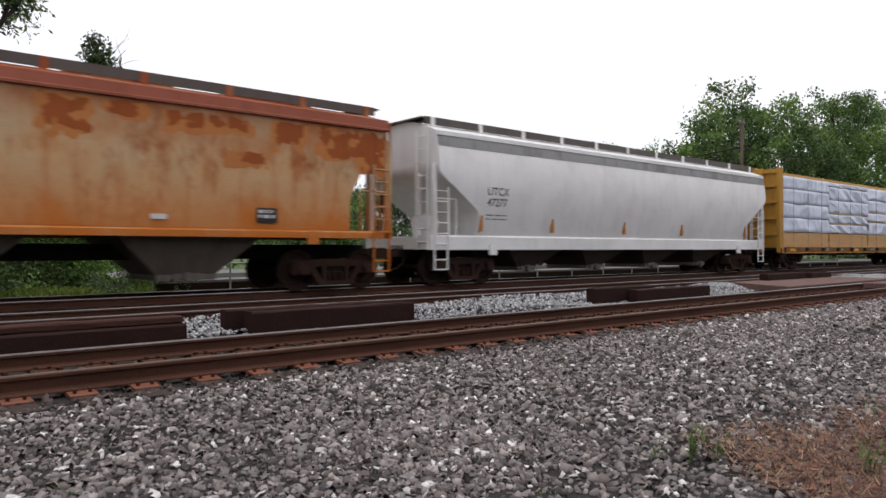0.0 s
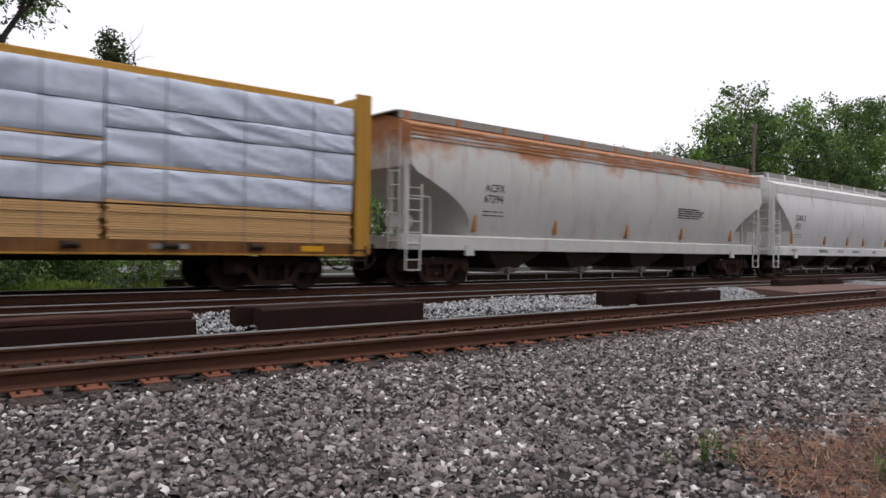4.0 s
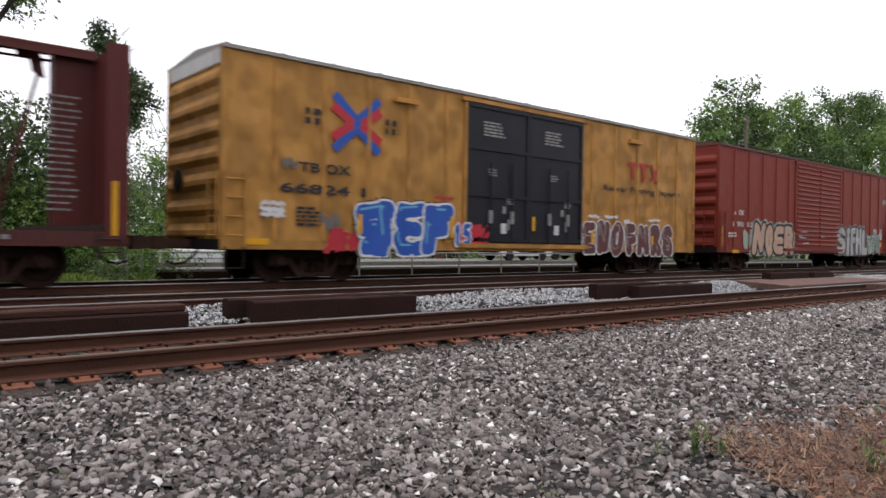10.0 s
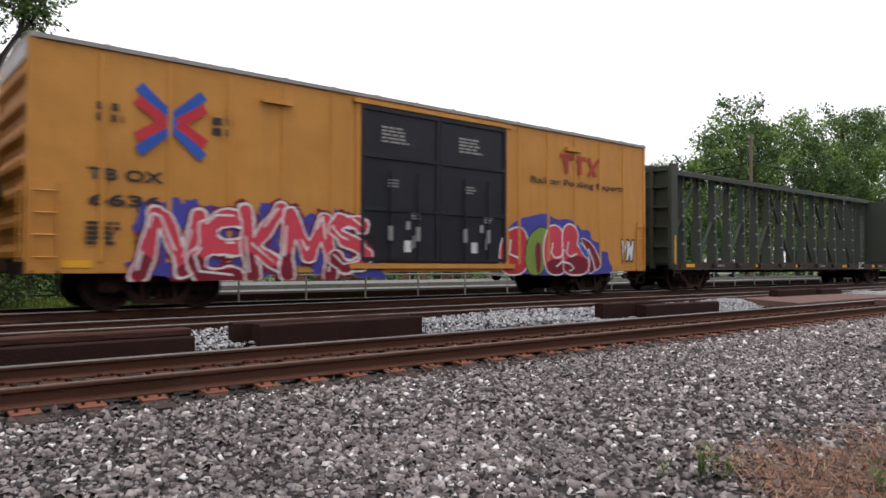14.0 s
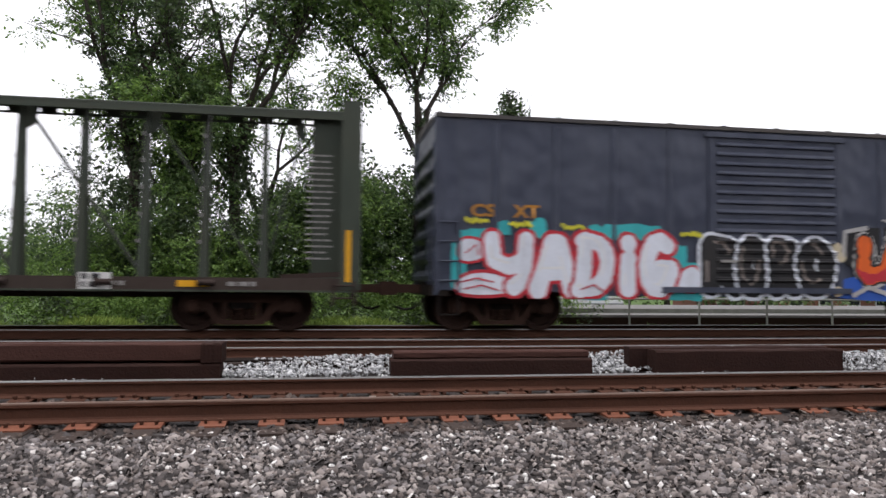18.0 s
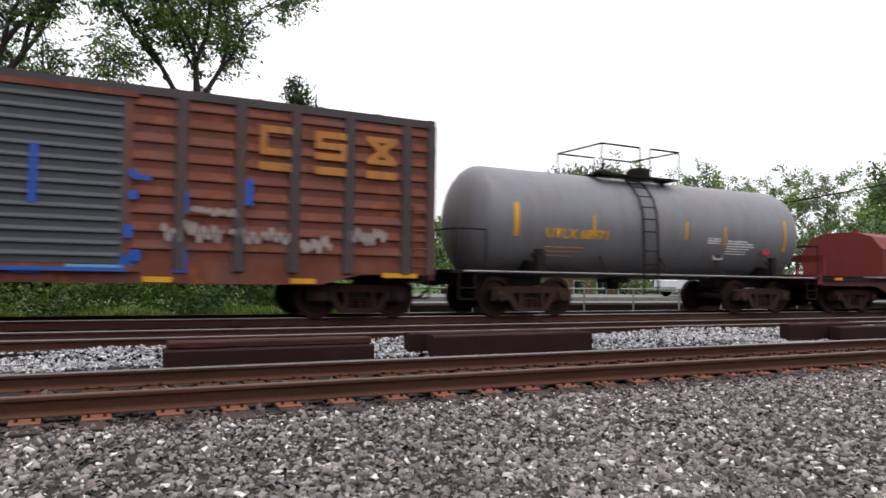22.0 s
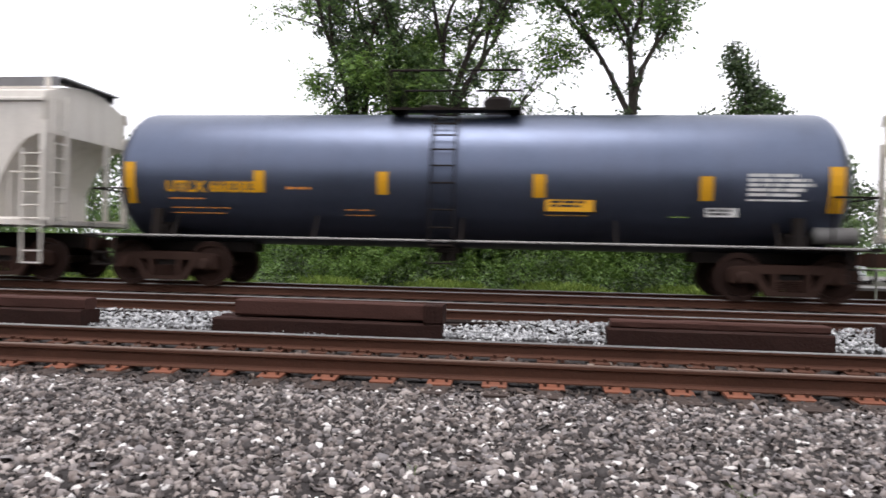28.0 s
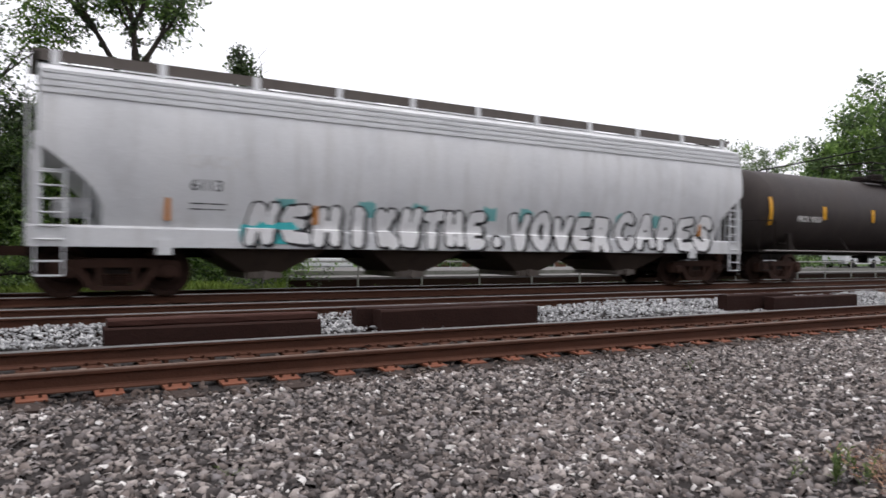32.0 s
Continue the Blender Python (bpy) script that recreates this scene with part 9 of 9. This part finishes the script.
    for text, a, b, z, k, sd in (("NEHI", 3.7, 6.45, 0.98, 0.86, 72), ("KUTHE.", 6.5, 10.0, 0.98, 0.86, 74), ("VOVER", 10.1, 13.45, 0.96, 0.88, 73), ("CAPES", 13.6, 17.5, 0.98, 0.98, 75)):
        throw_up(car, text, -h + a, -h + b, z, k, g_bright, g_black, 0.12, 0.042, None, 0, None, None, 0.93, sd, 0.9, drop=0.06, base=0.008, surf=on20)
    scribble(car, -h + 0.4, 2.6, 0.7, 0.45, g_pale, 0.03, 77, 0.04)
    # 21 black tank
    car, h, surf = tank_car(192.2, 208.4, "dusty brownish-black tank car with yellow reflectors", surface("tank_dusty_black", (0.034, 0.027, 0.026), amount=0.35), (1.7, 1.7), 192.55, 208.1, 1.43, 2.33, m_steel_dark, 0.5)
    tank_marks(car, surf, -6.0, "PROX 98285", 2.0, 0.2, m_white, [(-7.5, 1.85, 0.16, 0.9), (-4.6, 2.1, 0.2, 0.45), (-1.6, 2.1, 0.2, 0.45), (2.0, 2.1, 0.2, 0.45)])


def coil_wordmark(car, x, z, w, h):
    """The cover's brand as plain upright blocks."""
    g = Geo()
    for i in range(10):
        u = x + w * i / 10
        thin = i < 4
        g.box(u, u + w * (0.05 if thin else 0.075), -1.432, -1.424, z, z + h * (0.8 if thin and i else 1.0))
        if i % 2 == 0:
            g.box(u, u + w * 0.08, -1.433, -1.425, z, z + h * 0.2)
    part("wordmark", g, m_white, car)


def cb_marks(car, h):
    for i, u in enumerate((0.9, 6.0, 9.6, 14.6, 18.3)):
        strip(car, -h + u, 0.55, 0.84, 0.12, m_yellow, y=-1.56)
    for u in (3.0, 8.0, 12.0, 17.0, 19.2):
        bars(car, -h + u, 0.86, 0.6, 1, 0.08, m_capdull, lambda z: 1.566)
    strip(car, -h + 16.6, 0.55, 0.75, 0.34, m_white, "sign_panel", -1.565)
    bars(car, -h + 16.65, 0.97, 0.45, 2, 0.1, m_black, lambda z: 1.58)
    for sgn in (-1, 1):
        strip(car, sgn * (h - 0.16) - 0.06, 0.12, 0.95, 1.0, m_yellow, "reflector", -1.58)
        bars(car, sgn * (h - 0.72) - 0.3, 3.6, 0.6, 18, 0.04, m_capdull, lambda z: 0.2, 2.2)


def tbox_marks(car, h, number, fresh):
    """Crossed arrows, reporting mark, door print and the pool's mark."""
    blue, red = spray("blue", (0.03, 0.1, 0.42)), spray("red", (0.5, 0.035, 0.05))
    cx, cz = -h + (2.45 if fresh else 3.25), 3.62
    g, g2 = Geo(), Geo()
    def bar(geo, a, b, w, lift):
        p, q = Vector((a[0], 0, a[1])), Vector((b[0], 0, b[1]))
        s = (q - p).cross(Vector((0, 1, 0))).normalized() * w / 2
        geo.add([(cx + v.x, -HALF - lift, cz + v.z) for v in (p - s, q - s, q + s, p + s)], [(0, 1, 2, 3)])
    for q in (-1, 1):
        bar(g, (-0.62, q * 0.62), (0.0, q * 0.08), 0.2, 0.008)
        bar(g, (0.62, q * 0.62), (0.0, q * 0.08), 0.2, 0.008)
        bar(g2, (-0.66, q * 0.36), (-0.12, 0.0), 0.2, 0.009)
        bar(g2, (0.66, q * 0.36), (0.12, 0.0), 0.2, 0.009)
    bar(g, (0, -0.12), (0, 0.12), 0.22, 0.008)
    part("emblem", g, blue, car)
    part("emblem", g2, red, car)
    for x in (cx - 1.35, cx + 0.8):
        bars(car, x, cz + 0.08, 0.5, 2, 0.14, m_black)
    words("TB OX", -h + (0.95 if fresh else 1.75), 2.42, 0.22, m_black, car, None, 1.35, 0.03)
    words(number, -h + (0.98 if fresh else 1.3), 1.95, 0.22, m_black, car, None, 1.3 if fresh else 2.2, 0.03)
    bars(car, -h + (0.95 if fresh else 1.7), 1.6, 0.6, 5, 0.06, m_black)
    red2 = surface("worn_red_letters", (0.42, 0.05, 0.035), amount=0.3)
    x, dz = -h + 13.8, 0.0 if not fresh else 0.52
    g = Geo()
    for u in (0.0, 0.62):
        g.add([(x + u, -HALF - 0.007, 3.55 + dz), (x + u + 0.58, -HALF - 0.007, 3.55 + dz), (x + u + 0.58, -HALF - 0.007, 3.68 + dz), (x + u, -HALF - 0.007, 3.68 + dz)], [(0, 1, 2, 3)])
        g.add([(x + u + 0.2, -HALF - 0.008, 3.12 + dz), (x + u + 0.38, -HALF - 0.008, 3.12 + dz), (x + u + 0.38, -HALF - 0.008, 3.55 + dz), (x + u + 0.2, -HALF - 0.008, 3.55 + dz)], [(0, 1, 2, 3)])
    for a, b in ((1.25, 1.75), (1.6, 1.25)):
        g.add([(x + a, -HALF - 0.007, 3.12 + dz), (x + a + 0.16, -HALF - 0.007, 3.12 + dz), (x + b + 0.16, -HALF - 0.007, 3.68 + dz), (x + b, -HALF - 0.007, 3.68 + dz)], [(0, 1, 2, 3)])
    part("wordmark", g, red2, car)
    words("Railcar Pooling Experts", -h + 12.55, 3.2 if fresh else 2.62, 0.24, m_black, car, None, 4.4, 0.012)
    part("vent_box", Geo().box(h - 4.1, h - 3.4, -HALF - 0.08, -HALF, 4.3, 4.42), p_yellow, car)
    part("vent_box", Geo().box(-h + 4.3, -h + 5.0, -HALF - 0.08, -HALF, 4.3, 4.42), p_yellow, car)
    for u in (-1.7, 0.75):
        bars(car, u, 4.15, 0.85, 5, 0.05, m_capdull, lambda z: HALF + 0.02, 0.7)
        bars(car, u + 0.2, 2.9, 0.4, 3, 0.04, m_capdull, lambda z: HALF + 0.02, 0.8)
        bars(car, u + 0.9, 2.2, 0.35, 4, 0.035, m_capdull, lambda z: HALF + 0.02, 0.8)
        strip(car, u + 0.75, 0.12, 1.75, 0.2, m_capdull, "sign_panel", -HALF - 0.02)
        strip(car, u + 0.95, 0.07, 1.3, 0.3, m_capdull, "sign_panel", -HALF - 0.02)
    strip(car, -h + 0.55, 0.5, 0.82, 0.13, m_yellow)
    for u in (-1.0, 1.2):
        strip(car, u, 0.2, 1.2, 0.28, m_white, "sign_panel", -HALF - 0.02)


def logo_blocks(car, x, z, hh, pitch, mat):
    """A road's initials as three plain blocks, each over a bar."""
    w = pitch * 0.62
    y = -HALF - 0.05
    t = hh * 0.24
    for i in range(3):
        u = x + i * pitch
        g = Geo()
        if i == 0:
            g.box(u, u + w, y, y + 0.03, z + hh - t, z + hh).box(u, u + w, y, y + 0.03, z, z + t).box(u, u + t, y, y + 0.03, z, z + hh)
        elif i == 1:
            g.box(u, u + w, y, y + 0.03, z + hh - t, z + hh).box(u, u + w, y, y + 0.03, z + hh / 2 - t / 2, z + hh / 2 + t / 2).box(u, u + w, y, y + 0.03, z, z + t)
            g.box(u, u + t, y, y + 0.03, z + hh / 2, z + hh).box(u + w - t, u + w, y, y + 0.03, z, z + hh / 2)
        else:
            g.box(u, u + w, y, y + 0.03, z + hh - t * 0.8, z + hh).box(u, u + w, y, y + 0.03, z, z + t * 0.8)
            for a, b in ((0.12, 0.88), (0.88, 0.12)):
                g.beam((u + w * a, y + 0.014 + 0.003 * a, z + t * 0.5), (u + w * b, y + 0.014 + 0.003 * a, z + hh - t * 0.5), t * 1.05, 0.026, (0, 1, 0))
        g.box(u, u + w, y, y + 0.03, z - 0.3, z - 0.14)
        part("emblem", g, mat, car)


def tank_marks(car, surf, x, text, z, hh, mat, strips, smat=None, width=None):
    if text:
        words(text, x, z, hh, mat, car, surf, width, 0.035, lift=0.01)
    for u, q, w, k in strips:
        g = Geo()
        zs = [q + k * i / 5 for i in range(6)]
        g.add([(u + dx, -surf(zz) - 0.012, zz) for zz in zs for dx in (0, w)], [(2 * i, 2 * i + 1, 2 * i + 3, 2 * i + 2) for i in range(5)])
        part("reflector", g, smat or m_yellow, car, "yellow reflector strip")


def tilx_marks(car, h, number):
    words("TILX", -h + 1.4, 2.46, 0.23, m_black, car, None, None, 0.012)
    words(number, -h + 1.4, 2.03, 0.23, m_black, car, None, 1.05, 0.012)
    bars(car, -h + 1.4, 1.85, 0.9, 3, 0.06, m_black)
    for u in (-h + 1.2, -h + 4.0, h - 4.1, h - 1.45):
        strip(car, u, 0.13, 1.5, 0.9 if abs(u) > h - 2.5 else 0.42, m_orange, label="orange reflector strip")
    red = surface("faded_red_letters", (0.26, 0.07, 0.035), amount=0.4)
    for u in (-h + 3.8, h - 4.9):
        bars(car, u, 2.42, 1.1, 5, 0.05, red)
    strip(car, h - 3.2, 0.36, 1.5, 0.25, m_black, "sign_panel")
    for sgn in (-1, 1):
        part("red_dot", Geo().box(sgn * (h - 2.25) - 0.1, sgn * (h - 2.25) + 0.1, -HALF - 0.05, -HALF - 0.035, 1.05, 1.25), p_capwhite, car)


build_train()


def lumber():
    """Wrapped bundles over bare boards on the yellow flat car."""
    s0, s1 = -141.15, -119.85
    mid, h = (s0 + s1) / 2, (s1 - s0) / 2
    load = new("lumber_load")
    load.location = (mid, TRACK_Y, RAIL_Z)
    tagged(load, "stacked lumber wrapped in silver-grey sheeting over bare boards", "lumber", "freight cars of the train")
    wrap = surface("silver_wrap", (0.64, 0.69, 0.81), dirt=(0.38, 0.42, 0.52), amount=0.7, streak=0.1, rough=0.38, bump=0.12, grain=9, size=1.4, gloss=0.5)
    wood = surface("fresh_lumber", (0.68, 0.42, 0.19), dirt=(0.36, 0.18, 0.07), amount=0.5, streak=0.35, rough=0.7, size=2, stretch=8)
    band = surface("strapping", (0.16, 0.17, 0.19), amount=0.1)
    rnd = random.Random(17)
    cols = [-h + 0.35, -h + 5.4, -h + 10.4, -h + 15.6, h - 0.35]
    for c in range(4):
        a, b = cols[c] + 0.02, cols[c + 1] - 0.02
        z = 1.03
        for k in range(14):
            for q in (-1, 1):
                part("board_layer", Geo().box(a + rnd.uniform(0, 0.06), b - rnd.uniform(0, 0.08), q * 0.48, q * (1.5 + rnd.uniform(-0.022, 0.012)), z, z + 0.041), wood, load)
            z += 0.046
        z += 0.03
        layer = 0
        while z < 3.98:
            hh = 0.62 if rnd.random() < 0.5 else 0.42
            if c in (1, 2, 3) and layer in (0, 1, 2) and rnd.random() < 0.55:
                part("board_layer", Geo().box(a, b, -1.47, -0.48, z, z + 0.05), wood, load)
                z += 0.055
            for q in (-1, 1):
                # slack sheeting: a grid pushed in and out over each bundle
                g = Geo()
                nx, nz = 70, 9
                zz = min(z + hh, 4.16)
                pts = []
                for i in range(nx + 1):
                    for j in range(nz + 1):
                        u, w = i / nx, j / nz
                        x = a + (b - a) * u
                        lean = x * 0.9 + (w + layer) * (1.1 if c % 2 else -0.8)
                        d = 0.03 * noise.noise((x * 0.9 + c, z * 1.5, layer * 3.1 + q)) + 0.09 * (0.32 - abs(noise.noise((lean * 0.8, w * 0.5 + x * 0.5, layer * 0.7 + 9 * q)))) ** 1.0 + 0.045 * (0.3 - abs(noise.noise((lean * 2.6 + w * 2.0, w * 0.7 - x * 0.8, layer * 1.7 + 5 * q)))) + 0.008 * noise.noise((x * 9.0, w * 4, layer + 9 * q))
                        edge = 0.035 * (abs(w - 0.5) * 2) ** 8
                        pts.append((x, q * (1.5 + d - edge), z + (zz - z) * w))
                m = nz + 1
                g.add(pts, [(i * m + j, i * m + j + 1, (i + 1) * m + j + 1, (i + 1) * m + j) for i in range(nx) for j in range(nz)])
                part("lumber_pack", g.box(a + 0.02, b - 0.02, q * 0.5, q * 1.42, z + 0.02, zz - 0.005), wrap, load, smooth=True)
            z += hh + 0.015
            layer += 1
        for u in (0.2, 0.5, 0.8):
            x = a + (b - a) * u
            part("strap", Geo().box(x - 0.008, x + 0.008, -1.566, -1.56, 0.98, 4.15), band, load)
    CARS.append((load, mid))


lumber()


# ---- motion ----
def motions():
    """The whole train runs past at one steady speed; its wheels roll."""
    for car, s in CARS:
        walk(car, [(t, pose(s - SPEED * (t - T_ZERO), TRACK_Y, RAIL_Z)) for t in (0.0, 8.0, 16.0, 24.0, 32.0)])
    place = dict((car, s) for car, s in CARS)
    for w, car, dx in WHEELS:
        s = place[car]
        a, b = T_ZERO + (s - 45.0) / SPEED, T_ZERO + (s + 24.0) / SPEED
        f0, f1 = max(0, int(a * FPS)), min(32 * FPS, int(b * FPS))
        at = lambda f: pose(dx, 0, 0.457, 0, math.degrees((s - SPEED * (f / FPS - T_ZERO)) / 0.457) % 360.0, 0)
        rows = [(f / FPS, at(f)) for f in range(f0, f1 + 1)]
        if not rows:
            rows = [(0.0, at(0)), (32.0, at(0))]
        if rows[0][0] > 0.01:
            rows.insert(0, (0.0, rows[0][1]))
        if rows[-1][0] < 31.99:
            rows.append((32.0, rows[-1][1]))
        walk(w, rows)


motions()
